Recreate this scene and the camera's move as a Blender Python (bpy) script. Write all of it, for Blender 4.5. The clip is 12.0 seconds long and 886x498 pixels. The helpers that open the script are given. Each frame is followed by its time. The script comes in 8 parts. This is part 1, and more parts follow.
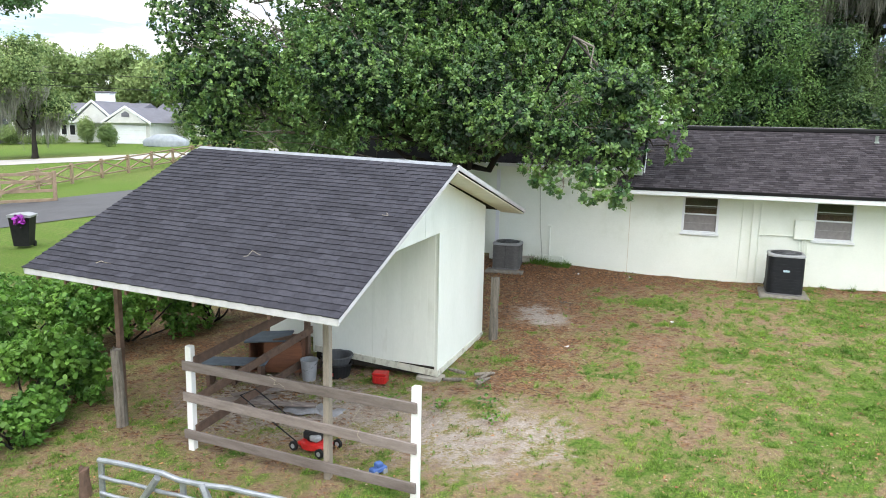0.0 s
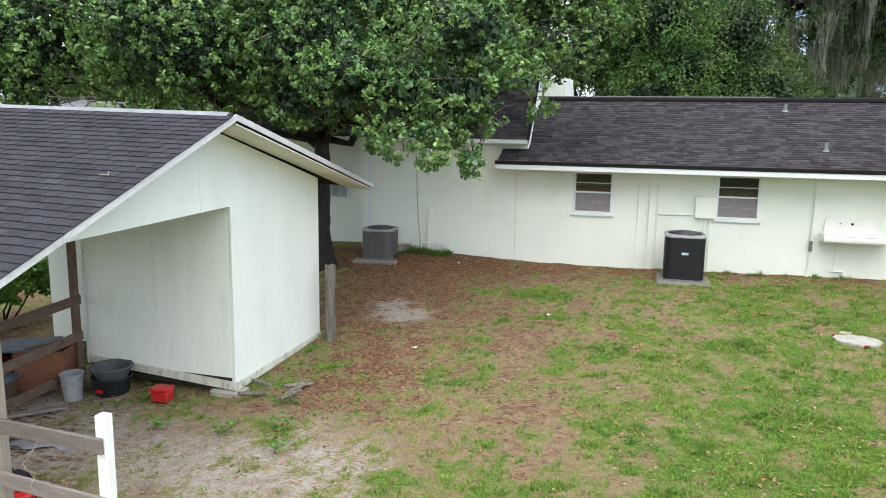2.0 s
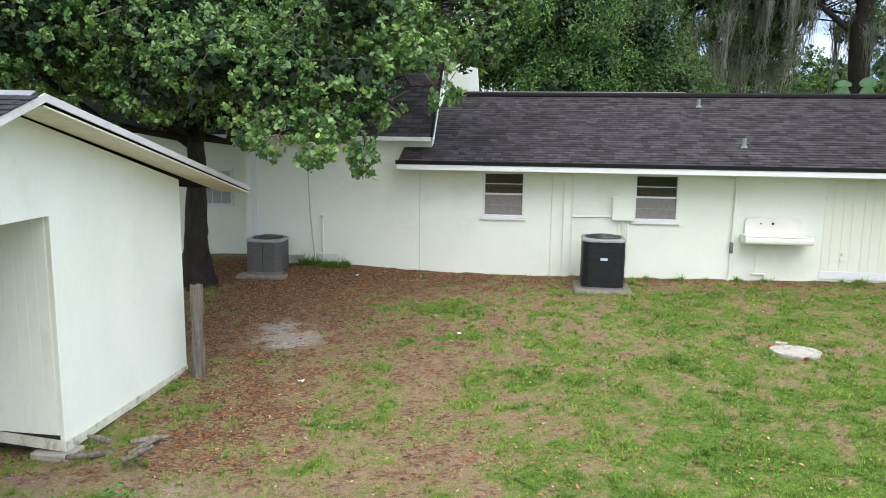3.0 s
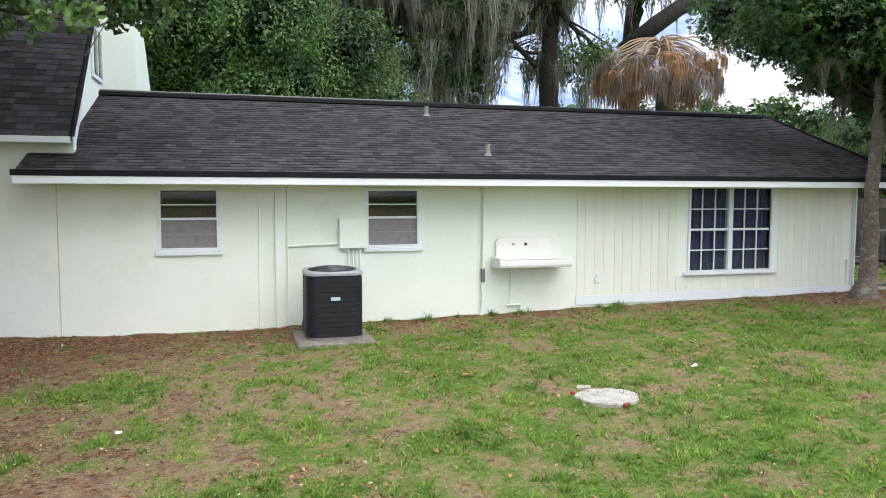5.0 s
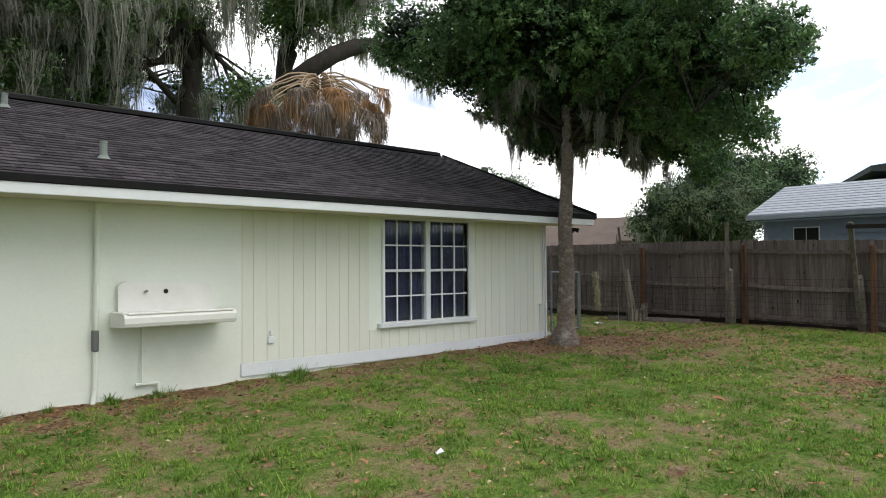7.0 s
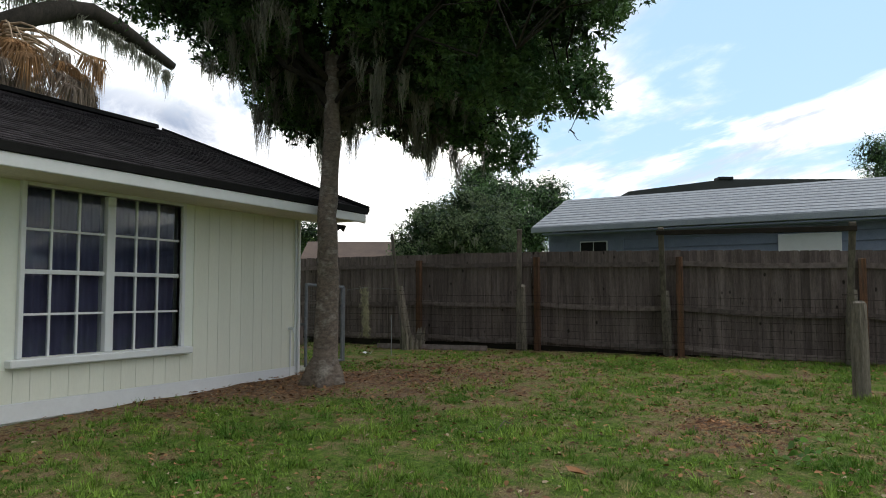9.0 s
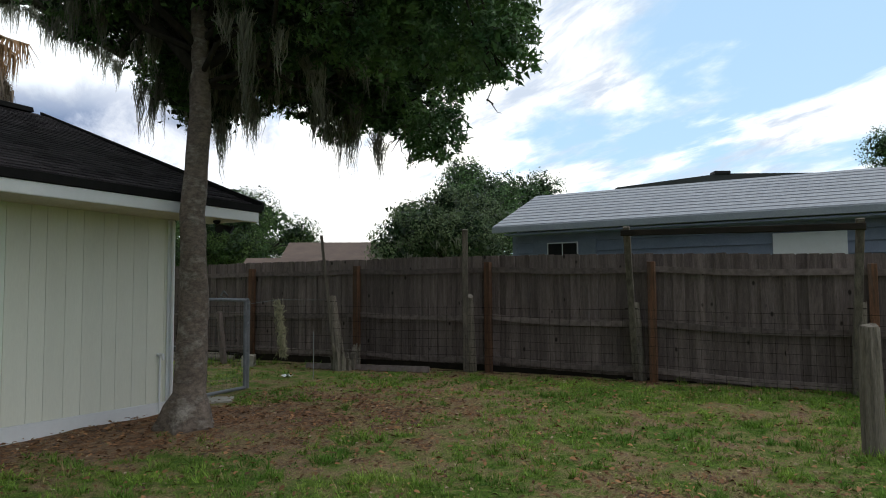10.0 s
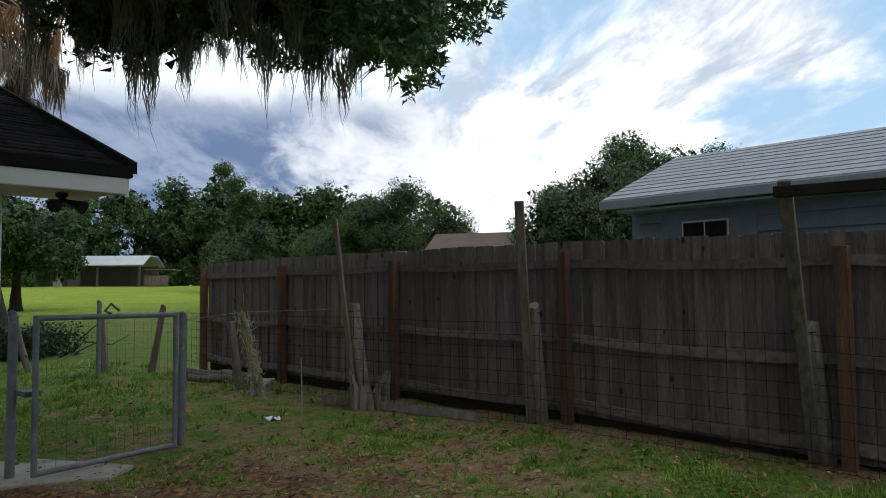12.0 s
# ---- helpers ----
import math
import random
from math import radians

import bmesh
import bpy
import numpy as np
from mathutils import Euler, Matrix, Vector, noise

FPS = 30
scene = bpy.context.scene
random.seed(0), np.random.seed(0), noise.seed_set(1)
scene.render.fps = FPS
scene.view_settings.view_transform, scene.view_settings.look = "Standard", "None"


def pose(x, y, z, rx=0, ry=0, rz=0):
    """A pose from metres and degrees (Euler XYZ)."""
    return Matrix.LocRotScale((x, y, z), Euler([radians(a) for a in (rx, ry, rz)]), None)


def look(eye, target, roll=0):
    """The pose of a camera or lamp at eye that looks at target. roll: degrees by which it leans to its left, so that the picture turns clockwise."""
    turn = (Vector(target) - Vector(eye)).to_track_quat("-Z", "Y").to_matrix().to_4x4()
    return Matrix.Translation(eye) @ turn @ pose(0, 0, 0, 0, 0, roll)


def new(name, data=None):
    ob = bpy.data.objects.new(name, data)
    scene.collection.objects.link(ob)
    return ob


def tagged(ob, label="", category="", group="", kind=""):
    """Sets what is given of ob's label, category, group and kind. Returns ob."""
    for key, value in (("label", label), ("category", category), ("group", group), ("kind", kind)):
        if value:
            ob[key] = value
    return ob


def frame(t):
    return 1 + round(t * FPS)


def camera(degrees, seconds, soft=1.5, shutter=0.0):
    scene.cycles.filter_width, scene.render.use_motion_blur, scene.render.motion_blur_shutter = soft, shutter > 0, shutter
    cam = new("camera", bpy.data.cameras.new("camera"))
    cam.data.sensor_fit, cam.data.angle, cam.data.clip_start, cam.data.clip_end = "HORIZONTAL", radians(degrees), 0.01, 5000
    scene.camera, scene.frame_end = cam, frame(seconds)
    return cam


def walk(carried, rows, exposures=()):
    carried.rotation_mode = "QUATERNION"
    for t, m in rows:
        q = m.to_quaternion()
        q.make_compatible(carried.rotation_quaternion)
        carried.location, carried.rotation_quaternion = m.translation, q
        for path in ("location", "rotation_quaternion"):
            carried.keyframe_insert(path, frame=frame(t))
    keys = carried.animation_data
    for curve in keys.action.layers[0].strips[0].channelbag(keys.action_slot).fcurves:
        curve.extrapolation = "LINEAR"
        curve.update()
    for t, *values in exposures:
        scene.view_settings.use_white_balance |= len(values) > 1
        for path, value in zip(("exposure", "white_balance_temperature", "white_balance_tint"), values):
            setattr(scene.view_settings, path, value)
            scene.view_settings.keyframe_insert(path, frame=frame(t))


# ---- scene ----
cam = camera(63.0, 12.0, 1.0)
PATH = [
    (0, (-13.591, -21.951, 3.984), (-14.251, -20.093, 3.65), 1.2),
    (0.5, (-12.86, -21.223, 3.796), (-13.528, -19.367, 3.464), 1.1),
    (1, (-12.448, -20.38, 3.465), (-13.115, -18.524, 3.131), 1.0),
    (1.5, (-12.328, -19.533, 3.239), (-12.942, -17.659, 2.906), 1.0),
    (2, (-12.35, -18.649, 3.202), (-12.873, -16.747, 2.871), 0.9),
    (2.5, (-12.479, -17.745, 3.156), (-12.909, -15.82, 2.826), 0.8),
    (2.7, (-12.54, -17.357, 3.086), (-12.908, -15.418, 2.76), 0.8),
    (4.3, (-12.731, -14.121, 2.421), (-12.543, -12.14, 2.22), 0.2),
    (4.5, (-12.761, -13.708, 2.311), (-12.471, -11.738, 2.124), 0.2),
    (5, (-12.732, -12.633, 2.05), (-12.195, -10.712, 1.901), 0.1),
    (5.5, (-12.603, -11.685, 1.832), (-11.843, -9.838, 1.727), 0.0),
    (6, (-12.32, -10.742, 1.625), (-11.343, -8.997, 1.568), -0.1),
    (6.5, (-11.91, -9.876, 1.493), (-10.734, -8.258, 1.482), -0.2),
    (7, (-11.322, -9.105, 1.431), (-9.951, -7.649, 1.478), -0.4),
    (7.5, (-10.604, -8.445, 1.301), (-9.064, -7.174, 1.407), -0.5),
    (7.7, (-10.289, -8.193, 1.267), (-8.692, -6.994, 1.379), -0.7),
    (9.3, (-7.636, -6.691, 1.103), (-5.865, -5.773, 1.236), -0.1),
    (9.5, (-7.132, -6.76, 1.146), (-5.367, -5.829, 1.28), -0.6),
    (10, (-5.973, -6.839, 1.311), (-4.214, -5.895, 1.44), -0.4),
    (10.5, (-4.861, -6.896, 1.396), (-3.135, -5.893, 1.519), -0.4),
    (11, (-3.681, -6.791, 1.407), (-2.038, -5.656, 1.526), -0.3),
    (11.5, (-2.677, -6.531, 1.464), (-1.115, -5.287, 1.575), -0.6),
    (12, (-1.706, -6.099, 1.48), (-0.237, -4.746, 1.59), -0.7),
]
EXPOSURES = [(0.0, 1.48, 6600, 11), (2.5, 1.31, 6600, 11), (4.5, 1.30, 6550, 12), (5.5, 1.28, 6500, 12), (6.5, 1.05, 6600, 11), (7.5, 0.38, 6950, 10), (9.5, 0.04, 6700, 8), (10.5, -0.12, 6600, 8), (12.0, -0.22, 6500, 8)]
walk(cam, [(t, look(eye, target, roll)) for t, eye, target, roll in PATH], EXPOSURES)

# ---- light ----
SUN_TURN, SUN_RISE = radians(172), radians(56)
world = bpy.data.worlds.new("world")
scene.world = world
world.use_nodes = True
wn, wl = world.node_tree.nodes, world.node_tree.links
wn.clear()
w_out, w_bg = wn.new("ShaderNodeOutputWorld"), wn.new("ShaderNodeBackground")
w_sky = wn.new("ShaderNodeTexSky")
w_sky.sky_type, w_sky.sun_disc = "NISHITA", False
w_sky.sun_elevation, w_sky.sun_rotation = SUN_RISE, SUN_TURN
w_gain = wn.new("ShaderNodeVectorMath")
w_gain.operation = "SCALE"
w_gain.inputs["Scale"].default_value = 0.11
wl.new(w_sky.outputs[0], w_gain.inputs[0])
w_co, w_sep = wn.new("ShaderNodeTexCoord"), wn.new("ShaderNodeSeparateXYZ")
wl.new(w_co.outputs["Generated"], w_sep.inputs[0])
w_up = wn.new("ShaderNodeMath")
w_up.operation = "MAXIMUM"
w_up.inputs[1].default_value = 0.0
wl.new(w_sep.outputs["Z"], w_up.inputs[0])
w_add = wn.new("ShaderNodeMath")
w_add.operation = "ADD"
w_add.inputs[1].default_value = 0.16
wl.new(w_up.outputs[0], w_add.inputs[0])
w_div = wn.new("ShaderNodeVectorMath")
w_div.operation = "DIVIDE"
w_flat = wn.new("ShaderNodeCombineXYZ")
wl.new(w_sep.outputs["X"], w_flat.inputs["X"])
wl.new(w_sep.outputs["Y"], w_flat.inputs["Y"])
w_den = wn.new("ShaderNodeCombineXYZ")
wl.new(w_add.outputs[0], w_den.inputs["X"])
wl.new(w_add.outputs[0], w_den.inputs["Y"])
w_den.inputs["Z"].default_value = 1.0
wl.new(w_flat.outputs[0], w_div.inputs[0])
wl.new(w_den.outputs[0], w_div.inputs[1])


def sky_noise(scale, detail, rough, shift, lo, hi):
    mp, nz, rp = wn.new("ShaderNodeMapping"), wn.new("ShaderNodeTexNoise"), wn.new("ShaderNodeMapRange")
    mp.vector_type = "TEXTURE"
    mp.inputs["Location"].default_value = shift
    mp.inputs["Rotation"].default_value = (0, 0, radians(50))
    mp.inputs["Scale"].default_value = (2.0, 0.9, 1.0)
    wl.new(w_div.outputs[0], mp.inputs["Vector"])
    wl.new(mp.outputs[0], nz.inputs["Vector"])
    nz.inputs["Scale"].default_value, nz.inputs["Detail"].default_value = scale, detail
    nz.inputs["Roughness"].default_value = rough
    nz.inputs["Distortion"].default_value = 0.35
    wl.new(nz.outputs["Fac"], rp.inputs["Value"])
    rp.inputs["From Min"].default_value, rp.inputs["From Max"].default_value = lo, hi
    return rp.outputs[0]


def sky_math(op, a, b):
    t = wn.new("ShaderNodeMath")
    t.operation = op
    for sock, v in ((t.inputs[0], a), (t.inputs[1], b)):
        if isinstance(v, bpy.types.NodeSocket):
            wl.new(v, sock)
        else:
            sock.default_value = v
    return t.outputs[0]


def sky_ramp(v, lo, hi, a=0.0, b=1.0):
    t = wn.new("ShaderNodeMapRange")
    t.interpolation_type = "SMOOTHSTEP"
    wl.new(v, t.inputs["Value"])
    for key, value in (("From Min", lo), ("From Max", hi), ("To Min", a), ("To Max", b)):
        t.inputs[key].default_value = value
    return t.outputs[0]


def sky_mix(f, a, b):
    t = wn.new("ShaderNodeMix")
    t.data_type = "RGBA"
    for sock, v in ((t.inputs[0], f), (t.inputs[6], a), (t.inputs[7], b)):
        if isinstance(v, bpy.types.NodeSocket):
            wl.new(v, sock)
        else:
            sock.default_value = (*v, 1)
    return t.outputs[2]


def toward(azimuth, height, flat):
    """How nearly a way points at a place in the sky; flat: how much wider than high that place is."""
    t, u, d = wn.new("ShaderNodeMapping"), wn.new("ShaderNodeVectorMath"), wn.new("ShaderNodeVectorMath")
    t.inputs["Scale"].default_value = (1, 1, flat)
    wl.new(w_co.outputs["Generated"], t.inputs["Vector"])
    u.operation, d.operation = "NORMALIZE", "DOT_PRODUCT"
    wl.new(t.outputs[0], u.inputs[0])
    wl.new(u.outputs[0], d.inputs[0])
    az, el = radians(azimuth), radians(height)
    d.inputs[1].default_value = Vector((math.sin(az) * math.cos(el), math.cos(az) * math.cos(el), math.sin(el) * flat)).normalized()
    return d.outputs["Value"]


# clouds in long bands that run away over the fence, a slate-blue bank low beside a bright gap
big_puff = sky_noise(1.5, 9, 0.58, (2.6, 1.2, 1.3), 0.0, 1.0)
soft_puff = sky_noise(3.4, 9, 0.62, (7.3, 4.1, 0.6), 0.0, 1.0)
ragged = sky_math("MULTIPLY", sky_math("SUBTRACT", soft_puff, 0.5), 0.16)
open_blue = sky_ramp(sky_math("ADD", toward(80, 22, 1.6), ragged), 0.90, 1.0, 0.0, 0.07)
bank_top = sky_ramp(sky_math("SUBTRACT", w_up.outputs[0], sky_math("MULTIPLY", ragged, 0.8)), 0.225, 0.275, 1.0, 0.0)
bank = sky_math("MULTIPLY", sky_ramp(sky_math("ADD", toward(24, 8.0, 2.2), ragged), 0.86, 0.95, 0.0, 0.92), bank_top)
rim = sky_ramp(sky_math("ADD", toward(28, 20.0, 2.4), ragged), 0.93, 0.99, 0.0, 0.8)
gap = sky_ramp(sky_math("ADD", toward(51, 5.0, 1.8), ragged), 0.93, 1.0)
cover_amount = sky_math("ADD", sky_math("SUBTRACT", big_puff, open_blue), sky_math("MULTIPLY", gap, 0.08))
cloud = sky_ramp(cover_amount, 0.40, 0.55)
shade = sky_ramp(sky_math("ADD", soft_puff, sky_math("MULTIPLY", gap, 0.06)), 0.36, 0.60)
cloud_colour = sky_mix(shade, (0.56, 0.64, 0.78), (1.25, 1.24, 1.22))
veil = wn.new("ShaderNodeValue")
veil.outputs[0].default_value = 0.55
clear = sky_mix(veil.outputs[0], w_gain.outputs[0], (0.58, 0.88, 1.20))
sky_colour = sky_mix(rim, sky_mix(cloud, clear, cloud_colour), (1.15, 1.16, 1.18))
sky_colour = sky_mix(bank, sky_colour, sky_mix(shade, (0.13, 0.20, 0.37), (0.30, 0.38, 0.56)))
sky_colour = sky_mix(sky_math("MULTIPLY", gap, 0.6), sky_colour, (1.35, 1.35, 1.36))
w_lobe = sky_ramp(toward(66, 14, 1.0), -0.4, 1.0, 0.58, 1.22)
w_glow = wn.new("ShaderNodeVectorMath")
w_glow.operation = "SCALE"
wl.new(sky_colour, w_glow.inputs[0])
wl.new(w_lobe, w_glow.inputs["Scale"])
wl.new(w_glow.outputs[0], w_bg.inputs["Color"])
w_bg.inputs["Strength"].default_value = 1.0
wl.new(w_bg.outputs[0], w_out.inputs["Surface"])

sun = new("sun", bpy.data.lights.new("sun", "SUN"))
sun.data.energy, sun.data.angle, sun.data.color = 1.0, radians(60), (1.0, 0.95, 0.87)
sun.matrix_world = look((0, 0, 0), (-math.sin(SUN_TURN) * math.cos(SUN_RISE), -math.cos(SUN_TURN) * math.cos(SUN_RISE), -math.sin(SUN_RISE)))


# ---- materials ----
def mat(name, a, b, scale=3.0, rough=0.8, bump=0.2, fine=45.0, metal=0.0, rand=0.0, stretch=(1, 1, 1), dirt=None, island=0.0, spec=0.35, through_light=0.0, grit=0.18, knots=0.0):
    """Two-scale procedural surface: broad patches from a to b, fine grain, per-piece change of value."""
    m = bpy.data.materials.new(name)
    m.use_nodes = True
    n, l = m.node_tree.nodes, m.node_tree.links
    p = n["Principled BSDF"]
    p.inputs["Roughness"].default_value, p.inputs["Metallic"].default_value = rough, metal
    p.inputs["Specular IOR Level"].default_value = spec
    co, mp, info = n.new("ShaderNodeTexCoord"), n.new("ShaderNodeMapping"), n.new("ShaderNodeObjectInfo")
    sh = n.new("ShaderNodeVectorMath")
    sh.operation = "ADD"
    mul = n.new("ShaderNodeMath")
    mul.operation = "MULTIPLY"
    mul.inputs[1].default_value = 37.0
    l.new(info.outputs["Random"], mul.inputs[0])
    l.new(co.outputs["Object"], sh.inputs[0])
    l.new(mul.outputs[0], sh.inputs[1])
    l.new(sh.outputs[0], mp.inputs["Vector"])
    mp.inputs["Scale"].default_value = stretch

    def noise_tex(s, d=4.0, r=0.6):
        t = n.new("ShaderNodeTexNoise")
        t.inputs["Scale"].default_value, t.inputs["Detail"].default_value, t.inputs["Roughness"].default_value = s, d, r
        l.new(mp.outputs[0], t.inputs["Vector"])
        return t.outputs["Fac"]

    def ramp(v, lo, hi, out_lo=0.0, out_hi=1.0):
        t = n.new("ShaderNodeMapRange")
        l.new(v, t.inputs["Value"])
        for key, value in (("From Min", lo), ("From Max", hi), ("To Min", out_lo), ("To Max", out_hi)):
            t.inputs[key].default_value = value
        return t.outputs[0]

    def mix(f, x, y):
        t = n.new("ShaderNodeMix")
        t.data_type = "RGBA"
        for sock, v in ((t.inputs[0], f), (t.inputs[6], x), (t.inputs[7], y)):
            if isinstance(v, bpy.types.NodeSocket):
                l.new(v, sock)
            else:
                sock.default_value = v if isinstance(v, float) else (*v, 1)
        return t.outputs[2]

    grain = noise_tex(fine, 5, 0.7)
    col = mix(ramp(noise_tex(scale), 0.32, 0.68), a, b)
    if dirt:
        col = mix(ramp(noise_tex(dirt[1], 6, 0.65), dirt[2], dirt[2] + 0.18, 0.0, dirt[3]), col, dirt[0])
    if knots:
        vor, kmap = n.new("ShaderNodeTexVoronoi"), n.new("ShaderNodeMapping")
        kmap.inputs["Scale"].default_value = (1.0, 1.0, 0.6)
        l.new(sh.outputs[0], kmap.inputs["Vector"])
        l.new(kmap.outputs[0], vor.inputs["Vector"])
        vor.inputs["Scale"].default_value = 4.5
        col = mix(ramp(vor.outputs["Distance"], 0.07, 0.12, knots, 0.0), col, (0.02, 0.016, 0.013))
    hsv = n.new("ShaderNodeHueSaturation")
    l.new(col, hsv.inputs["Color"])
    val = ramp(grain, 0.25, 0.75, 1 - grit, 1 + grit)
    for amount, source in ((rand, info.outputs["Random"]), (island, None)):
        if amount:
            if source is None:
                source = n.new("ShaderNodeNewGeometry").outputs["Random Per Island"]
            t = n.new("ShaderNodeMath")
            t.operation = "MULTIPLY"
            l.new(val, t.inputs[0])
            l.new(ramp(source, 0, 1, 1 - amount, 1 + amount), t.inputs[1])
            val = t.outputs[0]
    l.new(val, hsv.inputs["Value"])
    l.new(hsv.outputs[0], p.inputs["Base Color"])
    if bump:
        bp = n.new("ShaderNodeBump")
        bp.inputs["Strength"].default_value, bp.inputs["Distance"].default_value = bump, 0.01
        l.new(grain, bp.inputs["Height"])
        l.new(bp.outputs[0], p.inputs["Normal"])
    if through_light:
        tr, mx = n.new("ShaderNodeBsdfTranslucent"), n.new("ShaderNodeMixShader")
        l.new(hsv.outputs[0], tr.inputs["Color"])
        mx.inputs[0].default_value = through_light
        l.new(p.outputs[0], mx.inputs[1])
        l.new(tr.outputs[0], mx.inputs[2])
        l.new(mx.outputs[0], n["Material Output"].inputs["Surface"])
    return m


WHITE_WALL = mat("painted_block", (0.83, 0.87, 0.80), (0.79, 0.835, 0.76), 1.2, 0.7, 0.06, 25, dirt=((0.60, 0.63, 0.50), 0.6, 0.58, 0.35), grit=0.03)
PLANK_PAINT = mat("cream_plank_paint", (0.80, 0.82, 0.73), (0.76, 0.78, 0.69), 1.2, 0.7, 0.06, 25, rand=0.02, stretch=(3, 3, 0.5), grit=0.04)
SHED_WALL = mat("painted_plywood", (0.83, 0.86, 0.80), (0.78, 0.815, 0.75), 1.0, 0.7, 0.04, 14, stretch=(1.5, 1.5, 0.6), dirt=((0.52, 0.54, 0.43), 0.8, 0.60, 0.40), grit=0.03)
TRIM = mat("white_trim", (0.80, 0.83, 0.86), (0.75, 0.775, 0.80), 2, 0.5, 0.04, 20, dirt=((0.5, 0.5, 0.45), 3, 0.64, 0.35), grit=0.03)
SOFFIT = mat("soffit", (0.66, 0.62, 0.50), (0.58, 0.54, 0.42), 2, 0.7, 0.1, 30)
EDGE = mat("drip_edge", (0.010, 0.010, 0.011), (0.016, 0.016, 0.016), 4, 0.8, 0.1, spec=0.15)
SHINGLE = mat("shingle", (0.043, 0.038, 0.043), (0.068, 0.060, 0.066), 5, 0.95, 0.6, 160, rand=0.42, spec=0.15)
SHINGLE_FIELD = mat("shingle_field", (0.043, 0.038, 0.043), (0.068, 0.060, 0.066), 5, 0.95, 0.6, 160, island=0.42, spec=0.15)
SHED_SHINGLE = mat("dark_shingle", (0.040, 0.040, 0.049), (0.062, 0.061, 0.074), 9, 0.95, 0.6, 220, rand=0.18, spec=0.15)
SHED_SHINGLE_FIELD = mat("dark_shingle_field", (0.040, 0.040, 0.049), (0.062, 0.061, 0.074), 9, 0.95, 0.6, 220, island=0.18, spec=0.15)
OLD_WOOD = mat("weathered_wood", (0.215, 0.174, 0.167), (0.108, 0.086, 0.082), 3, 0.9, 0.7, 34, rand=0.24, stretch=(5, 5, 0.35), dirt=((0.055, 0.044, 0.038), 2.2, 0.55, 0.6), knots=0.9, grit=0.45)
RAIL_WOOD = mat("rail_wood", (0.26, 0.22, 0.20), (0.16, 0.13, 0.115), 3, 0.9, 0.5, 40, rand=0.2, stretch=(0.4, 4, 4))
POST_WOOD = mat("post_wood", (0.27, 0.24, 0.20), (0.11, 0.096, 0.08), 4, 0.9, 0.9, 30, rand=0.2, stretch=(5, 5, 0.4), grit=0.5)
DARK_POLE = mat("dark_pole", (0.20, 0.175, 0.15), (0.085, 0.074, 0.064), 4, 0.9, 0.6, 34, stretch=(5, 5, 0.4), grit=0.4)
RUST_WIRE = mat("rusty_wire", (0.035, 0.027, 0.022), (0.02, 0.017, 0.015), 8, 0.9, 0.0, spec=0.1)
FENCE_RAIL = mat("fence_rail", (0.215, 0.176, 0.168), (0.115, 0.093, 0.088), 3, 0.9, 0.5, 40, rand=0.25, stretch=(0.4, 4, 4))
SHED_SOFFIT = mat("cream_plywood", (0.80, 0.78, 0.66), (0.70, 0.68, 0.56), 2, 0.8, 0.1, 30, stretch=(1, 4, 1), grit=0.05)
SHED_TRIM = mat("dirty_trim", (0.62, 0.62, 0.63), (0.50, 0.50, 0.51), 3, 0.6, 0.1, 20, dirt=((0.33, 0.32, 0.29), 4, 0.56, 0.6), grit=0.06)
SHED_SKIRT = mat("stained_skirt", (0.66, 0.66, 0.57), (0.50, 0.50, 0.42), 2.5, 0.8, 0.2, 30, stretch=(2, 2, 1), dirt=((0.20, 0.17, 0.12), 5, 0.52, 0.7), grit=0.1)
# Near-black timber; on the fence foot its colour carries the shade of the gap.
NEAR_BLACK_WOOD = mat("near_black_board", (0.035, 0.028, 0.022), (0.018, 0.015, 0.012), 4, 0.95, 0.5, 40, rand=0.2)
PAD = mat("old_pad", (0.27, 0.255, 0.225), (0.18, 0.165, 0.14), 7, 0.95, 0.6, 50, dirt=((0.12, 0.10, 0.07), 6, 0.50, 0.7), grit=0.3)
PORCH_POST = mat("grey_tan_post", (0.36, 0.31, 0.25), (0.24, 0.205, 0.165), 3, 0.9, 0.4, 40, stretch=(5, 5, 0.4), grit=0.25)
RED_POST = mat("cedar_post", (0.185, 0.092, 0.052), (0.065, 0.038, 0.026), 4, 0.9, 0.6, 34, rand=0.2, stretch=(5, 5, 0.4), dirt=((0.12, 0.095, 0.078), 2.0, 0.52, 0.7), grit=0.45)
BROWN_WOOD = mat("brown_wood", (0.175, 0.110, 0.080), (0.105, 0.068, 0.05), 4, 0.85, 0.4, 40, rand=0.15, stretch=(2, 2, 2))
WHITE_POST = mat("white_post", (0.84, 0.84, 0.82), (0.77, 0.77, 0.74), 3, 0.6, 0.1, 30, dirt=((0.4, 0.38, 0.33), 3.5, 0.63, 0.6), grit=0.04)
BARK_PALE = mat("pale_bark", (0.21, 0.170, 0.143), (0.075, 0.058, 0.048), 4, 0.95, 1.0, 18, stretch=(1.0, 1.0, 1.7), dirt=((0.40, 0.37, 0.33), 4.0, 0.50, 0.75), grit=0.55)
BARK = mat("bark", (0.040, 0.034, 0.028), (0.018, 0.016, 0.014), 6, 0.95, 1.0, 26, stretch=(1, 1, 0.35), dirt=((0.10, 0.10, 0.085), 3.0, 0.58, 0.5), grit=0.4)
LEAF = mat("oak_leaf", (0.036, 0.112, 0.046), (0.235, 0.375, 0.095), 2.6, 0.42, 0.0, 9, island=0.45, spec=0.5, through_light=0.25)
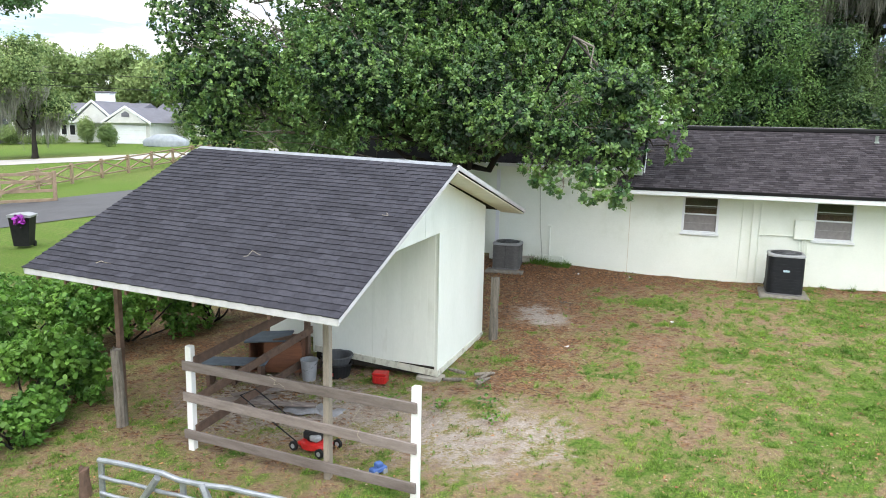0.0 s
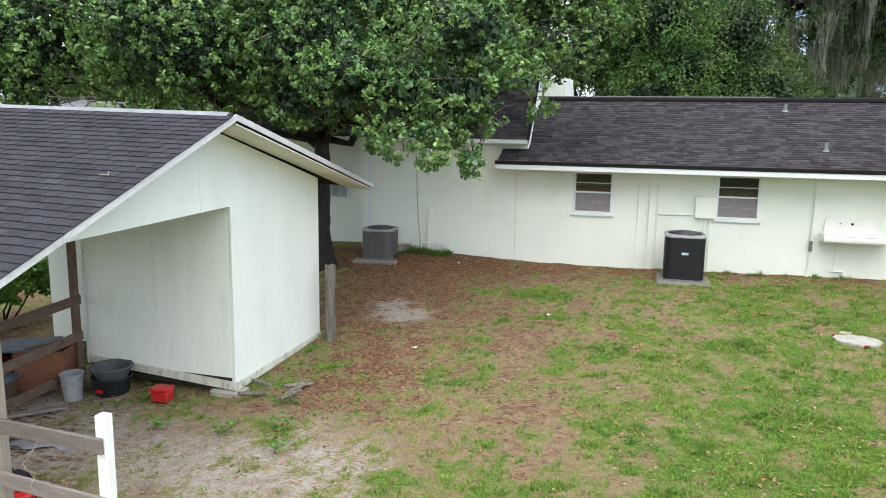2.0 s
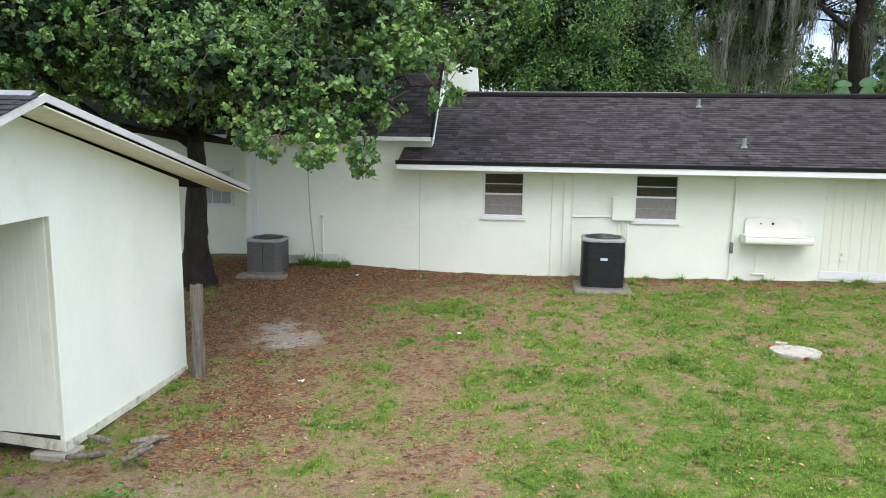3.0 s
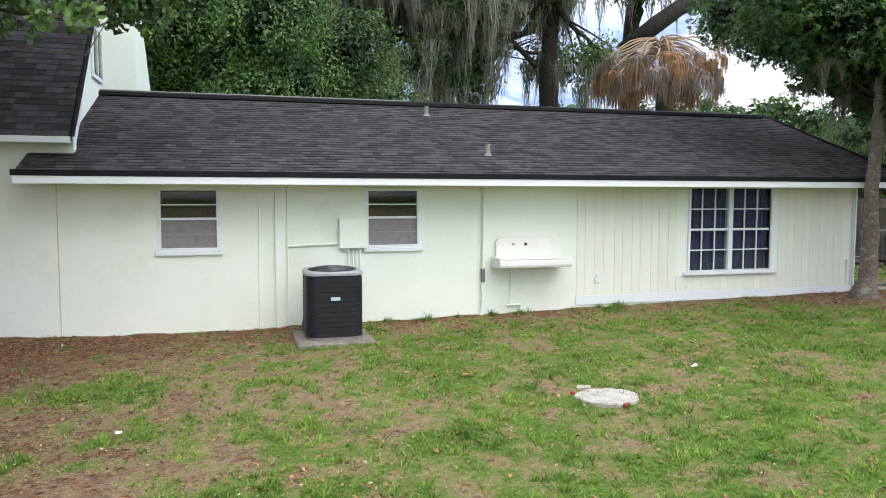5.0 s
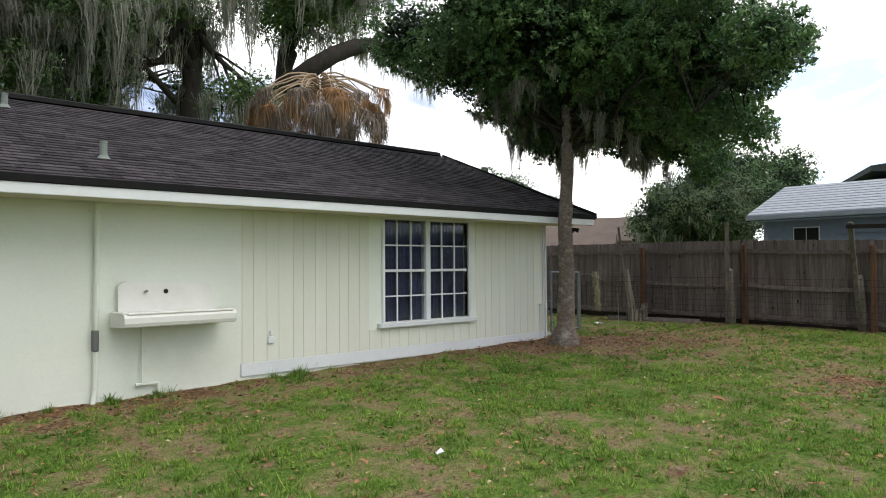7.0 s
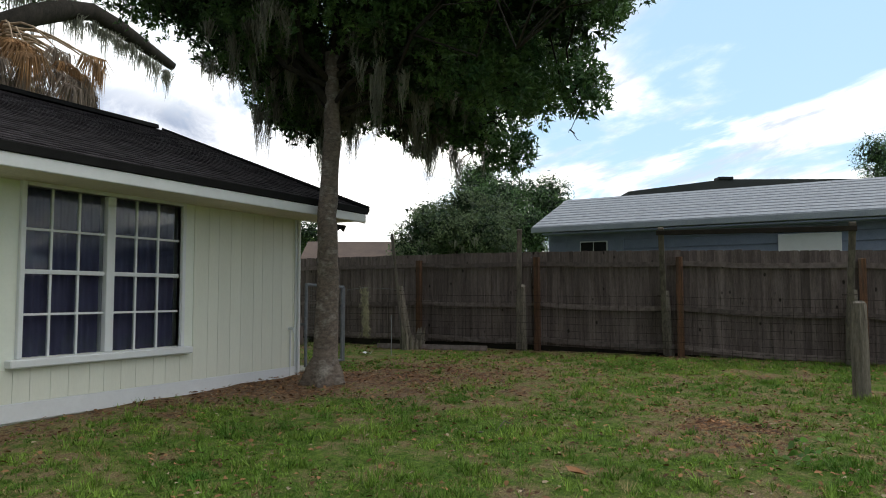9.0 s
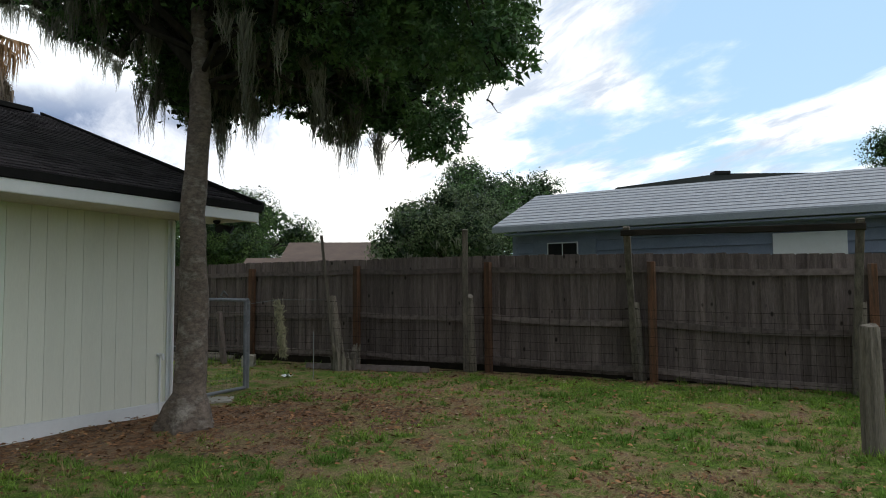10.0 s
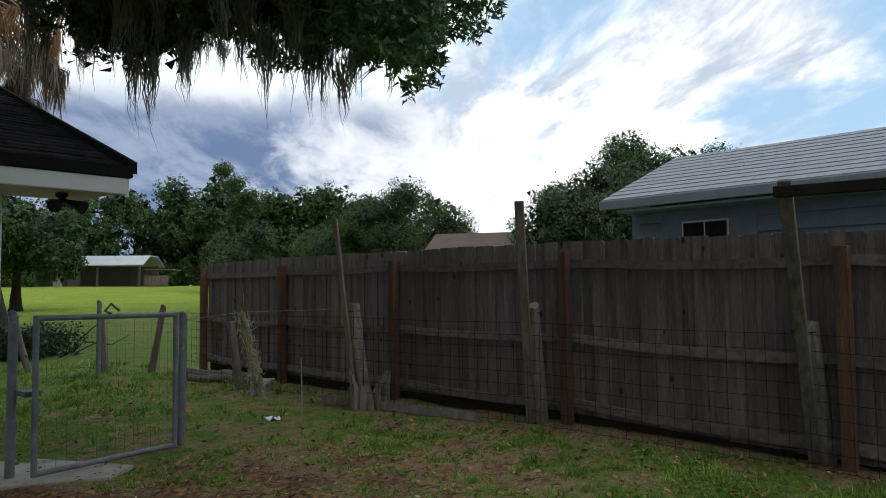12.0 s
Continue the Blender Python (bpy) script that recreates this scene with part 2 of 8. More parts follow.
# Near-black green: the shade inside tree crowns is put into this colour.
LEAF_SHADE_AND_DEAD = mat("shade_and_dead_leaf", (0.014, 0.036, 0.017), (0.030, 0.062, 0.022), 2.0, 0.5, 0.0, 4, island=0.4, spec=0.35, through_light=0.15)
TWIG = mat("grey_twig", (0.26, 0.235, 0.20), (0.15, 0.13, 0.11), 5, 0.9, 0.2, 30)
LEAF_DARK = mat("dark_oak_leaf", (0.038, 0.104, 0.042), (0.145, 0.26, 0.080), 1.7, 0.5, 0.0, 5, island=0.4, spec=0.4, through_light=0.20)
LEAF_FAR = mat("far_leaf", (0.042, 0.094, 0.038), (0.145, 0.22, 0.075), 0.45, 0.7, 0.0, 2, island=0.4, spec=0.2, through_light=0.3)
LEAF_MID = mat("mid_leaf", (0.060, 0.150, 0.050), (0.20, 0.33, 0.090), 0.8, 0.6, 0.0, 2, island=0.4, spec=0.3, through_light=0.3)
LEAF_PALE = mat("pale_leaf", (0.155, 0.235, 0.090), (0.31, 0.39, 0.15), 0.3, 0.7, 0.0, 2, island=0.35, spec=0.2, through_light=0.25)
LEAF_GREY = mat("grey_green_leaf", (0.070, 0.115, 0.058), (0.175, 0.225, 0.115), 0.4, 0.7, 0.0, 2, island=0.35, spec=0.2, through_light=0.25)
LEAF_BUSH = mat("bush_leaf", (0.060, 0.175, 0.030), (0.18, 0.34, 0.06), 1.2, 0.5, 0.0, 4, island=0.4, spec=0.4, through_light=0.35)
MOSS = mat("hanging_moss", (0.34, 0.34, 0.285), (0.20, 0.205, 0.17), 1.1, 0.95, 0.0, 9, island=0.3, spec=0.1, through_light=0.32)
STEEL = mat("galvanised_steel", (0.42, 0.44, 0.47), (0.30, 0.32, 0.35), 8, 0.45, 0.1, 60, metal=0.7)
DARK_STEEL = mat("weathered_steel", (0.16, 0.17, 0.18), (0.10, 0.105, 0.11), 8, 0.55, 0.1, 60, metal=0.6, dirt=((0.16, 0.09, 0.05), 12, 0.6, 0.6))
GATE_STEEL = mat("dull_gate_steel", (0.21, 0.225, 0.25), (0.14, 0.15, 0.17), 8, 0.6, 0.1, 60, metal=0.35, dirt=((0.42, 0.44, 0.46), 14, 0.60, 0.7))
BLACK_METAL = mat("black_metal", (0.012, 0.013, 0.016), (0.019, 0.020, 0.023), 6, 0.55, 0.05, spec=0.2)
GREY_METAL = mat("grey_metal", (0.20, 0.20, 0.20), (0.14, 0.14, 0.145), 6, 0.5, 0.05)
CONCRETE = mat("concrete", (0.42, 0.40, 0.35), (0.30, 0.285, 0.25), 5, 0.9, 0.5, 60, dirt=((0.18, 0.16, 0.12), 6, 0.55, 0.6))
GREY_PLASTIC = mat("grey_plastic", (0.33, 0.34, 0.35), (0.26, 0.27, 0.28), 5, 0.5, 0.05)
BLACK_PLASTIC = mat("black_plastic", (0.012, 0.012, 0.013), (0.02, 0.02, 0.021), 5, 0.6, 0.05, spec=0.2)
RED_PLASTIC = mat("red_plastic", (0.50, 0.020, 0.018), (0.38, 0.018, 0.016), 5, 0.4, 0.05)
BLUE_PLASTIC = mat("blue_plastic", (0.08, 0.16, 0.42), (0.06, 0.12, 0.33), 5, 0.5, 0.05)
PORCELAIN = mat("worn_porcelain", (0.82, 0.82, 0.79), (0.76, 0.76, 0.72), 4, 0.25, 0.02, dirt=((0.35, 0.25, 0.15), 6, 0.66, 0.4), grit=0.03)
BLUE_SIDING = mat("blue_siding", (0.27, 0.32, 0.43), (0.225, 0.268, 0.36), 3, 0.7, 0.15, rand=0.10)
SLATE_METAL = mat("grey_roof_metal", (0.34, 0.365, 0.41), (0.27, 0.29, 0.33), 2, 0.6, 0.1, stretch=(1, 6, 1), grit=0.06)
CURTAIN = mat("violet_curtain", (0.115, 0.110, 0.22), (0.07, 0.07, 0.15), 6, 0.9, 0.2, 90)
SCREEN = mat("window_screen", (0.28, 0.26, 0.262), (0.22, 0.205, 0.21), 9, 0.8, 0.05, 120, grit=0.05)
INSIDE = mat("inside_plaster", (0.32, 0.27, 0.22), (0.24, 0.20, 0.17), 2, 0.9, 0.1)
GREY_FROND = mat("grey_frond", (0.30, 0.24, 0.19), (0.17, 0.14, 0.12), 1.8, 0.9, 0.0, 8, island=0.4, spec=0.1, through_light=0.15)
DEAD_FROND = mat("dead_frond", (0.37, 0.21, 0.10), (0.22, 0.14, 0.085), 1.8, 0.9, 0.0, 8, island=0.4, spec=0.1, through_light=0.15)
PALE_FROND = mat("frond_stem", (0.44, 0.33, 0.23), (0.30, 0.22, 0.15), 2, 0.8, 0.0, 8, island=0.2, spec=0.2)
ASPHALT = mat("asphalt", (0.10, 0.10, 0.105), (0.075, 0.075, 0.08), 0.6, 0.9, 0.4, 50)
ROAD = mat("pale_road", (0.48, 0.46, 0.43), (0.40, 0.385, 0.36), 0.3, 0.9, 0.3, 30)


def glass_mat():
    m = bpy.data.materials.new("window_glass")
    m.use_nodes = True
    n, l = m.node_tree.nodes, m.node_tree.links
    n.clear()
    out, tr, gl, mx, fr = (n.new("ShaderNode" + k) for k in ("OutputMaterial", "BsdfTransparent", "BsdfGlossy", "MixShader", "Fresnel"))
    gl.inputs["Roughness"].default_value = 0.03
    fr.inputs["IOR"].default_value = 1.38
    tr.inputs["Color"].default_value = (0.85, 0.88, 0.88, 1)
    l.new(fr.outputs[0], mx.inputs[0])
    l.new(tr.outputs[0], mx.inputs[1])
    l.new(gl.outputs[0], mx.inputs[2])
    l.new(mx.outputs[0], out.inputs["Surface"])
    return m


GLASS = glass_mat()


# ---- building helpers ----
class Form:
    """Vertices and faces of one mesh."""

    def __init__(self):
        self.v, self.f = [], []

    def add(self, verts, faces):
        k = len(self.v)
        self.v.extend(tuple(p) for p in verts)
        self.f.extend(tuple(i + k for i in q) for q in faces)
        return self

    def box(self, x0, x1, y0, y1, z0, z1, bev=0.0, m=None):
        """A box, its edges chamfered by bev."""
        if bev <= 0:
            vs = [(x, y, z) for z in (z0, z1) for y in (y0, y1) for x in (x0, x1)]
            fs = [(0, 2, 3, 1), (4, 5, 7, 6), (0, 1, 5, 4), (1, 3, 7, 5), (3, 2, 6, 7), (2, 0, 4, 6)]
        else:
            b = bmesh.new()
            bmesh.ops.create_cube(b, size=1)
            for v in b.verts:
                v.co = Vector(((x0 + x1) / 2 + v.co.x * (x1 - x0), (y0 + y1) / 2 + v.co.y * (y1 - y0), (z0 + z1) / 2 + v.co.z * (z1 - z0)))
            bmesh.ops.bevel(b, geom=b.edges[:], offset=min(bev, 0.45 * min(x1 - x0, y1 - y0, z1 - z0)), segments=1, affect="EDGES", profile=0.5)
            b.verts.index_update()
            vs, fs = [v.co.copy() for v in b.verts], [[v.index for v in f.verts] for f in b.faces]
            b.free()
        if m is not None:
            vs = [m @ Vector(p) for p in vs]
        return self.add(vs, fs)

    def tube(self, pts, radii, n=10, caps=True):
        """A round limb through points."""
        pts = [Vector(p) for p in pts]
        rings = []
        for i, p in enumerate(pts):
            d = (pts[min(i + 1, len(pts) - 1)] - pts[max(i - 1, 0)]).normalized()
            a = d.cross(Vector((0.31, 0.87, 0.38)))
            a = (a if a.length > 0.05 else d.cross(Vector((1, 0, 0)))).normalized()
            b = d.cross(a)
            rings.append([p + (a * math.cos(2 * math.pi * k / n) + b * math.sin(2 * math.pi * k / n)) * radii[i] for k in range(n)])
        vs = [p for r in rings for p in r]
        fs = [(i * n + k, i * n + (k + 1) % n, (i + 1) * n + (k + 1) % n, (i + 1) * n + k) for i in range(len(pts) - 1) for k in range(n)]
        if caps:
            fs += [tuple(range(n))[::-1], tuple((len(pts) - 1) * n + k for k in range(n))]
        return self.add(vs, fs)

    def lathe(self, profile, n=24, centre=(0, 0, 0)):
        """Turned about the upright axis: profile of (radius, height)."""
        vs = [(centre[0] + r * math.cos(2 * math.pi * k / n), centre[1] + r * math.sin(2 * math.pi * k / n), centre[2] + z) for r, z in profile for k in range(n)]
        fs = [(i * n + k, i * n + (k + 1) % n, (i + 1) * n + (k + 1) % n, (i + 1) * n + k) for i in range(len(profile) - 1) for k in range(n)]
        fs += [tuple(range(n))[::-1], tuple((len(profile) - 1) * n + k for k in range(n))]
        return self.add(vs, fs)

    def prism(self, outline, axis, a, b):
        """An outline of two coordinates pushed from a to b along axis 'x', 'y' or 'z'."""
        n = len(outline)
        put = {"x": lambda p, h: (h, p[0], p[1]), "y": lambda p, h: (p[0], h, p[1]), "z": lambda p, h: (p[0], p[1], h)}[axis]
        vs = [put(p, h) for h in (a, b) for p in outline]
        fs = [tuple(range(n)), tuple(range(2 * n - 1, n - 1, -1))] + [(k, k + n, (k + 1) % n + n, (k + 1) % n) for k in range(n)]
        return self.add(vs, fs)

    def rounded(self, w, d, r, z0, z1, n=5, top=None):
        """An upright box with rounded corners; top: its half-size at the upper end as a share."""
        out = []
        for cx, cy, a0 in ((1, 1, 0), (-1, 1, 90), (-1, -1, 180), (1, -1, 270)):
            for k in range(n + 1):
                g = radians(a0 + 90 * k / n)
                out.append((cx * (w / 2 - r) + r * math.cos(g), cy * (d / 2 - r) + r * math.sin(g)))
        k = len(out)
        s = top or 1.0
        vs = [(x, y, z0) for x, y in out] + [(x * s, y * s, z1) for x, y in out]
        return self.add(vs, [tuple(range(k))[::-1], tuple(range(k, 2 * k))] + [(i, (i + 1) % k, k + (i + 1) % k, k + i) for i in range(k)])

    def mesh(self, name, smooth=False):
        me = bpy.data.meshes.new(name)
        me.from_pydata([tuple(p) for p in self.v], [], self.f)
        b = bmesh.new()
        b.from_mesh(me)
        bmesh.ops.recalc_face_normals(b, faces=b.faces[:])
        b.to_mesh(me)
        b.free()
        if smooth:
            me.polygons.foreach_set("use_smooth", [True] * len(me.polygons))
        me.update()
        return me


def thing(name, label, category, at=(0, 0, 0), turn=0.0, group="", kind=""):
    ob = new(name)
    ob.empty_display_size = 0.1
    ob.matrix_basis = pose(*at, 0, 0, turn)
    return tagged(ob, label, category, group, kind)


def part(name, form, material, parent, label="", smooth=False):
    me = form.mesh(name, smooth) if isinstance(form, Form) else form
    if not me.materials:
        me.materials.append(material)
    ob = new(name, me)
    ob.parent = parent
    return tagged(ob, label)


def solid(name, form, material, label="", category="", kind="", group="", smooth=False):
    me = form.mesh(name, smooth) if isinstance(form, Form) else form
    if not me.materials:
        me.materials.append(material)
    return tagged(new(name, me), label, category, group, kind)


def ground_z(x, y):
    """Height of the yard: it falls gently away from the house and towards the shed."""
    cx, cy = min(max(x, -25.0), 5.0), min(max(y, -16.0), 3.0)
    z = 0.01934 * cx + 0.01056 * cy - 0.00243 * cx * cy
    z += 0.26 * math.exp(-((x + 19.0) / 3.2) ** 2 - (y / 1.3) ** 2)
    z += 2.2 * min(max((y - 18.0) / 60.0, 0.0), 1.0) * min(max((x - 5.0) / 15.0, 0.0), 1.0)
    if x < -26.0:
        k = min((-26.0 - x) / 8.0, 1.0)
        street = min(max(0.0294 * x + 0.0574 * y + 0.49, -1.6), 1.7)
        z += (street - z) * k * k * (3 - 2 * k)
    return z


def blades(name, v):
    """One mesh of separate faces: v is (faces, corners, 3)."""
    n, k = v.shape[:2]
    me = bpy.data.meshes.new(name)
    me.vertices.add(k * n)
    me.vertices.foreach_set("co", v.reshape(-1))
    me.loops.add(k * n)
    me.loops.foreach_set("vertex_index", np.arange(k * n, dtype=np.int32))
    me.polygons.add(n)
    me.polygons.foreach_set("loop_start", np.arange(0, k * n, k, dtype=np.int32))
    me.update(calc_edges=True)
    return me


def quad_cloud(name, centres, along, across, half_len, half_wid, bend=0.0, tri=False):
    """Many small leaves in one mesh: each a four-cornered blade folded on its midrib."""
    n = len(centres)
    along = along / (np.linalg.norm(along, axis=1, keepdims=True) + 1e-9)
    across = across - along * np.sum(across * along, axis=1, keepdims=True)
    across /= np.linalg.norm(across, axis=1, keepdims=True) + 1e-9
    up = np.cross(along, across)
    hl, hw = half_len[:, None], half_wid[:, None]
    k = 3 if tri else 6
    v = np.empty((n, k, 3), np.float32)
    if tri:
        v[:, 0] = centres - along * hl + across * hw
        v[:, 1] = centres + along * hl
        v[:, 2] = centres - along * hl - across * hw
        return blades(name, v)
    for i, (u, w) in enumerate(((-1.0, 0.0), (-0.2, 0.85), (0.6, 0.95), (1.0, 0.0), (0.6, -0.95), (-0.2, -0.85))):
        v[:, i] = centres + along * hl * u + across * hw * w + up * hw * (bend * abs(w) - 0.25 * bend * u * u)
    return blades(name, v)


def crown_points(rng, lobes, clusters, shell=0.55):
    """Cluster centres spread through the outer part of a set of ellipsoid lobes (x, y, z, rx, ry, rz)."""
    lobes = np.array(lobes, float)
    w = (lobes[:, 3] * lobes[:, 4] * lobes[:, 5]) ** 0.6
    pick = rng.choice(len(lobes), clusters, p=w / w.sum())
    d = rng.normal(size=(clusters, 3))
    d /= np.linalg.norm(d, axis=1, keepdims=True)
    r = shell + (1.03 - shell) * rng.random(clusters) ** 0.6
    return lobes[pick, :3] + d * lobes[pick, 3:] * r[:, None], d


def foliage(name, rng, lobes, clusters, leaves, spread, size, aspect=0.5, shell=0.55, droop=0.2, rosette=False, tri=False, gaps=(0.9, -0.28)):
    c, d = crown_points(rng, lobes, clusters, shell)
    keep = np.array([noise.noise(Vector(p) * gaps[0]) > gaps[1] for p in c])
    c, d = c[keep], d[keep]
    n = len(c) * leaves
    cc = np.repeat(c, leaves, axis=0) + rng.normal(size=(n, 3)) * spread
    out = np.repeat(d, leaves, axis=0)
    face = out * 0.55 + rng.normal(size=(n, 3)) * 0.65 + np.array([0, 0, 0.35])
    face /= np.linalg.norm(face, axis=1, keepdims=True)
    along = rng.normal(size=(n, 3)) - np.array([0, 0, droop])
    if rosette:
        along = rng.normal(size=(n, 3)) * 0.75 + out * 0.7 + np.array([0, 0, 0.15])
        along /= np.linalg.norm(along, axis=1, keepdims=True)
        cc = np.repeat(c, leaves, axis=0) + along * size * (0.25 + 0.6 * rng.random((n, 1))) + rng.normal(size=(n, 3)) * spread
    along -= face * np.sum(along * face, axis=1, keepdims=True)
    across = np.cross(face, along)
    s = size * (0.6 + 0.8 * rng.random(n))
    return quad_cloud(name, cc, along, across, s / 2, s * aspect / 2, 0.35, tri)


def hanging(name, rng, anchors, strands, length, width, spread):
    """Moss: bunches of fine wavy strands that gather to a ragged point under their anchors."""
    anchors = np.array(anchors, float)
    m = len(anchors)
    big = length * (0.30 + 1.0 * rng.random(m) ** 1.5)
    n = m * strands
    rep_of = np.repeat(np.arange(m), strands)
    off = rng.normal(size=(n, 2)) * spread
    ln = big[rep_of] * (0.15 + 0.85 * rng.random(n)) * np.exp(-0.25 * (np.linalg.norm(off, axis=1) / max(spread, 1e-6)) ** 2)
    w = width * (0.5 + rng.random(n))
    ang = rng.random(n) * math.pi
    side = np.c_[np.cos(ang), np.sin(ang), np.zeros(n)]
    sway = rng.normal(size=(m, 2))[rep_of] * 0.05 * ln[:, None]
    top = anchors[rep_of] + np.c_[off, rng.random(n) * 0.12]
    steps = 5
    vs = np.empty((n, steps, 2, 3))
    for i in range(steps):
        u = i / (steps - 1)
        q = top.copy()
        q[:, :2] += -off * 0.55 * u + sway * u + rng.normal(size=(n, 2)) * (0.012 + 0.05 * ln[:, None]) * (u > 0) * 0.5
        q[:, 2] -= ln * u
        half = (w * (0.7, 1.0, 0.9, 0.6, 0.08)[i])[:, None] * side
        vs[:, i, 0], vs[:, i, 1] = q - half, q + half
    base = np.arange(n)[:, None] * steps * 2
    fs = np.concatenate([base + np.array([2 * i, 2 * i + 1, 2 * i + 3, 2 * i + 2]) for i in range(steps - 1)])
    me = bpy.data.meshes.new(name)
    me.vertices.add(n * steps * 2)
    me.vertices.foreach_set("co", vs.astype(np.float32).reshape(-1))
    me.loops.add(len(fs) * 4)
    me.loops.foreach_set("vertex_index", fs.astype(np.int32).reshape(-1))
    me.polygons.add(len(fs))
    me.polygons.foreach_set("loop_start", np.arange(0, len(fs) * 4, 4, dtype=np.int32))
    me.update(calc_edges=True)
    return me


def bent(rng, a, b, n=6, wob=0.15, sag=0.0):
    a, b = Vector(a), Vector(b)
    ln = (b - a).length
    return [a.lerp(b, i / (n - 1)) + (Vector(rng.normal(size=3)) * wob * ln * 0.25 + Vector((0, 0, 1)) * sag * ln * math.sin(math.pi * i / (n - 1))) * (0 < i < n - 1) for i in range(n)]


# ---- ground ----
def spread(a, b, step, far, k=1.28):
    xs, s = list(np.arange(a, b + 1e-6, step)), step
    lo, hi = [], []
    while True:
        s *= k
        lo.append((lo[-1] if lo else a) - s)
        hi.append((hi[-1] if hi else b) + s)
        if hi[-1] > far:
            break
    return np.array(lo[::-1] + xs + hi)


def blob(x, y, cx, cy, rx, ry):
    return math.exp(-((x - cx) / rx) ** 2 - ((y - cy) / ry) ** 2)


def cover(x, y):
    """How much of the soil is lawn (0 to 1), how much is fallen leaves, how much bare sand."""
    if x < -27 or x > 5.2 or y > 6:
        return min(0.9 + 0.25 * noise.noise(Vector((x * 1.1, y * 1.1, 4.3))), 1.0), 0.0, 0.0
    big = noise.noise(Vector((x * 0.33, y * 0.33, 0.3)))
    mid = noise.noise(Vector((x * 0.95, y * 0.95, 4.3)))
    small = noise.noise(Vector((x * 2.7, y * 2.7, 7.1)))
    tiny = noise.noise(Vector((x * 7.0, y * 7.0, 2.7)))
    lawn = 0.82 + 0.16 * big + 0.28 * mid + 0.46 * small + 0.46 * tiny
    lawn -= 0.17 * min(max((-10.5 - x) / 3.0, 0.0), 1.0)
    shade = blob(x, y, -17.6, -3.2, 2.7, 4.0)
    path = blob(x, y, -16.6, -8.3, 0.9, 1.6)
    worn = blob(x, y, -14.3, -6.2, 0.65, 1.1) + 0.8 * blob(x, y, -13.8, -9.0, 0.6, 1.0) + 0.6 * blob(x, y, -12.9, -5.6, 0.5, 0.4) + 0.8 * blob(x, y, -6.1, -3.5, 0.5, 0.35)
    wall = math.exp(-(y / (1.0 + 0.5 * (x < -11))) ** 2) * (1.0 if y < 0.6 and x < 0.5 else 0.0)
    trunk = blob(x, y, -0.3, -1.0, 1.9, 1.4)
    fence = math.exp(-((x - 4.5) / 0.40) ** 2) if y < 6 else 0.0
    yard_gap = blob(x, y, 1.2, -2.2, 1.7, 1.9)
    patch = blob(x, y, -1.1, -6.0, 1.0, 0.75)
    under = blob(x, y, -20.6, -11.0, 2.5, 2.0)
    green = blob(x, y, -15.0, -2.9, 1.1, 0.4) + 0.8 * blob(x, y, -17.2, -7.9, 0.5, 0.5) + 0.7 * blob(x, y, -17.0, -10.4, 0.6, 0.5) + 0.6 * blob(x, y, -18.9, -10.2, 0.5, 0.25)
    hedge = blob(x, y, -25.5, -8.5, 3.0, 3.5)
    sand = (0.95 * blob(x, y, -16.5, -11.4, 1.7, 1.5) + 0.72 * blob(x, y, -16.85, -5.1, 0.7, 0.55) + 0.5 * blob(x, y, -17.4, -4.3, 0.9, 0.7)) * (0.75 + 0.6 * mid + 0.5 * small)
    lawn -= 0.62 * shade + 0.45 * path + 0.40 * worn + 0.48 * wall + 0.40 * trunk + 0.30 * fence + 0.34 * yard_gap + 0.55 * patch + 0.50 * under + 0.45 * hedge + 0.45 * min(sand, 1) - 0.55 * green
    leaves = 0.20 + 0.22 * mid - 0.22 * small - 0.2 * tiny + 0.50 * shade + 0.55 * path + 0.30 * wall * (x < -6.5) + 0.24 * wall + 0.18 * trunk + 0.30 * yard_gap + 0.50 * patch + 0.2 * fence + 0.15 * worn + 0.35 * hedge - 0.9 * sand
    return min(max(lawn, 0.0), 1.0), min(max(leaves, 0.0), 1.0), min(max(sand + under * 0.65, 0.0), 1.0)


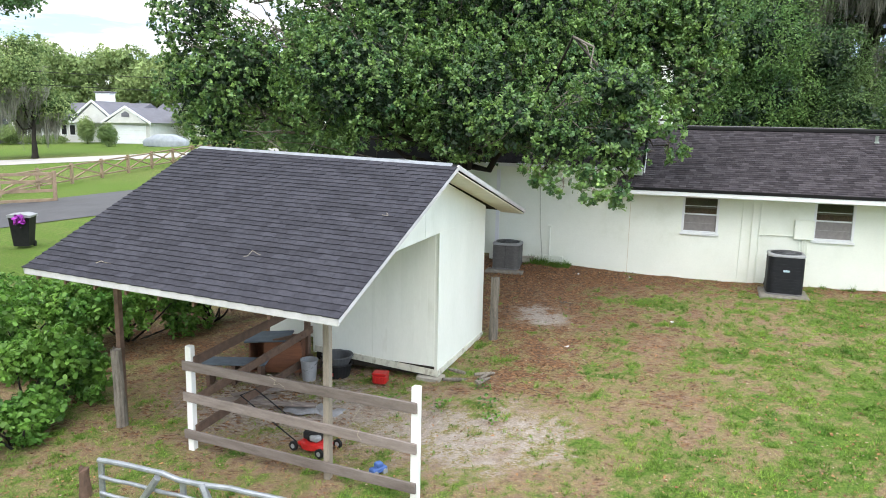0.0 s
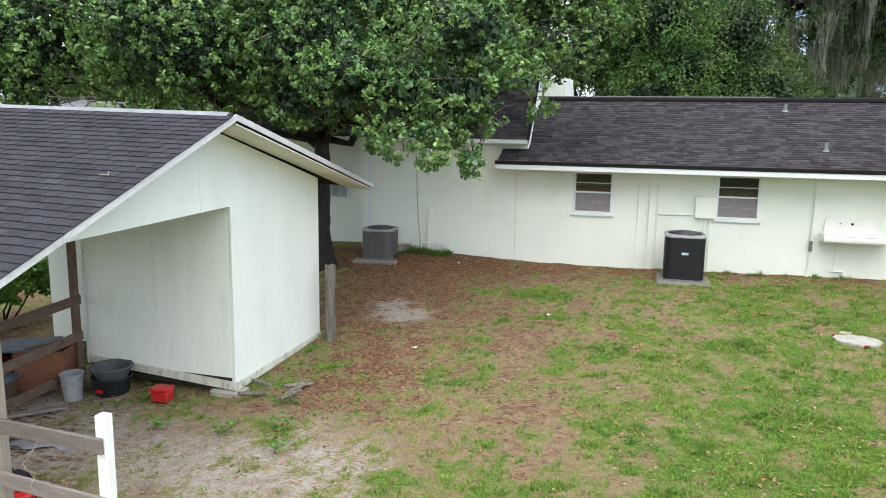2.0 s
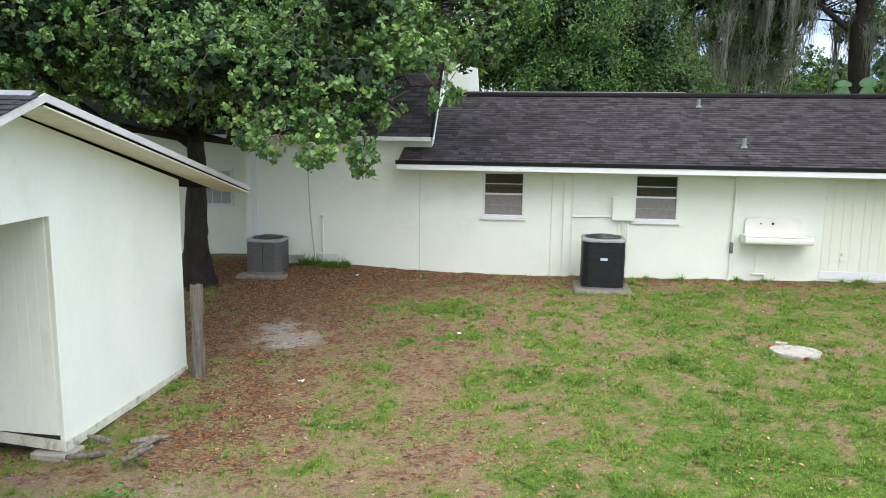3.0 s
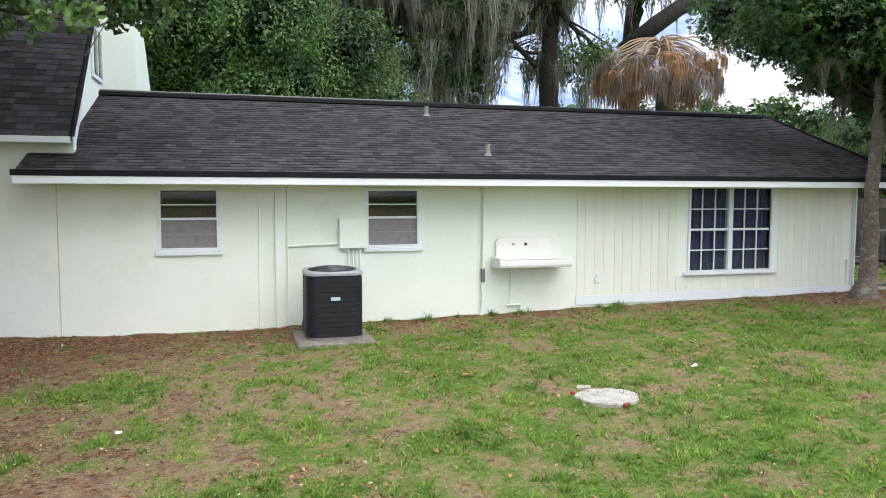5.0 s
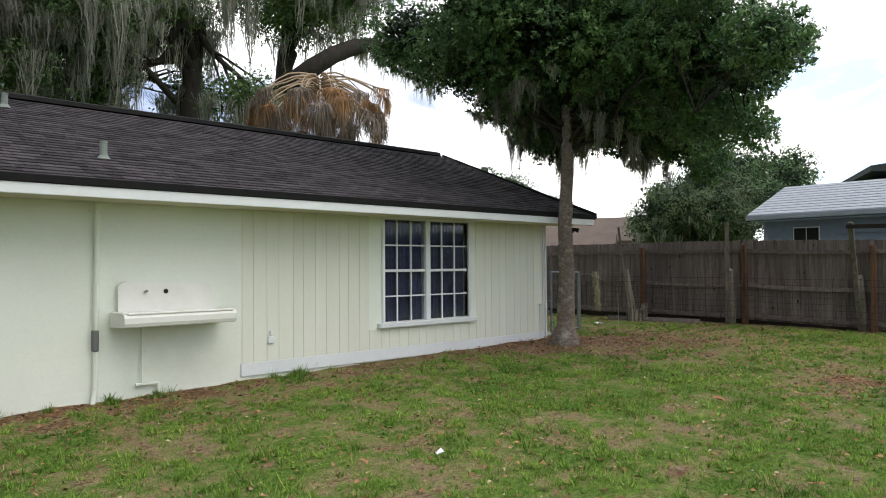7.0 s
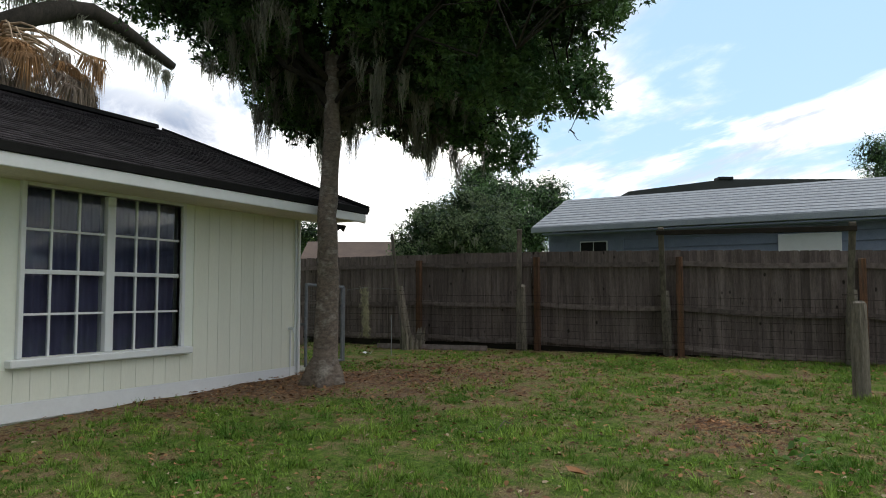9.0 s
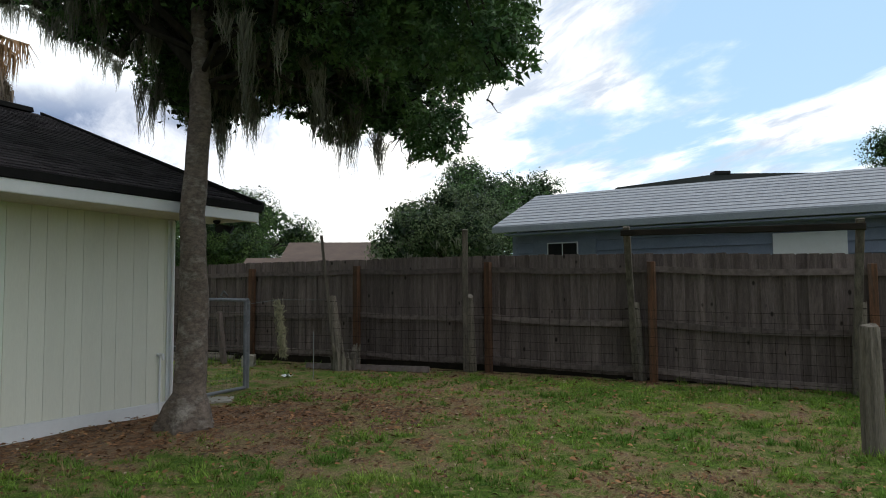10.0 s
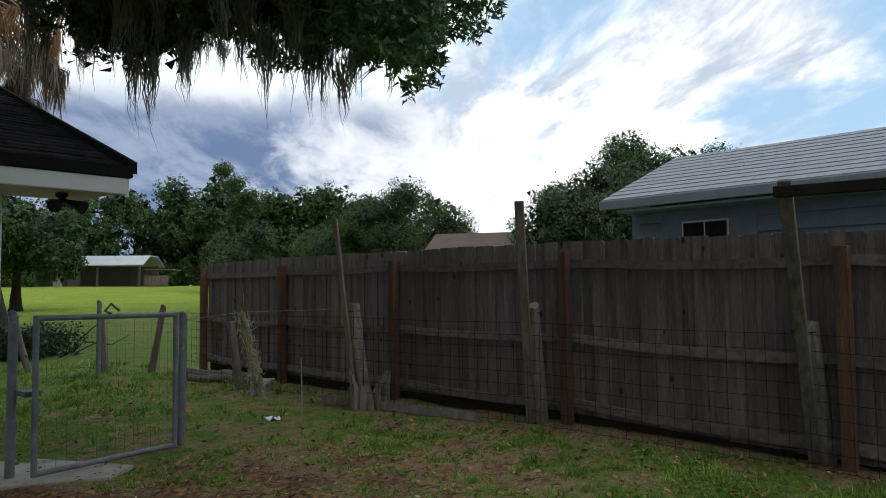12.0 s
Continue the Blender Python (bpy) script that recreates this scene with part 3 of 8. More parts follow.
def ground_mat():
    m = bpy.data.materials.new("yard_soil")
    m.use_nodes = True
    n, l = m.node_tree.nodes, m.node_tree.links
    p = n["Principled BSDF"]
    p.inputs["Roughness"].default_value, p.inputs["Specular IOR Level"].default_value = 0.95, 0.1
    co = n.new("ShaderNodeTexCoord")

    def tex(s, d=5.0, r=0.65):
        t = n.new("ShaderNodeTexNoise")
        t.inputs["Scale"].default_value, t.inputs["Detail"].default_value, t.inputs["Roughness"].default_value = s, d, r
        l.new(co.outputs["Object"], t.inputs["Vector"])
        return t.outputs["Fac"]

    def rng_node(v, lo, hi):
        t = n.new("ShaderNodeMapRange")
        l.new(v, t.inputs["Value"])
        t.inputs["From Min"].default_value, t.inputs["From Max"].default_value = lo, hi
        return t.outputs[0]

    def mixc(f, x, y):
        t = n.new("ShaderNodeMix")
        t.data_type = "RGBA"
        for sock, v in ((t.inputs[0], f), (t.inputs[6], x), (t.inputs[7], y)):
            if isinstance(v, bpy.types.NodeSocket):
                l.new(v, sock)
            else:
                sock.default_value = (*v, 1)
        return t.outputs[2]

    def attr(name):
        t = n.new("ShaderNodeAttribute")
        t.attribute_name = name
        return t.outputs["Fac"]

    def add(x, y, k):
        t = n.new("ShaderNodeMath")
        t.operation = "MULTIPLY_ADD"
        l.new(y, t.inputs[0])
        t.inputs[1].default_value = k
        l.new(x, t.inputs[2])
        return t.outputs[0]

    def add_two(x, y):
        t = n.new("ShaderNodeMath")
        l.new(x, t.inputs[0])
        l.new(y, t.inputs[1])
        return t.outputs[0]

    fine, mid = tex(38, 6, 0.75), tex(7)
    soil = mixc(rng_node(mid, 0.35, 0.65), (0.140, 0.092, 0.060), (0.31, 0.220, 0.155))
    sand = mixc(rng_node(tex(12), 0.35, 0.65), (0.45, 0.395, 0.35), (0.31, 0.26, 0.22))
    def cells(scale):
        v = n.new("ShaderNodeTexVoronoi")
        v.inputs["Scale"].default_value = scale
        w = n.new("ShaderNodeMapping")
        w.inputs["Scale"].default_value = (1, 1.7, 1)
        l.new(co.outputs["Object"], w.inputs["Vector"])
        l.new(w.outputs[0], v.inputs["Vector"])
        d = n.new("ShaderNodeSeparateColor")
        l.new(v.outputs["Color"], d.inputs[0])
        return d.outputs[0], d.outputs[1]

    bit_a, bit_b = cells(26)
    clod_a, clod_b = cells(11)
    litter = mixc(rng_node(bit_a, 0.0, 1.0), (0.075, 0.039, 0.024), (0.35, 0.190, 0.098))
    litter = mixc(rng_node(bit_b, 0.72, 0.78), litter, (0.12, 0.09, 0.07))
    grass = mixc(rng_node(tex(20), 0.35, 0.65), (0.045, 0.100, 0.016), (0.16, 0.24, 0.045))
    straw = mixc(rng_node(tex(60, 3), 0.40, 0.60), (0.165, 0.135, 0.065), (0.34, 0.275, 0.14))
    soil = mixc(rng_node(bit_b, 0.80, 0.84), soil, (0.30, 0.19, 0.11))
    c = mixc(rng_node(add(attr("sand"), fine, 0.8), 0.62, 0.95), soil, sand)
    c = mixc(rng_node(add(attr("leaves"), clod_a, 0.5), 0.50, 0.74), c, litter)
    c = mixc(rng_node(add(attr("lawn"), bit_a, 0.5), 0.55, 0.80), c, straw)
    c = mixc(rng_node(add(attr("lawn"), add_two(fine, tex(9, 3, 0.6)), 0.8), 1.30, 1.70), c, grass)
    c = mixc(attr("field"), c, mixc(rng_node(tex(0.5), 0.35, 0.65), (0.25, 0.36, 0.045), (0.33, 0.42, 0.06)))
    hsv = n.new("ShaderNodeHueSaturation")
    l.new(c, hsv.inputs["Color"])
    t = n.new("ShaderNodeMapRange")
    l.new(tex(120, 4, 0.8), t.inputs["Value"])
    for key, value in (("From Min", 0.3), ("From Max", 0.7), ("To Min", 0.30), ("To Max", 1.6)):
        t.inputs[key].default_value = value
    l.new(t.outputs[0], hsv.inputs["Value"])
    l.new(hsv.outputs[0], p.inputs["Base Color"])
    bp = n.new("ShaderNodeBump")
    bp.inputs["Strength"].default_value, bp.inputs["Distance"].default_value = 0.8, 0.03
    l.new(fine, bp.inputs["Height"])
    l.new(bp.outputs[0], p.inputs["Normal"])
    return m


def make_ground():
    xs, ys = spread(-24.0, 6.0, 0.10, 900), spread(-18.0, 3.0, 0.10, 900)
    nx, ny = len(xs), len(ys)
    verts, masks = [], []
    for y in ys:
        for x in xs:
            near = -26 < x < 8 and -26 < y < 8
            bumpy = 0.03 * noise.noise(Vector((x * 1.3, y * 1.3, 0))) + 0.012 * noise.noise(Vector((x * 4, y * 4, 2))) if near else 0
            verts.append((x, y, ground_z(x, y) + bumpy))
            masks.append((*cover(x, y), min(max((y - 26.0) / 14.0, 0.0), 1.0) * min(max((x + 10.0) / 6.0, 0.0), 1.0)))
    faces = [(j * nx + i, j * nx + i + 1, (j + 1) * nx + i + 1, (j + 1) * nx + i) for j in range(ny - 1) for i in range(nx - 1)]
    me = bpy.data.meshes.new("ground")
    me.from_pydata(verts, [], faces)
    me.polygons.foreach_set("use_smooth", [True] * len(me.polygons))
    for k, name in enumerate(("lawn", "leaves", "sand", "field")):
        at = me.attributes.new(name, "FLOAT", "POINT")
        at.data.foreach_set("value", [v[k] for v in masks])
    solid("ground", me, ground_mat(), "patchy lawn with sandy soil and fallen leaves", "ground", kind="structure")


make_ground()


# ---- the house ----
EAVE_Y, EAVE_Z, RIDGE_Y, RIDGE_Z = -0.75, 2.42, 3.62, 4.11
SLOPE = (RIDGE_Z - EAVE_Z) / (RIDGE_Y - EAVE_Y)


def wall_form(x0, x1, z0, z1, y0, y1, holes):
    """A wall along x with openings (xa, xb, za, zb) that go through it."""
    f = Form()
    xs = sorted({x0, x1, *[h[0] for h in holes], *[h[1] for h in holes]})
    zs = sorted({z0, z1, *[h[2] for h in holes], *[h[3] for h in holes]})
    vid, key = {}, lambda a, b, c: vid.setdefault((round(a, 4), round(b, 4), round(c, 4)), len(vid))
    solid_cell = lambda i, j: 0 <= i < len(xs) - 1 and 0 <= j < len(zs) - 1 and not any(h[0] < (xs[i] + xs[i + 1]) / 2 < h[1] and h[2] < (zs[j] + zs[j + 1]) / 2 < h[3] for h in holes)
    faces = []
    for i in range(len(xs) - 1):
        for j in range(len(zs) - 1):
            if not solid_cell(i, j):
                continue
            a, b, c, d = xs[i], xs[i + 1], zs[j], zs[j + 1]
            faces.append([key(a, y0, c), key(b, y0, c), key(b, y0, d), key(a, y0, d)])
            faces.append([key(a, y1, c), key(a, y1, d), key(b, y1, d), key(b, y1, c)])
            for di, dj, q in ((-1, 0, ((a, c), (a, d))), (1, 0, ((b, c), (b, d))), (0, -1, ((a, c), (b, c))), (0, 1, ((a, d), (b, d)))):
                if not solid_cell(i + di, j + dj):
                    (p, r), (s, t) = q
                    faces.append([key(p, y0, r), key(s, y0, t), key(s, y1, t), key(p, y1, r)])
    f.v, f.f = list(vid), [tuple(q) for q in faces]
    return f


JOINT_LINE = mat("filled_joint", (0.76, 0.795, 0.73), (0.81, 0.845, 0.78), 1.5, 0.8, 0.0, grit=0.03)
BLIND = mat("brown_blind", (0.20, 0.105, 0.075), (0.10, 0.062, 0.05), 7, 0.8, 0.1, stretch=(3, 1, 1))
SCREEN_BAR = mat("screen_bar", (0.36, 0.35, 0.35), (0.30, 0.29, 0.29), 8, 0.6, 0.0, grit=0.03)
W1 = (-14.04, -13.08, 1.12, 2.155)
W2 = (-10.61, -9.64, 1.12, 2.16)
BW = (-4.06, -2.15, 0.53, 2.19)
house = thing("house", "long single-storey house with cream block walls and dark shingle roof", "house")
part("wall", wall_form(-19.62, 0.0, -0.7, 2.36, 0.0, 0.2, [W1, W2, BW]), WHITE_WALL, house, "cream painted block wall")
part("wall", wall_form(-19.62, -15.25, 2.362, 2.98, 0.0, 0.2, []), WHITE_WALL, house)
part("wall", Form().prism([(0.2, -0.7), (7.04, -0.7), (7.04, 2.66), (3.62, 3.98), (0.2, 2.66)], "x", -0.2, 0.0), WHITE_WALL, house)
part("wall", Form().box(-19.62, -0.2, 7.04, 7.24, -0.7, 2.36), WHITE_WALL, house)
part("floor", Form().box(-19.4, -0.2, 0.2, 7.04, -0.15, -0.02), INSIDE, house)
part("ceiling", Form().box(-19.4, -0.2, 0.2, 7.04, 2.37, 2.40), INSIDE, house)
part("partition", Form().box(-12.1, -12.0, 0.25, 7.0, 0.0, 2.36), INSIDE, house)
part("partition", Form().box(-6.6, -6.5, 0.25, 7.0, 0.0, 2.36), INSIDE, house)
part("partition", Form().box(-19.4, -0.3, 3.4, 3.5, 0.0, 2.36), INSIDE, house)


def gable_roof(parent, x0, x1):
    t = 0.11
    lo, hi = EAVE_Z - 0.02, RIDGE_Z - 0.02
    out = [(EAVE_Y, lo), (RIDGE_Y, hi), (2 * RIDGE_Y - EAVE_Y, lo), (2 * RIDGE_Y - EAVE_Y, lo - t), (RIDGE_Y, hi - t), (EAVE_Y, lo - t)]
    r = part("roof", Form().prism(out, "x", x0, x1), EDGE, parent, "dark brown-grey asphalt shingle roof")
    return r


roof = gable_roof(house, -15.9, 0.62)
part("fascia", Form().box(-15.93, 0.62, EAVE_Y - 0.035, EAVE_Y + 0.0, 2.205, 2.325, 0.006), TRIM, house, "white fascia board")
part("drip_edge", Form().box(-15.95, 0.66, EAVE_Y - 0.055, EAVE_Y - 0.003, 2.327, 2.415, 0.006), EDGE, house, "black metal drip edge")
part("soffit", Form().box(-15.88, 0.60, EAVE_Y + 0.002, -0.003, 2.225, 2.26), SOFFIT, house)
part("rake_board", Form().prism([(EAVE_Y, 2.19), (RIDGE_Y, 3.87), (RIDGE_Y, 4.05), (EAVE_Y, 2.37)], "x", 0.622, 0.652), TRIM, house)
part("rake_edge", Form().prism([(EAVE_Y - 0.05, 2.36), (RIDGE_Y, 4.04), (RIDGE_Y, 4.13), (EAVE_Y - 0.05, 2.45)], "x", 0.653, 0.69), EDGE, house)
part("rake_soffit", Form().prism([(EAVE_Y + 0.01, 2.20), (RIDGE_Y, 3.86), (RIDGE_Y, 3.89), (EAVE_Y + 0.01, 2.23)], "x", 0.003, 0.61), SOFFIT, house)
part("ridge_cap", Form().prism([(RIDGE_Y - 0.17, RIDGE_Z - 0.05), (RIDGE_Y - 0.15, RIDGE_Z + 0.02), (RIDGE_Y, RIDGE_Z + 0.065), (RIDGE_Y + 0.15, RIDGE_Z + 0.02), (RIDGE_Y + 0.17, RIDGE_Z - 0.05)], "x", -15.55, 0.45), EDGE, house, "black ridge vent cap")
part("ridge_strip", Form().prism([(RIDGE_Y - 0.02, RIDGE_Z + 0.05), (RIDGE_Y, RIDGE_Z + 0.080), (RIDGE_Y + 0.12, RIDGE_Z + 0.06)], "x", -15.5, -9.0), GREY_METAL, house)

# the taller main part on the same wall line: eaves, steep roof, gable with window and chimney
part("main_roof", Form().prism([(-0.35, 2.93), (5.2, 9.03), (10.7, 2.93), (10.4, 2.93), (5.2, 8.73), (-0.05, 2.93)], "x", -24.5, -15.22), EDGE, house, "steep dark shingle roof")
part("main_fascia", Form().box(-24.5, -15.16, -0.40, -0.355, 2.83, 2.93, 0.006), TRIM, house)
part("main_soffit", Form().box(-24.5, -15.22, -0.352, -0.003, 2.85, 2.88), SOFFIT, house)
part("main_rake", Form().prism([(-0.40, 2.85), (-0.31, 2.85), (5.2, 8.89), (5.2, 9.02), (-0.40, 2.95)], "x", -15.215, -15.18), EDGE, house)
part("rake_return", Form().prism([(-0.42, 2.79), (-0.30, 2.79), (0.35, 3.49), (0.28, 3.53)], "x", -15.178, -15.16), TRIM, house, "white rake end board")
part("gable_wall", Form().prism([(0.2, 2.40), (10.2, 2.40), (5.2, 8.35)], "x", -15.7, -15.45), WHITE_WALL, house)
part("chimney", Form().prism([(3.95, 3.3), (7.2, 3.3), (6.7, 4.4), (4.2, 6.9), (3.95, 7.3)], "x", -15.44, -14.80), WHITE_WALL, house, "cream stucco chimney")
gw = part("gable_window", Form().box(-15.445, -15.40, 2.75, 3.75, 4.3, 5.35, 0.01), TRIM, house)
part("pane", Form().box(-15.398, -15.39, 2.83, 3.22, 4.38, 5.27), GLASS, gw)
part("pane", Form().box(-15.398, -15.39, 3.28, 3.67, 4.38, 5.27), GLASS, gw)
# set-back wall beyond the corner
part("back_wall", Form().box(-26.0, -19.62, 1.6, 1.8, -0.7, 2.85), WHITE_WALL, house)
part("return_wall", Form().box(-19.82, -19.622, 0.0, 1.6, -0.7, 2.85), WHITE_WALL, house)
part("corner_board", Form().box(-19.64, -19.52, -0.03, -0.003, -0.5, 2.70, 0.004), TRIM, house)
bwin = part("back_window", Form().box(-21.75, -20.85, 1.55, 1.597, 1.02, 2.05, 0.006), TRIM, house, "white double-hung window")
for i in range(3):
    for j in range(2):
        part("pane", Form().box(-21.68 + i * 0.26, -21.45 + i * 0.26, 1.54, 1.548, 1.10 + j * 0.46, 1.50 + j * 0.46), GLASS, bwin)

# plank siding on the end bay, with grooves, and its base board
x = -6.54
siding = []
rng = np.random.default_rng(3)
while x < -0.06:
    w = (0.17, 0.21, 0.19, 0.235)[len(siding) % 4]
    siding.append((x, min(x + w, -0.01)))
    x += w
for a, b in siding:
    for za, zb in ((0.12, 2.222),) if b < BW[0] - 0.08 or a > BW[1] + 0.08 else ((0.12, BW[2] - 0.10), (BW[3] + 0.07, 2.222)):
        part("plank", Form().box(a + 0.0025, b - 0.0025, -0.012, -0.001, za, zb), PLANK_PAINT, house)
part("base_board", Form().box(-6.56, 0.01, -0.028, -0.001, -0.06, 0.115, 0.004), TRIM, house, "white base board")
part("corner_board", Form().box(-0.07, 0.02, -0.034, -0.017, 0.116, 2.222, 0.004), TRIM, house)
part("corner_pipe", Form().tube([(-0.02, -0.06, 0.0), (-0.02, -0.06, 2.2)], [0.022, 0.022], 8), TRIM, house)


def slide_window(name, box, label):
    x0, x1, z0, z1 = box
    f = part(name, Form().box(x0 - 0.02, x0 + 0.045, -0.012, 0.10, z0, z1 + 0.02, 0.004).box(x1 - 0.045, x1 + 0.02, -0.012, 0.10, z0, z1 + 0.02, 0.004).box(x0 + 0.045, x1 - 0.045, -0.012, 0.10, z1 - 0.04, z1 + 0.02, 0.004).box(x0 + 0.045, x1 - 0.045, -0.012, 0.10, z0, z0 + 0.045, 0.004), TRIM, house, label)
    mid = (z0 + z1) / 2 + 0.01
    part("meeting_rail", Form().box(x0 + 0.046, x1 - 0.046, 0.015, 0.07, mid - 0.02, mid + 0.02, 0.004), TRIM, f)
    part("muntin", Form().box(x0 + 0.046, x1 - 0.046, 0.03, 0.06, mid + 0.225, mid + 0.245), TRIM, f)
    part("muntin", Form().box(x0 + 0.046, x1 - 0.046, 0.026, 0.035, mid - 0.262, mid - 0.25), SCREEN_BAR, f)
    part("pane", Form().box(x0 + 0.047, x1 - 0.047, 0.045, 0.05, mid + 0.021, z1 - 0.046), GLASS, f).visible_shadow = False
    part("pane", Form().box(x0 + 0.047, x1 - 0.047, 0.045, 0.05, z0 + 0.046, mid - 0.021), GLASS, f).visible_shadow = False
    part("insect_screen", Form().box(x0 + 0.047, x1 - 0.047, 0.036, 0.040, z0 + 0.046, mid - 0.021), SCREEN, f, "dusty grey insect screen")
    part("blind", Form().box(x0 + 0.06, x1 - 0.06, 0.075, 0.085, mid - 0.01, mid + 0.17), BLIND, f, "reddish-brown blind")
    part("sill", Form().box(x0 - 0.05, x1 + 0.05, -0.06, 0.10, z0 - 0.075, z0 - 0.003, 0.01), TRIM, f, "white painted sill")
    return f


slide_window("window", W1, "white metal single-hung window")
slide_window("window", W2, "white metal single-hung window")


def grid_window():
    x0, x1, z0, z1 = BW
    w = part("big_window", Form().box(x0 - 0.05, x0, -0.045, 0.12, z0, z1 + 0.07, 0.006).box(x1, x1 + 0.05, -0.045, 0.12, z0, z1 + 0.07, 0.006).box(x0, x1, -0.045, 0.12, z1, z1 + 0.07, 0.006).box((x0 + x1) / 2 - 0.05, (x0 + x1) / 2 + 0.05, -0.02, 0.12, z0, z1, 0.006), TRIM, house, "white twin window with many small panes")
    part("sill", Form().box(x0 - 0.14, x1 + 0.14, -0.10, 0.12, z0 - 0.085, z0 - 0.003, 0.012), TRIM, w)
    zm = (z0 + z1) / 2
    for a, b in ((x0 + 0.002, (x0 + x1) / 2 - 0.052), ((x0 + x1) / 2 + 0.052, x1 - 0.002)):
        part("sash_rail", Form().box(a, b, 0.01, 0.06, zm - 0.022, zm + 0.022, 0.004), TRIM, w)
        for k in (1, 2):
            xx = a + (b - a) * k / 3
            part("muntin", Form().box(xx - 0.011, xx + 0.011, 0.02, 0.05, z0, z1), TRIM, w)
        for zz in ((z0 + zm) / 2, (z1 + zm) / 2):
            part("muntin", Form().box(a, b, 0.018, 0.052, zz - 0.011, zz + 0.011), TRIM, w)
        for k in range(3):
            for j in range(4):
                pa, pb = a + (b - a) * k / 3, a + (b - a) * (k + 1) / 3
                qa, qb = z0 + (z1 - z0) * j / 4, z0 + (z1 - z0) * (j + 1) / 4
                part("pane", Form().box(pa + 0.012, pb - 0.012, 0.033, 0.037, qa + 0.012, qb - 0.012), GLASS, w).visible_shadow = False
        cur = Form()
        nn = 60
        top, vs, fs = z1 + 0.05, [], []
        for i in range(nn + 1):
            xx = a + (b - a) * i / nn
            yy = 0.115 + 0.022 * math.sin(i * 1.05) + 0.012 * math.sin(i * 0.37 + 1)
            vs += [(xx, yy, z0 - 0.1), (xx, yy, top), (xx, yy + 0.006, z0 - 0.1), (xx, yy + 0.006, top)]
        fs = [(4 * i, 4 * i + 4, 4 * i + 5, 4 * i + 1) for i in range(nn)] + [(4 * i + 2, 4 * i + 3, 4 * i + 7, 4 * i + 6) for i in range(nn)]
        part("curtain", cur.add(vs, fs), CURTAIN, w, "dark violet gathered curtain", smooth=True)


grid_window()

# joints, ducts and pipes on the block wall
JOINT = mat("stained_joint", (0.68, 0.66, 0.55), (0.58, 0.52, 0.40), 4, 0.8, 0.1, dirt=((0.45, 0.27, 0.14), 9, 0.62, 0.6))
CABLE = mat("painted_cable", (0.52, 0.55, 0.49), (0.42, 0.44, 0.39), 5, 0.7, 0.1)
for k in range(1, 13):
    for xa, xb in ((-19.6, -15.54), (-15.50, -14.12), (-13.02, -12.47), (-9.58, -8.50), (-8.37, -6.60)):
        part("block_joint", Form().box(xa, xb, -0.0016, -0.0003, -0.2 + 0.2 * k, -0.196 + 0.2 * k), JOINT_LINE, house)
part("wall_joint", Form().box(-15.532, -15.518, -0.010, -0.001, -0.4, 2.36), JOINT, house)
part("wall_chase", Form().box(-12.18, -12.02, -0.055, -0.001, -0.35, 2.222, 0.006), WHITE_WALL, house)
part("cable_pipe", Form().tube([(-12.44, -0.015, 2.22), (-12.45, -0.015, -0.2)], [0.012, 0.012], 8), WHITE_WALL, house)
part("conduit", Form().tube([(-11.97, -0.03, 2.2), (-11.97, -0.03, -0.2)], [0.012, 0.012], 8).tube([(-11.96, -0.03, 1.17), (-11.1, -0.03, 1.20)], [0.018, 0.018], 8), WHITE_WALL, house)
part("vent_pipe", Form().tube([(-8.43, -0.05, 2.21), (-8.45, -0.05, 0.0), (-8.49, -0.08, -0.2)], [0.032, 0.032, 0.032], 10).tube([(-8.52, -0.04, 2.12), (-8.39, -0.04, 2.12)], [0.02, 0.02], 8), WHITE_WALL, house)
part("clean_out", Form().box(-8.49, -8.42, -0.10, -0.03, 0.45, 0.70, 0.01), GREY_METAL, house)
part("drain_pipe", Form().tube([(-7.9, -0.04, 0.75), (-7.9, -0.04, 0.02)], [0.012, 0.012], 8).tube([(-7.98, -0.05, 0.0), (-7.70, -0.05, 0.0)], [0.02, 0.02], 8).tube([(-7.70, -0.05, 0.0), (-7.70, -0.05, -0.2)], [0.02, 0.02], 8), WHITE_WALL, house)
part("wall_cable", Form().tube([(-18.27, -0.012, 2.69), (-18.2, -0.012, 1.0), (-18.1, -0.012, 0.0)], [0.016, 0.016, 0.016], 6), CABLE, house)
part("stand_pipe", Form().tube([(-17.88, -0.05, 1.04), (-17.88, -0.05, -0.2)], [0.025, 0.025], 8).tube([(-17.93, -0.06, 1.04), (-17.83, -0.06, 1.04)], [0.035, 0.035], 8).tube([(-18.05, -0.12, -0.1), (-18.05, -0.12, 0.12), (-17.45, -0.12, 0.12), (-17.45, -0.12, -0.25)], [0.02, 0.02, 0.02, 0.02], 8), WHITE_WALL, house)
part("outlet_box", Form().box(-6.16, -6.06, -0.05, -0.017, 0.36, 0.46, 0.01).box(-6.13, -6.09, -0.06, -0.02, 0.47, 0.54, 0.008), TRIM, house)
part("side_tap", Form().tube([(-0.18, -0.02, 0.66), (-0.18, -0.10, 0.66), (-0.18, -0.11, 0.60)], [0.02, 0.02, 0.015], 8).tube([(-0.16, -0.03, 0.64), (-0.16, -0.03, -0.1)], [0.012, 0.012], 8), TRIM, house)

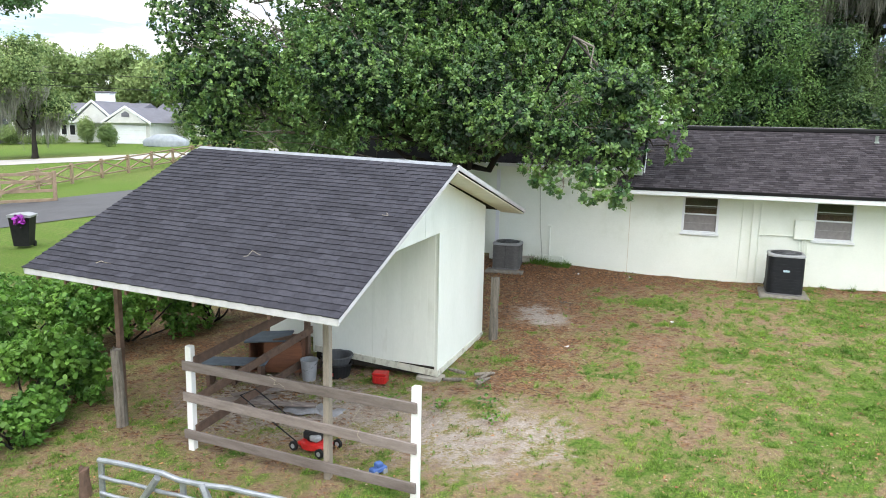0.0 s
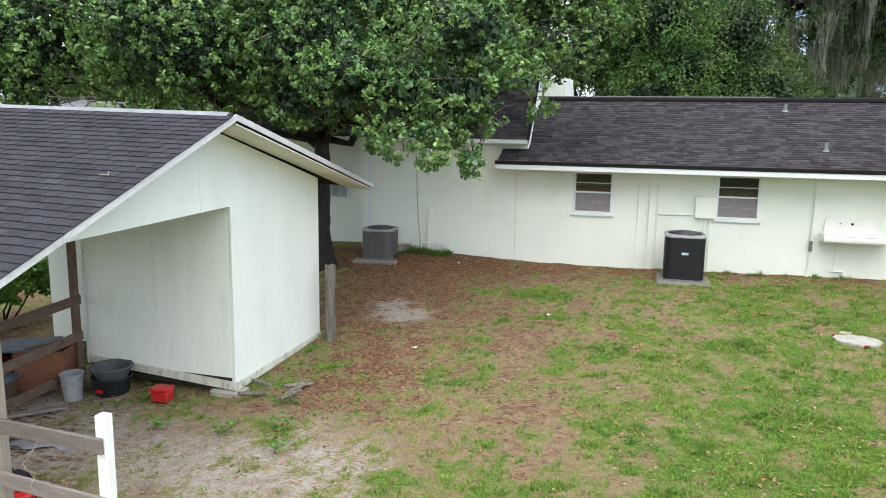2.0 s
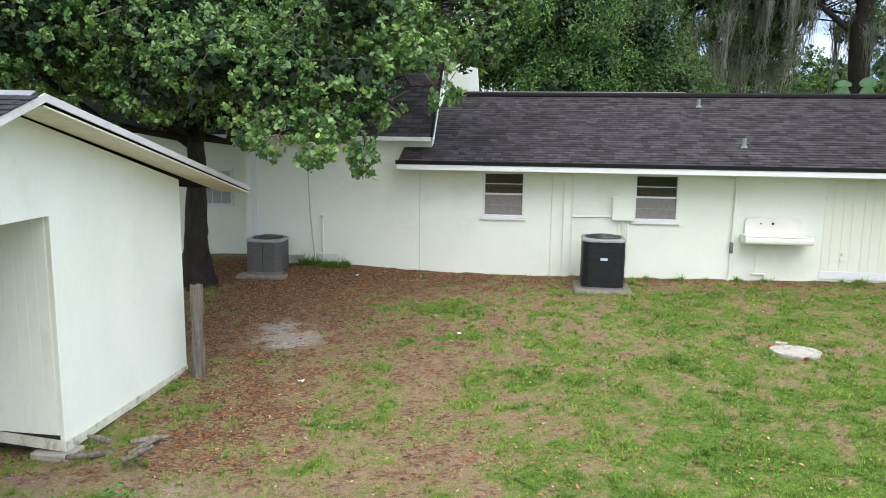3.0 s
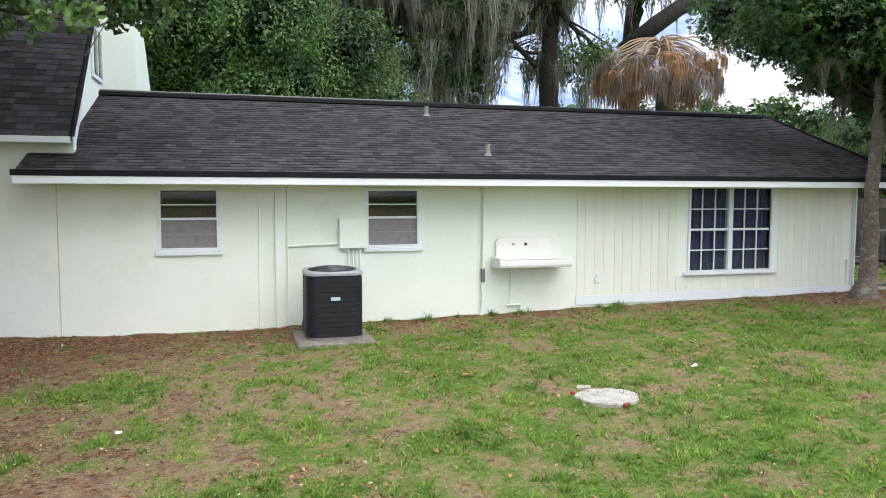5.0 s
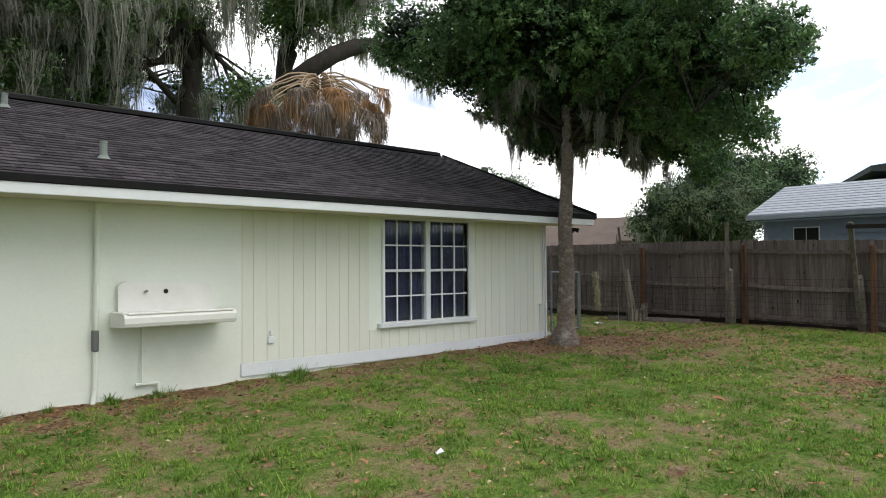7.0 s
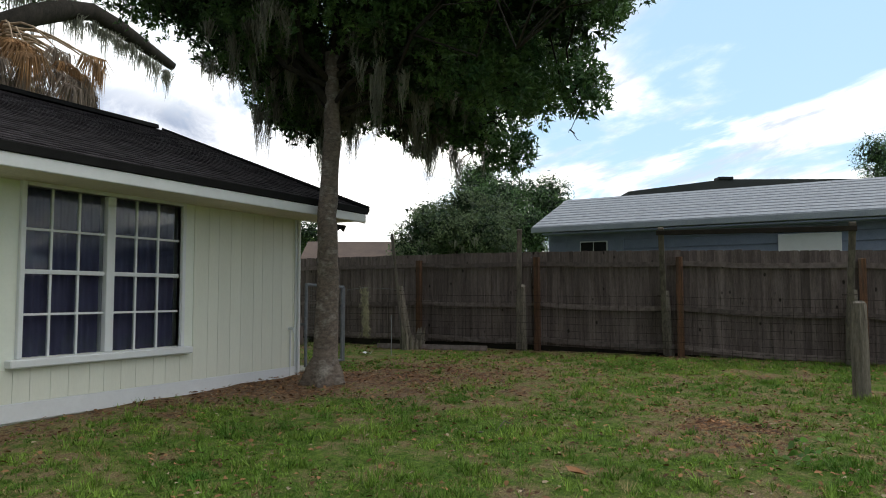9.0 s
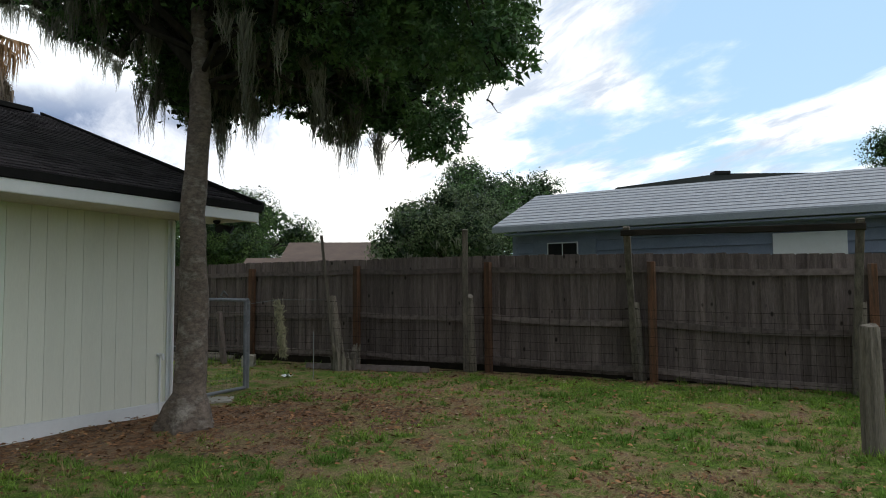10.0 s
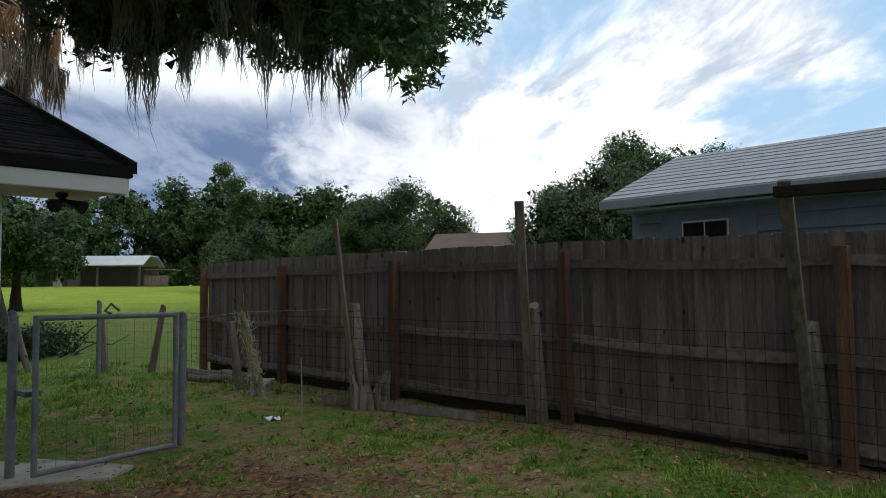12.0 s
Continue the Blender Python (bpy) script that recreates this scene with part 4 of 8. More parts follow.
meter = thing("meter_box", "cream painted electrical box with conduits on block wall", "electrical box", (-10.85, 0, 0))
part("case", Form().box(-0.245, 0.245, -0.13, -0.003, 1.12, 1.65, 0.012), WHITE_WALL, meter)
for k in (-0.08, 0.0, 0.06, 0.12):
    part("conduit", Form().tube([(k, -0.05, 1.12), (k, -0.05, -0.3)], [0.014, 0.014], 8), WHITE_WALL, meter)

sink = thing("wall_sink", "old white porcelain farmhouse sink hung on outside wall", "sink", (-7.52, -0.02, 0.0))
part("basin", Form().prism([(-0.005, 0.90), (-0.45, 0.90), (-0.485, 0.885), (-0.50, 0.85), (-0.50, 0.785), (-0.485, 0.745), (-0.45, 0.735), (-0.05, 0.72), (-0.005, 0.72)], "x", -0.76, 0.64), PORCELAIN, sink)
part("backsplash", Form().prism([(-0.68, 0.90), (0.54, 0.90), (0.53, 1.05), (0.50, 1.19), (0.47, 1.235), (0.42, 1.25), (-0.58, 1.27), (-0.64, 1.25), (-0.68, 1.20)], "y", -0.06, -0.01), PORCELAIN, sink)
part("rim", Form().tube([(-0.75, -0.06, 0.898), (-0.75, -0.44, 0.898), (-0.71, -0.485, 0.896), (0.59, -0.485, 0.896), (0.63, -0.44, 0.898), (0.63, -0.06, 0.898)], [0.016] * 6, 8), PORCELAIN, sink)
for k in (-0.10,):
    part("tap_hole", Form().tube([(k, -0.062, 1.14), (k, -0.075, 1.14)], [0.03, 0.025], 12), BLACK_METAL, sink)
part("tap_stub", Form().tube([(-0.36, -0.07, 1.14), (-0.36, -0.13, 1.15)], [0.015, 0.015], 8), GREY_METAL, sink)

flood = thing("flood_light", "black twin floodlight under the eaves at the corner", "light", (0.30, -0.42, 2.222))
part("mount", Form().lathe([(0.06, 0.0), (0.06, -0.03), (0.03, -0.06)], 14), BLACK_METAL, flood)
flood.scale = (0.72, 0.72, 0.72)
for s in (-1, 1):
    part("lamp_head", Form().tube([(0, 0, -0.06), (0.03 * s, -0.06, -0.09), (0.10 * s, -0.14, -0.13), (0.14 * s, -0.20, -0.16)], [0.02, 0.025, 0.05, 0.07], 12), BLACK_METAL, flood)

VENT_GREEN = mat("grey_green_pipe", (0.25, 0.30, 0.27), (0.18, 0.21, 0.19), 6, 0.7, 0.1)
for nm, px, py, h in (("roof_vent", -8.8, 2.80, 0.16), ("roof_vent", -8.26, 0.27, 0.17)):
    vz = EAVE_Z + (py - EAVE_Y) * SLOPE
    v = thing(nm, "grey-green plumbing vent pipe on shingle roof", "vent", (px, py, vz))
    part("pipe", Form().tube([(0, 0, -0.05), (0, 0, h)], [0.045, 0.045], 14).tube([(0, 0, h), (0, 0, h + 0.02)], [0.050, 0.050], 14), VENT_GREEN, v)
    part("flashing", Form().lathe([(0.09, -0.035), (0.062, 0.0), (0.05, 0.02)], 14), VENT_GREEN, v)


# ---- air conditioners ----
def air_unit(name, label, at, w, h, turn, body, slats, badge):
    a = thing(name, label, "air conditioner", at, turn)
    part("pad", Form().box(-w * 0.5 - 0.16, w * 0.5 + 0.16, -w * 0.5 - 0.20, w * 0.5 + 0.12, -0.16, 0.0, 0.03), PAD, a, "weathered concrete pad")
    part("base_pan", Form().rounded(w + 0.01, w + 0.01, 0.19, 0.002, 0.04), GREY_METAL, a)
    part("cabinet", Form().rounded(w - 0.02, w - 0.02, 0.18, 0.04, h - 0.06), body, a)
    step = (h - 0.13) / slats
    for i in range(slats):
        z = 0.05 + step * i
        part("louvre", Form().rounded(w, w, 0.19, z, z + step * 0.90, top=0.988), body, a)
    part("seam", Form().box(-0.004, 0.004, -w / 2 - 0.003, -w / 2 + 0.02, 0.05, h - 0.08), BLACK_PLASTIC, a)
    part("top_cover", Form().rounded(w + 0.02, w + 0.02, 0.20, h - 0.06, h - 0.025).rounded(w + 0.01, w + 0.01, 0.19, h - 0.025, h, top=0.95), GREY_PLASTIC, a, "grey metal top cover")
    part("fan_well", Form().lathe([(w * 0.43, h + 0.001), (w * 0.43, h + 0.006), (0.0, h + 0.006)], 28), BLACK_PLASTIC, a)
    for k in range(8):
        r = w * 0.42 * (k + 1) / 8
        pts = [(r * math.cos(q * math.pi / 14), r * math.sin(q * math.pi / 14), h + 0.055 - 0.04 * (r / (w * 0.42)) ** 2) for q in range(29)]
        part("grille_ring", Form().tube(pts, [0.005] * 29, 5, False), DARK_STEEL, a)
    for k in range(8):
        g = k * math.pi / 4
        pts = [(w * 0.42 * u * math.cos(g), w * 0.42 * u * math.sin(g), h + 0.053 - 0.04 * u * u) for u in (0.1, 0.4, 0.7, 1.0)]
        part("grille_spoke", Form().tube(pts, [0.006] * 4, 5, False), DARK_STEEL, a)
    part("motor", Form().lathe([(0.09, h + 0.007), (0.09, h + 0.035), (0.05, h + 0.045)], 16), GREY_METAL, a)
    for k in range(3):
        g = k * 2 * math.pi / 3 + 0.4
        u0, u1 = Vector((math.cos(g), math.sin(g), 0)), Vector((math.cos(g + 0.8), math.sin(g + 0.8), 0))
        part("fan_blade", Form().add([u0 * 0.08 + Vector((0, 0, h + 0.012)), u0 * 0.36 * w + Vector((0, 0, h + 0.012)), u1 * 0.38 * w + Vector((0, 0, h + 0.035)), u1 * 0.08 + Vector((0, 0, h + 0.03))], [(0, 1, 2, 3)]), GREY_METAL, a)
    if badge:
        part("badge", Form().box(-0.075, 0.075, -w / 2 - 0.010, -w / 2 - 0.001, h * 0.58, h * 0.58 + 0.055, 0.004), BADGE, a, "pale blue maker's plate")
    return a


OLD_UNIT = mat("old_unit_grille", (0.115, 0.112, 0.11), (0.08, 0.078, 0.077), 6, 0.6, 0.1)
BADGE = mat("maker_plate", (0.45, 0.58, 0.66), (0.40, 0.52, 0.60), 8, 0.4, 0.0, grit=0.02)
air_unit("air_conditioner", "black louvred air conditioner on a concrete pad", (-11.33, -0.95, ground_z(-11.33, -0.95) + 0.035), 0.90, 1.07, 0, BLACK_METAL, 12, True)
air_unit("air_conditioner", "older grey air conditioner on a concrete pad", (-19.05, -0.62, ground_z(-19.05, -0.62) - 0.06), 0.84, 0.80, 4, OLD_UNIT, 30, False)


# ---- the shed: a plywood box with a deep open porch under one roof ----
shed = thing("shed", "cream plywood shed with dark shingle roof and open porch", "shed", (-18.14, -9.35, 0.0), -1.0)
S_RIDGE, S_EAVE, S_BACK = (-0.70, 3.34), (-4.95, 1.66), (4.07, 2.10)
S_X0, S_X1, S_LIFT, S_SKEW = -5.35, 0.58, 0.021, 0.105


def sagged(x, y, z):
    """The old roof has gone out of square and hangs a little low at one end."""
    rise = min(max((y + 4.95) / 4.25, 0), 1) * S_LIFT
    return x, y + (S_X1 - x) * S_SKEW, z + (S_X1 - x) * rise


def lift(form):
    form.v = [sagged(*p) for p in form.v]
    return form


part("side_wall", Form().prism([(0.0, -0.72), (2.86, -0.70), (2.86, 2.26), (-0.70, 3.21), (-3.6, 2.07), (-3.6, 1.93), (0.0, 2.02)], "x", -0.06, 0.0), SHED_WALL, shed, "cream painted plywood gable wall")
part("front_wall", Form().box(-2.68, -0.061, 0.0, 0.06, -0.60, 2.9), SHED_WALL, shed)
part("front_panel", Form().box(-1.37, -0.07, -0.012, -0.002, -0.60, 2.12), SHED_WALL, shed)
for k in range(9):
    part("groove_strip", Form().box(-1.33 + k * 0.140, -1.196 + k * 0.140, -0.016, -0.0125, -0.58, 2.1), SHED_WALL, shed)
part("front_panel", Form().box(-2.66, -1.39, -0.010, -0.002, -0.58, 2.12), SHED_WALL, shed)
part("back_wall", Form().box(-2.68, -0.061, 2.80, 2.86, -0.65, 2.26), SHED_WALL, shed)
part("far_wall", Form().box(-2.74, -2.682, 0.0, 2.86, -0.66, 2.6), SHED_WALL, shed)
part("store_wall", Form().box(-4.6, -2.75, 1.2, 1.26, -0.75, 2.7), SHED_WALL, shed)
part("skirt_board", Form().prism([(-2.68, -0.62), (-2.68, -0.50), (0.02, -0.66), (0.02, -0.79)], "y", -0.035, -0.013), SHED_SKIRT, shed, "stained floor board along the wall foot")
# Near-black, so the shaded gap under the wall is in the beam's colour.
part("floor_beam", Form().box(-2.66, -0.08, 0.0, 0.10, -0.80, -0.61), NEAR_BLACK_WOOD, shed, "dark floor beam under the wall")
part("side_skirt", Form().prism([(0.0, -0.80), (2.86, -0.74), (2.86, -0.64), (0.0, -0.68)], "x", 0.002, 0.022), SHED_SKIRT, shed)
part("corner_batten", Form().box(-0.005, 0.02, -0.03, 0.05, -0.66, 2.02, 0.004), SHED_WALL, shed)
part("gable_joint", Form().box(0.001, 0.006, -0.72, -0.70, 2.0, 3.1), SHED_WALL, shed)
part("panel_joint", Form().prism([(0.05, 2.020), (2.84, 1.995), (2.84, 2.003), (0.05, 2.028)], "x", 0.001, 0.005), SHED_WALL, shed)
part("foundation_block", Form().box(-0.40, 0.10, -0.12, 0.22, -1.0, -0.80, 0.02), CONCRETE, shed, "grey concrete block")
part("foundation_block", Form().box(-0.22, 0.06, 2.4, 2.75, -0.9, -0.70, 0.02), CONCRETE, shed)
part("foundation_block", Form().box(-2.6, -2.2, 0.0, 0.3, -1.05, -0.73, 0.02), CONCRETE, shed)

s_out = [S_EAVE, S_RIDGE, S_BACK, (S_BACK[0], S_BACK[1] - 0.08), (S_RIDGE[0], S_RIDGE[1] - 0.09), (S_EAVE[0], S_EAVE[1] - 0.08)]
shed_roof = part("roof", lift(Form().prism(s_out, "x", S_X0, S_X1)), EDGE, shed, "dark grey three-tab shingle roof")
part("eave_board", lift(Form().box(S_X0 - 0.02, S_X1 + 0.02, S_EAVE[0] - 0.03, S_EAVE[0] - 0.001, S_EAVE[1] - 0.11, S_EAVE[1] - 0.005, 0.005)), SHED_TRIM, shed, "grey-white eave board")
front_rake = [(S_EAVE[0] - 0.03, S_EAVE[1] - 0.085), (S_RIDGE[0], S_RIDGE[1] - 0.09), (S_RIDGE[0], S_RIDGE[1] - 0.005), (S_EAVE[0] - 0.03, S_EAVE[1] - 0.005)]
back_rake = [(S_RIDGE[0], S_RIDGE[1] - 0.09), (S_BACK[0], S_BACK[1] - 0.08), (S_BACK[0], S_BACK[1] - 0.005), (S_RIDGE[0], S_RIDGE[1] - 0.005)]
for xx in (S_X1 + 0.001, S_X0 - 0.026):
    part("rake_board", lift(Form().prism(front_rake, "x", xx, xx + 0.025)), SHED_TRIM, shed)
    part("rake_board", lift(Form().prism(back_rake, "x", xx, xx + 0.025)), SHED_TRIM, shed)
part("rake_soffit", lift(Form().prism([(S_RIDGE[0], S_RIDGE[1] - 0.14), (S_BACK[0], S_BACK[1] - 0.12), (S_BACK[0], S_BACK[1] - 0.10), (S_RIDGE[0], S_RIDGE[1] - 0.12)], "x", 0.003, S_X1 - 0.002)), SHED_SOFFIT, shed, "cream painted plywood soffit")
part("ridge_cap", lift(Form().prism([(S_RIDGE[0] - 0.13, 3.27), (S_RIDGE[0], 3.36), (S_RIDGE[0] + 0.13, 3.27), (S_RIDGE[0], 3.33)], "x", S_X0, S_X1 - 0.1)), STEEL, shed, "pale metal ridge strip")
for xx, yy, zb, nm in ((-0.16, -3.92, -1.05, PORCH_POST), (-4.80, -3.05, -1.40, BROWN_WOOD), (-2.80, -0.12, -1.0, BROWN_WOOD)):
    top = S_EAVE[1] + (yy - S_EAVE[0] - (S_X1 - xx) * S_SKEW) * 0.395 - 0.1
    part("porch_post", Form().box(xx - 0.05, xx + 0.05, yy - 0.05, yy + 0.05, zb - 0.1, top, 0.006), nm, shed, "square timber post")
part("porch_beam", lift(Form().box(S_X0 + 0.1, S_X1 - 0.3, -4.02, -3.90, 1.82, 1.95, 0.005)), BROWN_WOOD, shed)
for k in range(8):
    xx = S_X0 + 0.2 + k * 0.66
    part("rafter", lift(Form().prism([(S_EAVE[0] + 0.02, S_EAVE[1] - 0.19), (S_RIDGE[0], S_RIDGE[1] - 0.20), (S_RIDGE[0], S_RIDGE[1] - 0.10), (S_EAVE[0] + 0.02, S_EAVE[1] - 0.09)], "x", xx, xx + 0.04)), BROWN_WOOD, shed)


# ---- paddock rails in front of the shed ----
def rail_panel():
    f = thing("rail_fence", "grey weathered plank rails between two white posts", "fence")
    a, b = Vector((-20.95, -13.0, 0)), Vector((-16.92, -13.5, 0))
    d = (b - a).normalized()
    za, zb = ground_z(a.x, a.y), ground_z(b.x, b.y)
    for p, zt, zg in ((a, 0.52, za), (b, 0.605, zb)):
        part("post", Form().box(p.x - 0.055, p.x + 0.055, p.y - 0.055, p.y + 0.055, zg - 0.3, zt, 0.008), WHITE_POST, f, "white painted square post")
    for ha, hb in ((0.21, 0.33), (-0.30, -0.24), (-0.92, -0.80)):
        m = Matrix.Translation((a.x, a.y - 0.075, ha)) @ Matrix.Rotation(math.atan2(d.y, d.x), 4, "Z") @ Matrix.Rotation(-math.atan2(hb - ha, 4.06), 4, "Y")
        part("rail", Form().box(-0.1, 4.1, -0.02, 0.02, -0.075, 0.075, 0.006, m), RAIL_WOOD, f, "grey weathered plank")
    c = Vector((-20.90, -9.42, 0))
    for ha, hb in ((0.27, 0.44), (-0.36, -0.14), (-0.86, -0.72)):
        e = c - a
        m = Matrix.Translation((a.x + 0.07, a.y, ha)) @ Matrix.Rotation(math.atan2(e.y, e.x), 4, "Z") @ Matrix.Rotation(-math.atan2(hb - ha, e.length), 4, "Y")
        part("rail", Form().box(0.0, e.length, -0.02, 0.02, -0.075, 0.075, 0.006, m), BROWN_WOOD, f, "brown plank")
    return f


rail_panel()


def round_post(at, h, r, lean=(0, 0), material=POST_WOOD, label="weathered round timber post with split top", seed=1, group=""):
    rg = np.random.default_rng(seed)
    p = thing("fence_post", label, "post", at, group=group)
    pts = [(lean[0] * k / 5, lean[1] * k / 5, -0.25 + (h + 0.25) * k / 5) for k in range(6)]
    f = Form().tube(pts, [r * (1.12 - 0.05 * k + 0.05 * rg.normal()) for k in range(6)], 12)
    f.v = [(x + rg.normal() * 0.004, y + rg.normal() * 0.004, z + (rg.normal() * 0.02 if z > h - 0.05 else 0)) for x, y, z in f.v]
    part("stem", f, material, p)
    return p


round_post((-17.75, -6.78, ground_z(-17.75, -6.78)), 1.42, 0.10, (0.02, 0.0), seed=2)
round_post((-22.76, -12.6, ground_z(-22.76, -12.6)), 1.38, 0.10, (-0.06, 0.0), seed=3)
round_post((-21.55, -14.6, ground_z(-21.55, -14.6)), 0.42, 0.08, (0, 0), BROWN_WOOD, "short brown timber stub in grass", seed=4)
round_post((1.15, -7.1, ground_z(1.15, -7.1)), 1.05, 0.095, (0.0, 0), seed=5)


def field_gate():
    g = thing("field_gate", "dented galvanised field gate standing in grass", "gate")
    a, b = Vector((-21.02, -14.8, -1.40)), Vector((-18.1, -14.8, -1.40))
    for x in (-21.02, -19.66, -18.1):
        part("upright", Form().box(x - 0.045, x + 0.045, -14.825, -14.775, -1.38, -0.60, 0.012), STEEL, g)
    dents = np.random.default_rng(14)
    for k, h in enumerate((0.14, 0.34, 0.57, 0.82)):
        pts = [a.lerp(b, u) + Vector((0, -0.035 + dents.normal() * 0.006, h + dents.normal() * 0.008 + (0.02 * math.sin(u * 9) if k == 3 else 0))) for u in np.linspace(0, 1, 12)]
        part("bar", Form().tube(pts, [0.038 if k == 3 else 0.028] * 12, 10), STEEL, g, "dented top bar" if k == 3 else "")
    for x0, x1, z0, z1 in ((-20.55, -20.0, -1.38, -0.62), (-18.9, -19.30, -1.38, -0.58)):
        part("brace", Form().tube([(x0, -14.88, z0), (x1, -14.88, z1)], [0.05, 0.05], 6), STEEL, g)


field_gate()


# ---- the board fence ----
FENCE = [(4.95, 5.85, 0.10), (4.72, 3.12, 0.10), (4.64, 0.59, 0.09), (4.64, -1.97, 0.07), (4.40, -4.61, 0.01), (4.22, -7.28, -0.09), (4.05, -9.9, -0.15), (3.9, -12.5, -0.18), (3.7, -15.1, -0.2), (3.5, -17.7, -0.2), (3.3, -20.3, -0.2)]
board_fence = thing("board_fence", "weathered grey-brown board fence with reddish posts", "fence")


def picket_mesh(rg):
    """A dog-eared board, 0.142 wide, slightly warped."""
    w, h, t, c = 0.077, 1.76, 0.008, 0.02
    h += rg.normal() * 0.004
    out = [(-w, 0), (w, 0), (w, h - c), (w - c, h), (-w + c, h), (-w, h - c)]
    return Form().prism(out, "y", -t, t).mesh("picket")


rg = np.random.default_rng(11)
picket_meshes = [picket_mesh(rg) for _ in range(6)]
for me in picket_meshes:
    me.materials.append(OLD_WOOD)
for (ax, ay, az), (bx, by, bz) in zip(FENCE, FENCE[1:]):
    a, b = Vector((ax, ay, az)), Vector((bx, by, bz))
    d = b - a
    yaw = math.atan2(d.y, d.x)
    n = int(d.length / 0.147) + 1
    nrm = Vector((d.y, -d.x, 0)).normalized()
    nrm = -nrm if nrm.x < 0 else nrm
    for k in range(n):
        p = a.lerp(b, (k + 0.5) / n) + nrm * (0.074 + 0.018 * (k % 2) + 0.0006 * rg.normal())
        ob = part("picket", picket_meshes[rg.integers(6)], OLD_WOOD, board_fence)
        ob.matrix_basis = Matrix.Translation((p.x, p.y, p.z + 0.12 + rg.normal() * 0.004)) @ Matrix.Rotation(yaw + rg.normal() * 0.004, 4, "Z") @ Matrix.Rotation(rg.normal() * 0.004, 4, "Y")
    for h in (0.24, 0.90, 1.66):
        sag = (0.035 + 0.03 * rg.random()) * (1.0 if h < 1.2 else 0.5)
        pts = [a.lerp(b, u) + nrm * 0.040 + Vector((0, 0, h - sag * math.sin(math.pi * u) + rg.normal() * 0.004)) for u in np.linspace(0.015, 0.985, 7)]
        f = Form()
        half, rise = nrm * 0.021, Vector((0, 0, 0.042))
        f.add([p + half * i + rise * j for p in pts for i, j in ((-1, -1), (1, -1), (1, 1), (-1, 1))], [(4 * k + i, 4 * k + (i + 1) % 4, 4 * k + 4 + (i + 1) % 4, 4 * k + 4 + i) for k in range(6) for i in range(4)] + [(3, 2, 1, 0), (24, 25, 26, 27)])
        part("rail", f, FENCE_RAIL, board_fence)
    # Board that fills the gap under the pickets, coloured as dark as its shade.
    m = Matrix.Translation(a + nrm * 0.125) @ Matrix.Rotation(yaw, 4, "Z") @ Matrix.Rotation(-math.atan2(bz - az, d.length), 4, "Y")
    part("gravel_board", Form().box(0.0, d.length, -0.015, 0.015, -0.12, 0.22, 0.0, m), NEAR_BLACK_WOOD, board_fence, "rotten board along the soil, near-black for the shaded gap under the pickets")
    part("post", Form().box(ax - 0.075, ax + 0.035, ay - 0.05, ay + 0.05, az - 0.3, az + 1.76 + rg.normal() * 0.03, 0.005), RED_POST, board_fence, "reddish cedar post")

# leaning poles with a cross bar and wire netting in front of the fence
POLES = [((4.05, 0.50), (4.07, 0.72, 1.31), (3.80, 0.74, 2.34)), ((4.50, -1.72), (4.31, -1.78, 1.31), (3.98, -1.88, 2.33)), ((4.53, -4.40), (4.35, -4.36, 1.19), (3.53, -4.48, 2.20)), ((4.15, -7.10), (4.05, -7.13, 1.20), (3.40, -7.15, 2.15)), ((3.95, -9.8), (3.85, -9.85, 1.2), (3.6, -9.9, 2.25))]
for i, ((px, py), knee, top) in enumerate(POLES):
    base = Vector((px, py, ground_z(px, py)))
    pole = thing("leaning_pole", "leaning weathered pole spliced to an old fence post", "post", base, group="leaning poles along the board fence")
    w, v = Vector(knee) - base, Vector(top) - base
    rg = np.random.default_rng(500 + i)
    f = Form().tube([w * q for q in (-0.25, 0.0, 0.25, 0.5, 0.75, 1.0)], [0.090, 0.088, 0.084, 0.080, 0.077, 0.070], 12)
    f.v = [(x + rg.normal() * 0.004, y + rg.normal() * 0.004, z + (rg.normal() * 0.02 if z > w.z - 0.05 else 0)) for x, y, z in f.v]
    part("old_post", f, POST_WOOD, pole, "split round post")
    foot = Vector((-0.10, 0.05, 0.02))
    m = Matrix.Translation(foot) @ (v - foot).to_track_quat("Z", "Y").to_matrix().to_4x4()
    part("slim_pole", Form().box(-0.045, 0.045, -0.025, 0.025, 0.0, (v - foot).length, 0.006, m), DARK_POLE, pole, "square grey pole")
    part("wire_tie", Form().tube([w * 0.93 + Vector((0.085 * math.cos(q), 0.10 * math.sin(q) + 0.03, 0)) for q in np.linspace(0, 2 * math.pi, 13)], [0.006] * 13, 5), RUST_WIRE, pole)
bar = thing("cross_bar", "dark timber bar laid across two leaning poles", "timber")
m = Matrix.Translation((3.53, -4.46, 2.12)) @ (Vector((-0.12, -2.65, -0.06))).to_track_quat("Z", "Y").to_matrix().to_4x4()
part("beam", Form().box(-0.03, 0.03, -0.038, 0.038, -0.05, 2.75, 0.005, m), NEAR_BLACK_WOOD, bar)

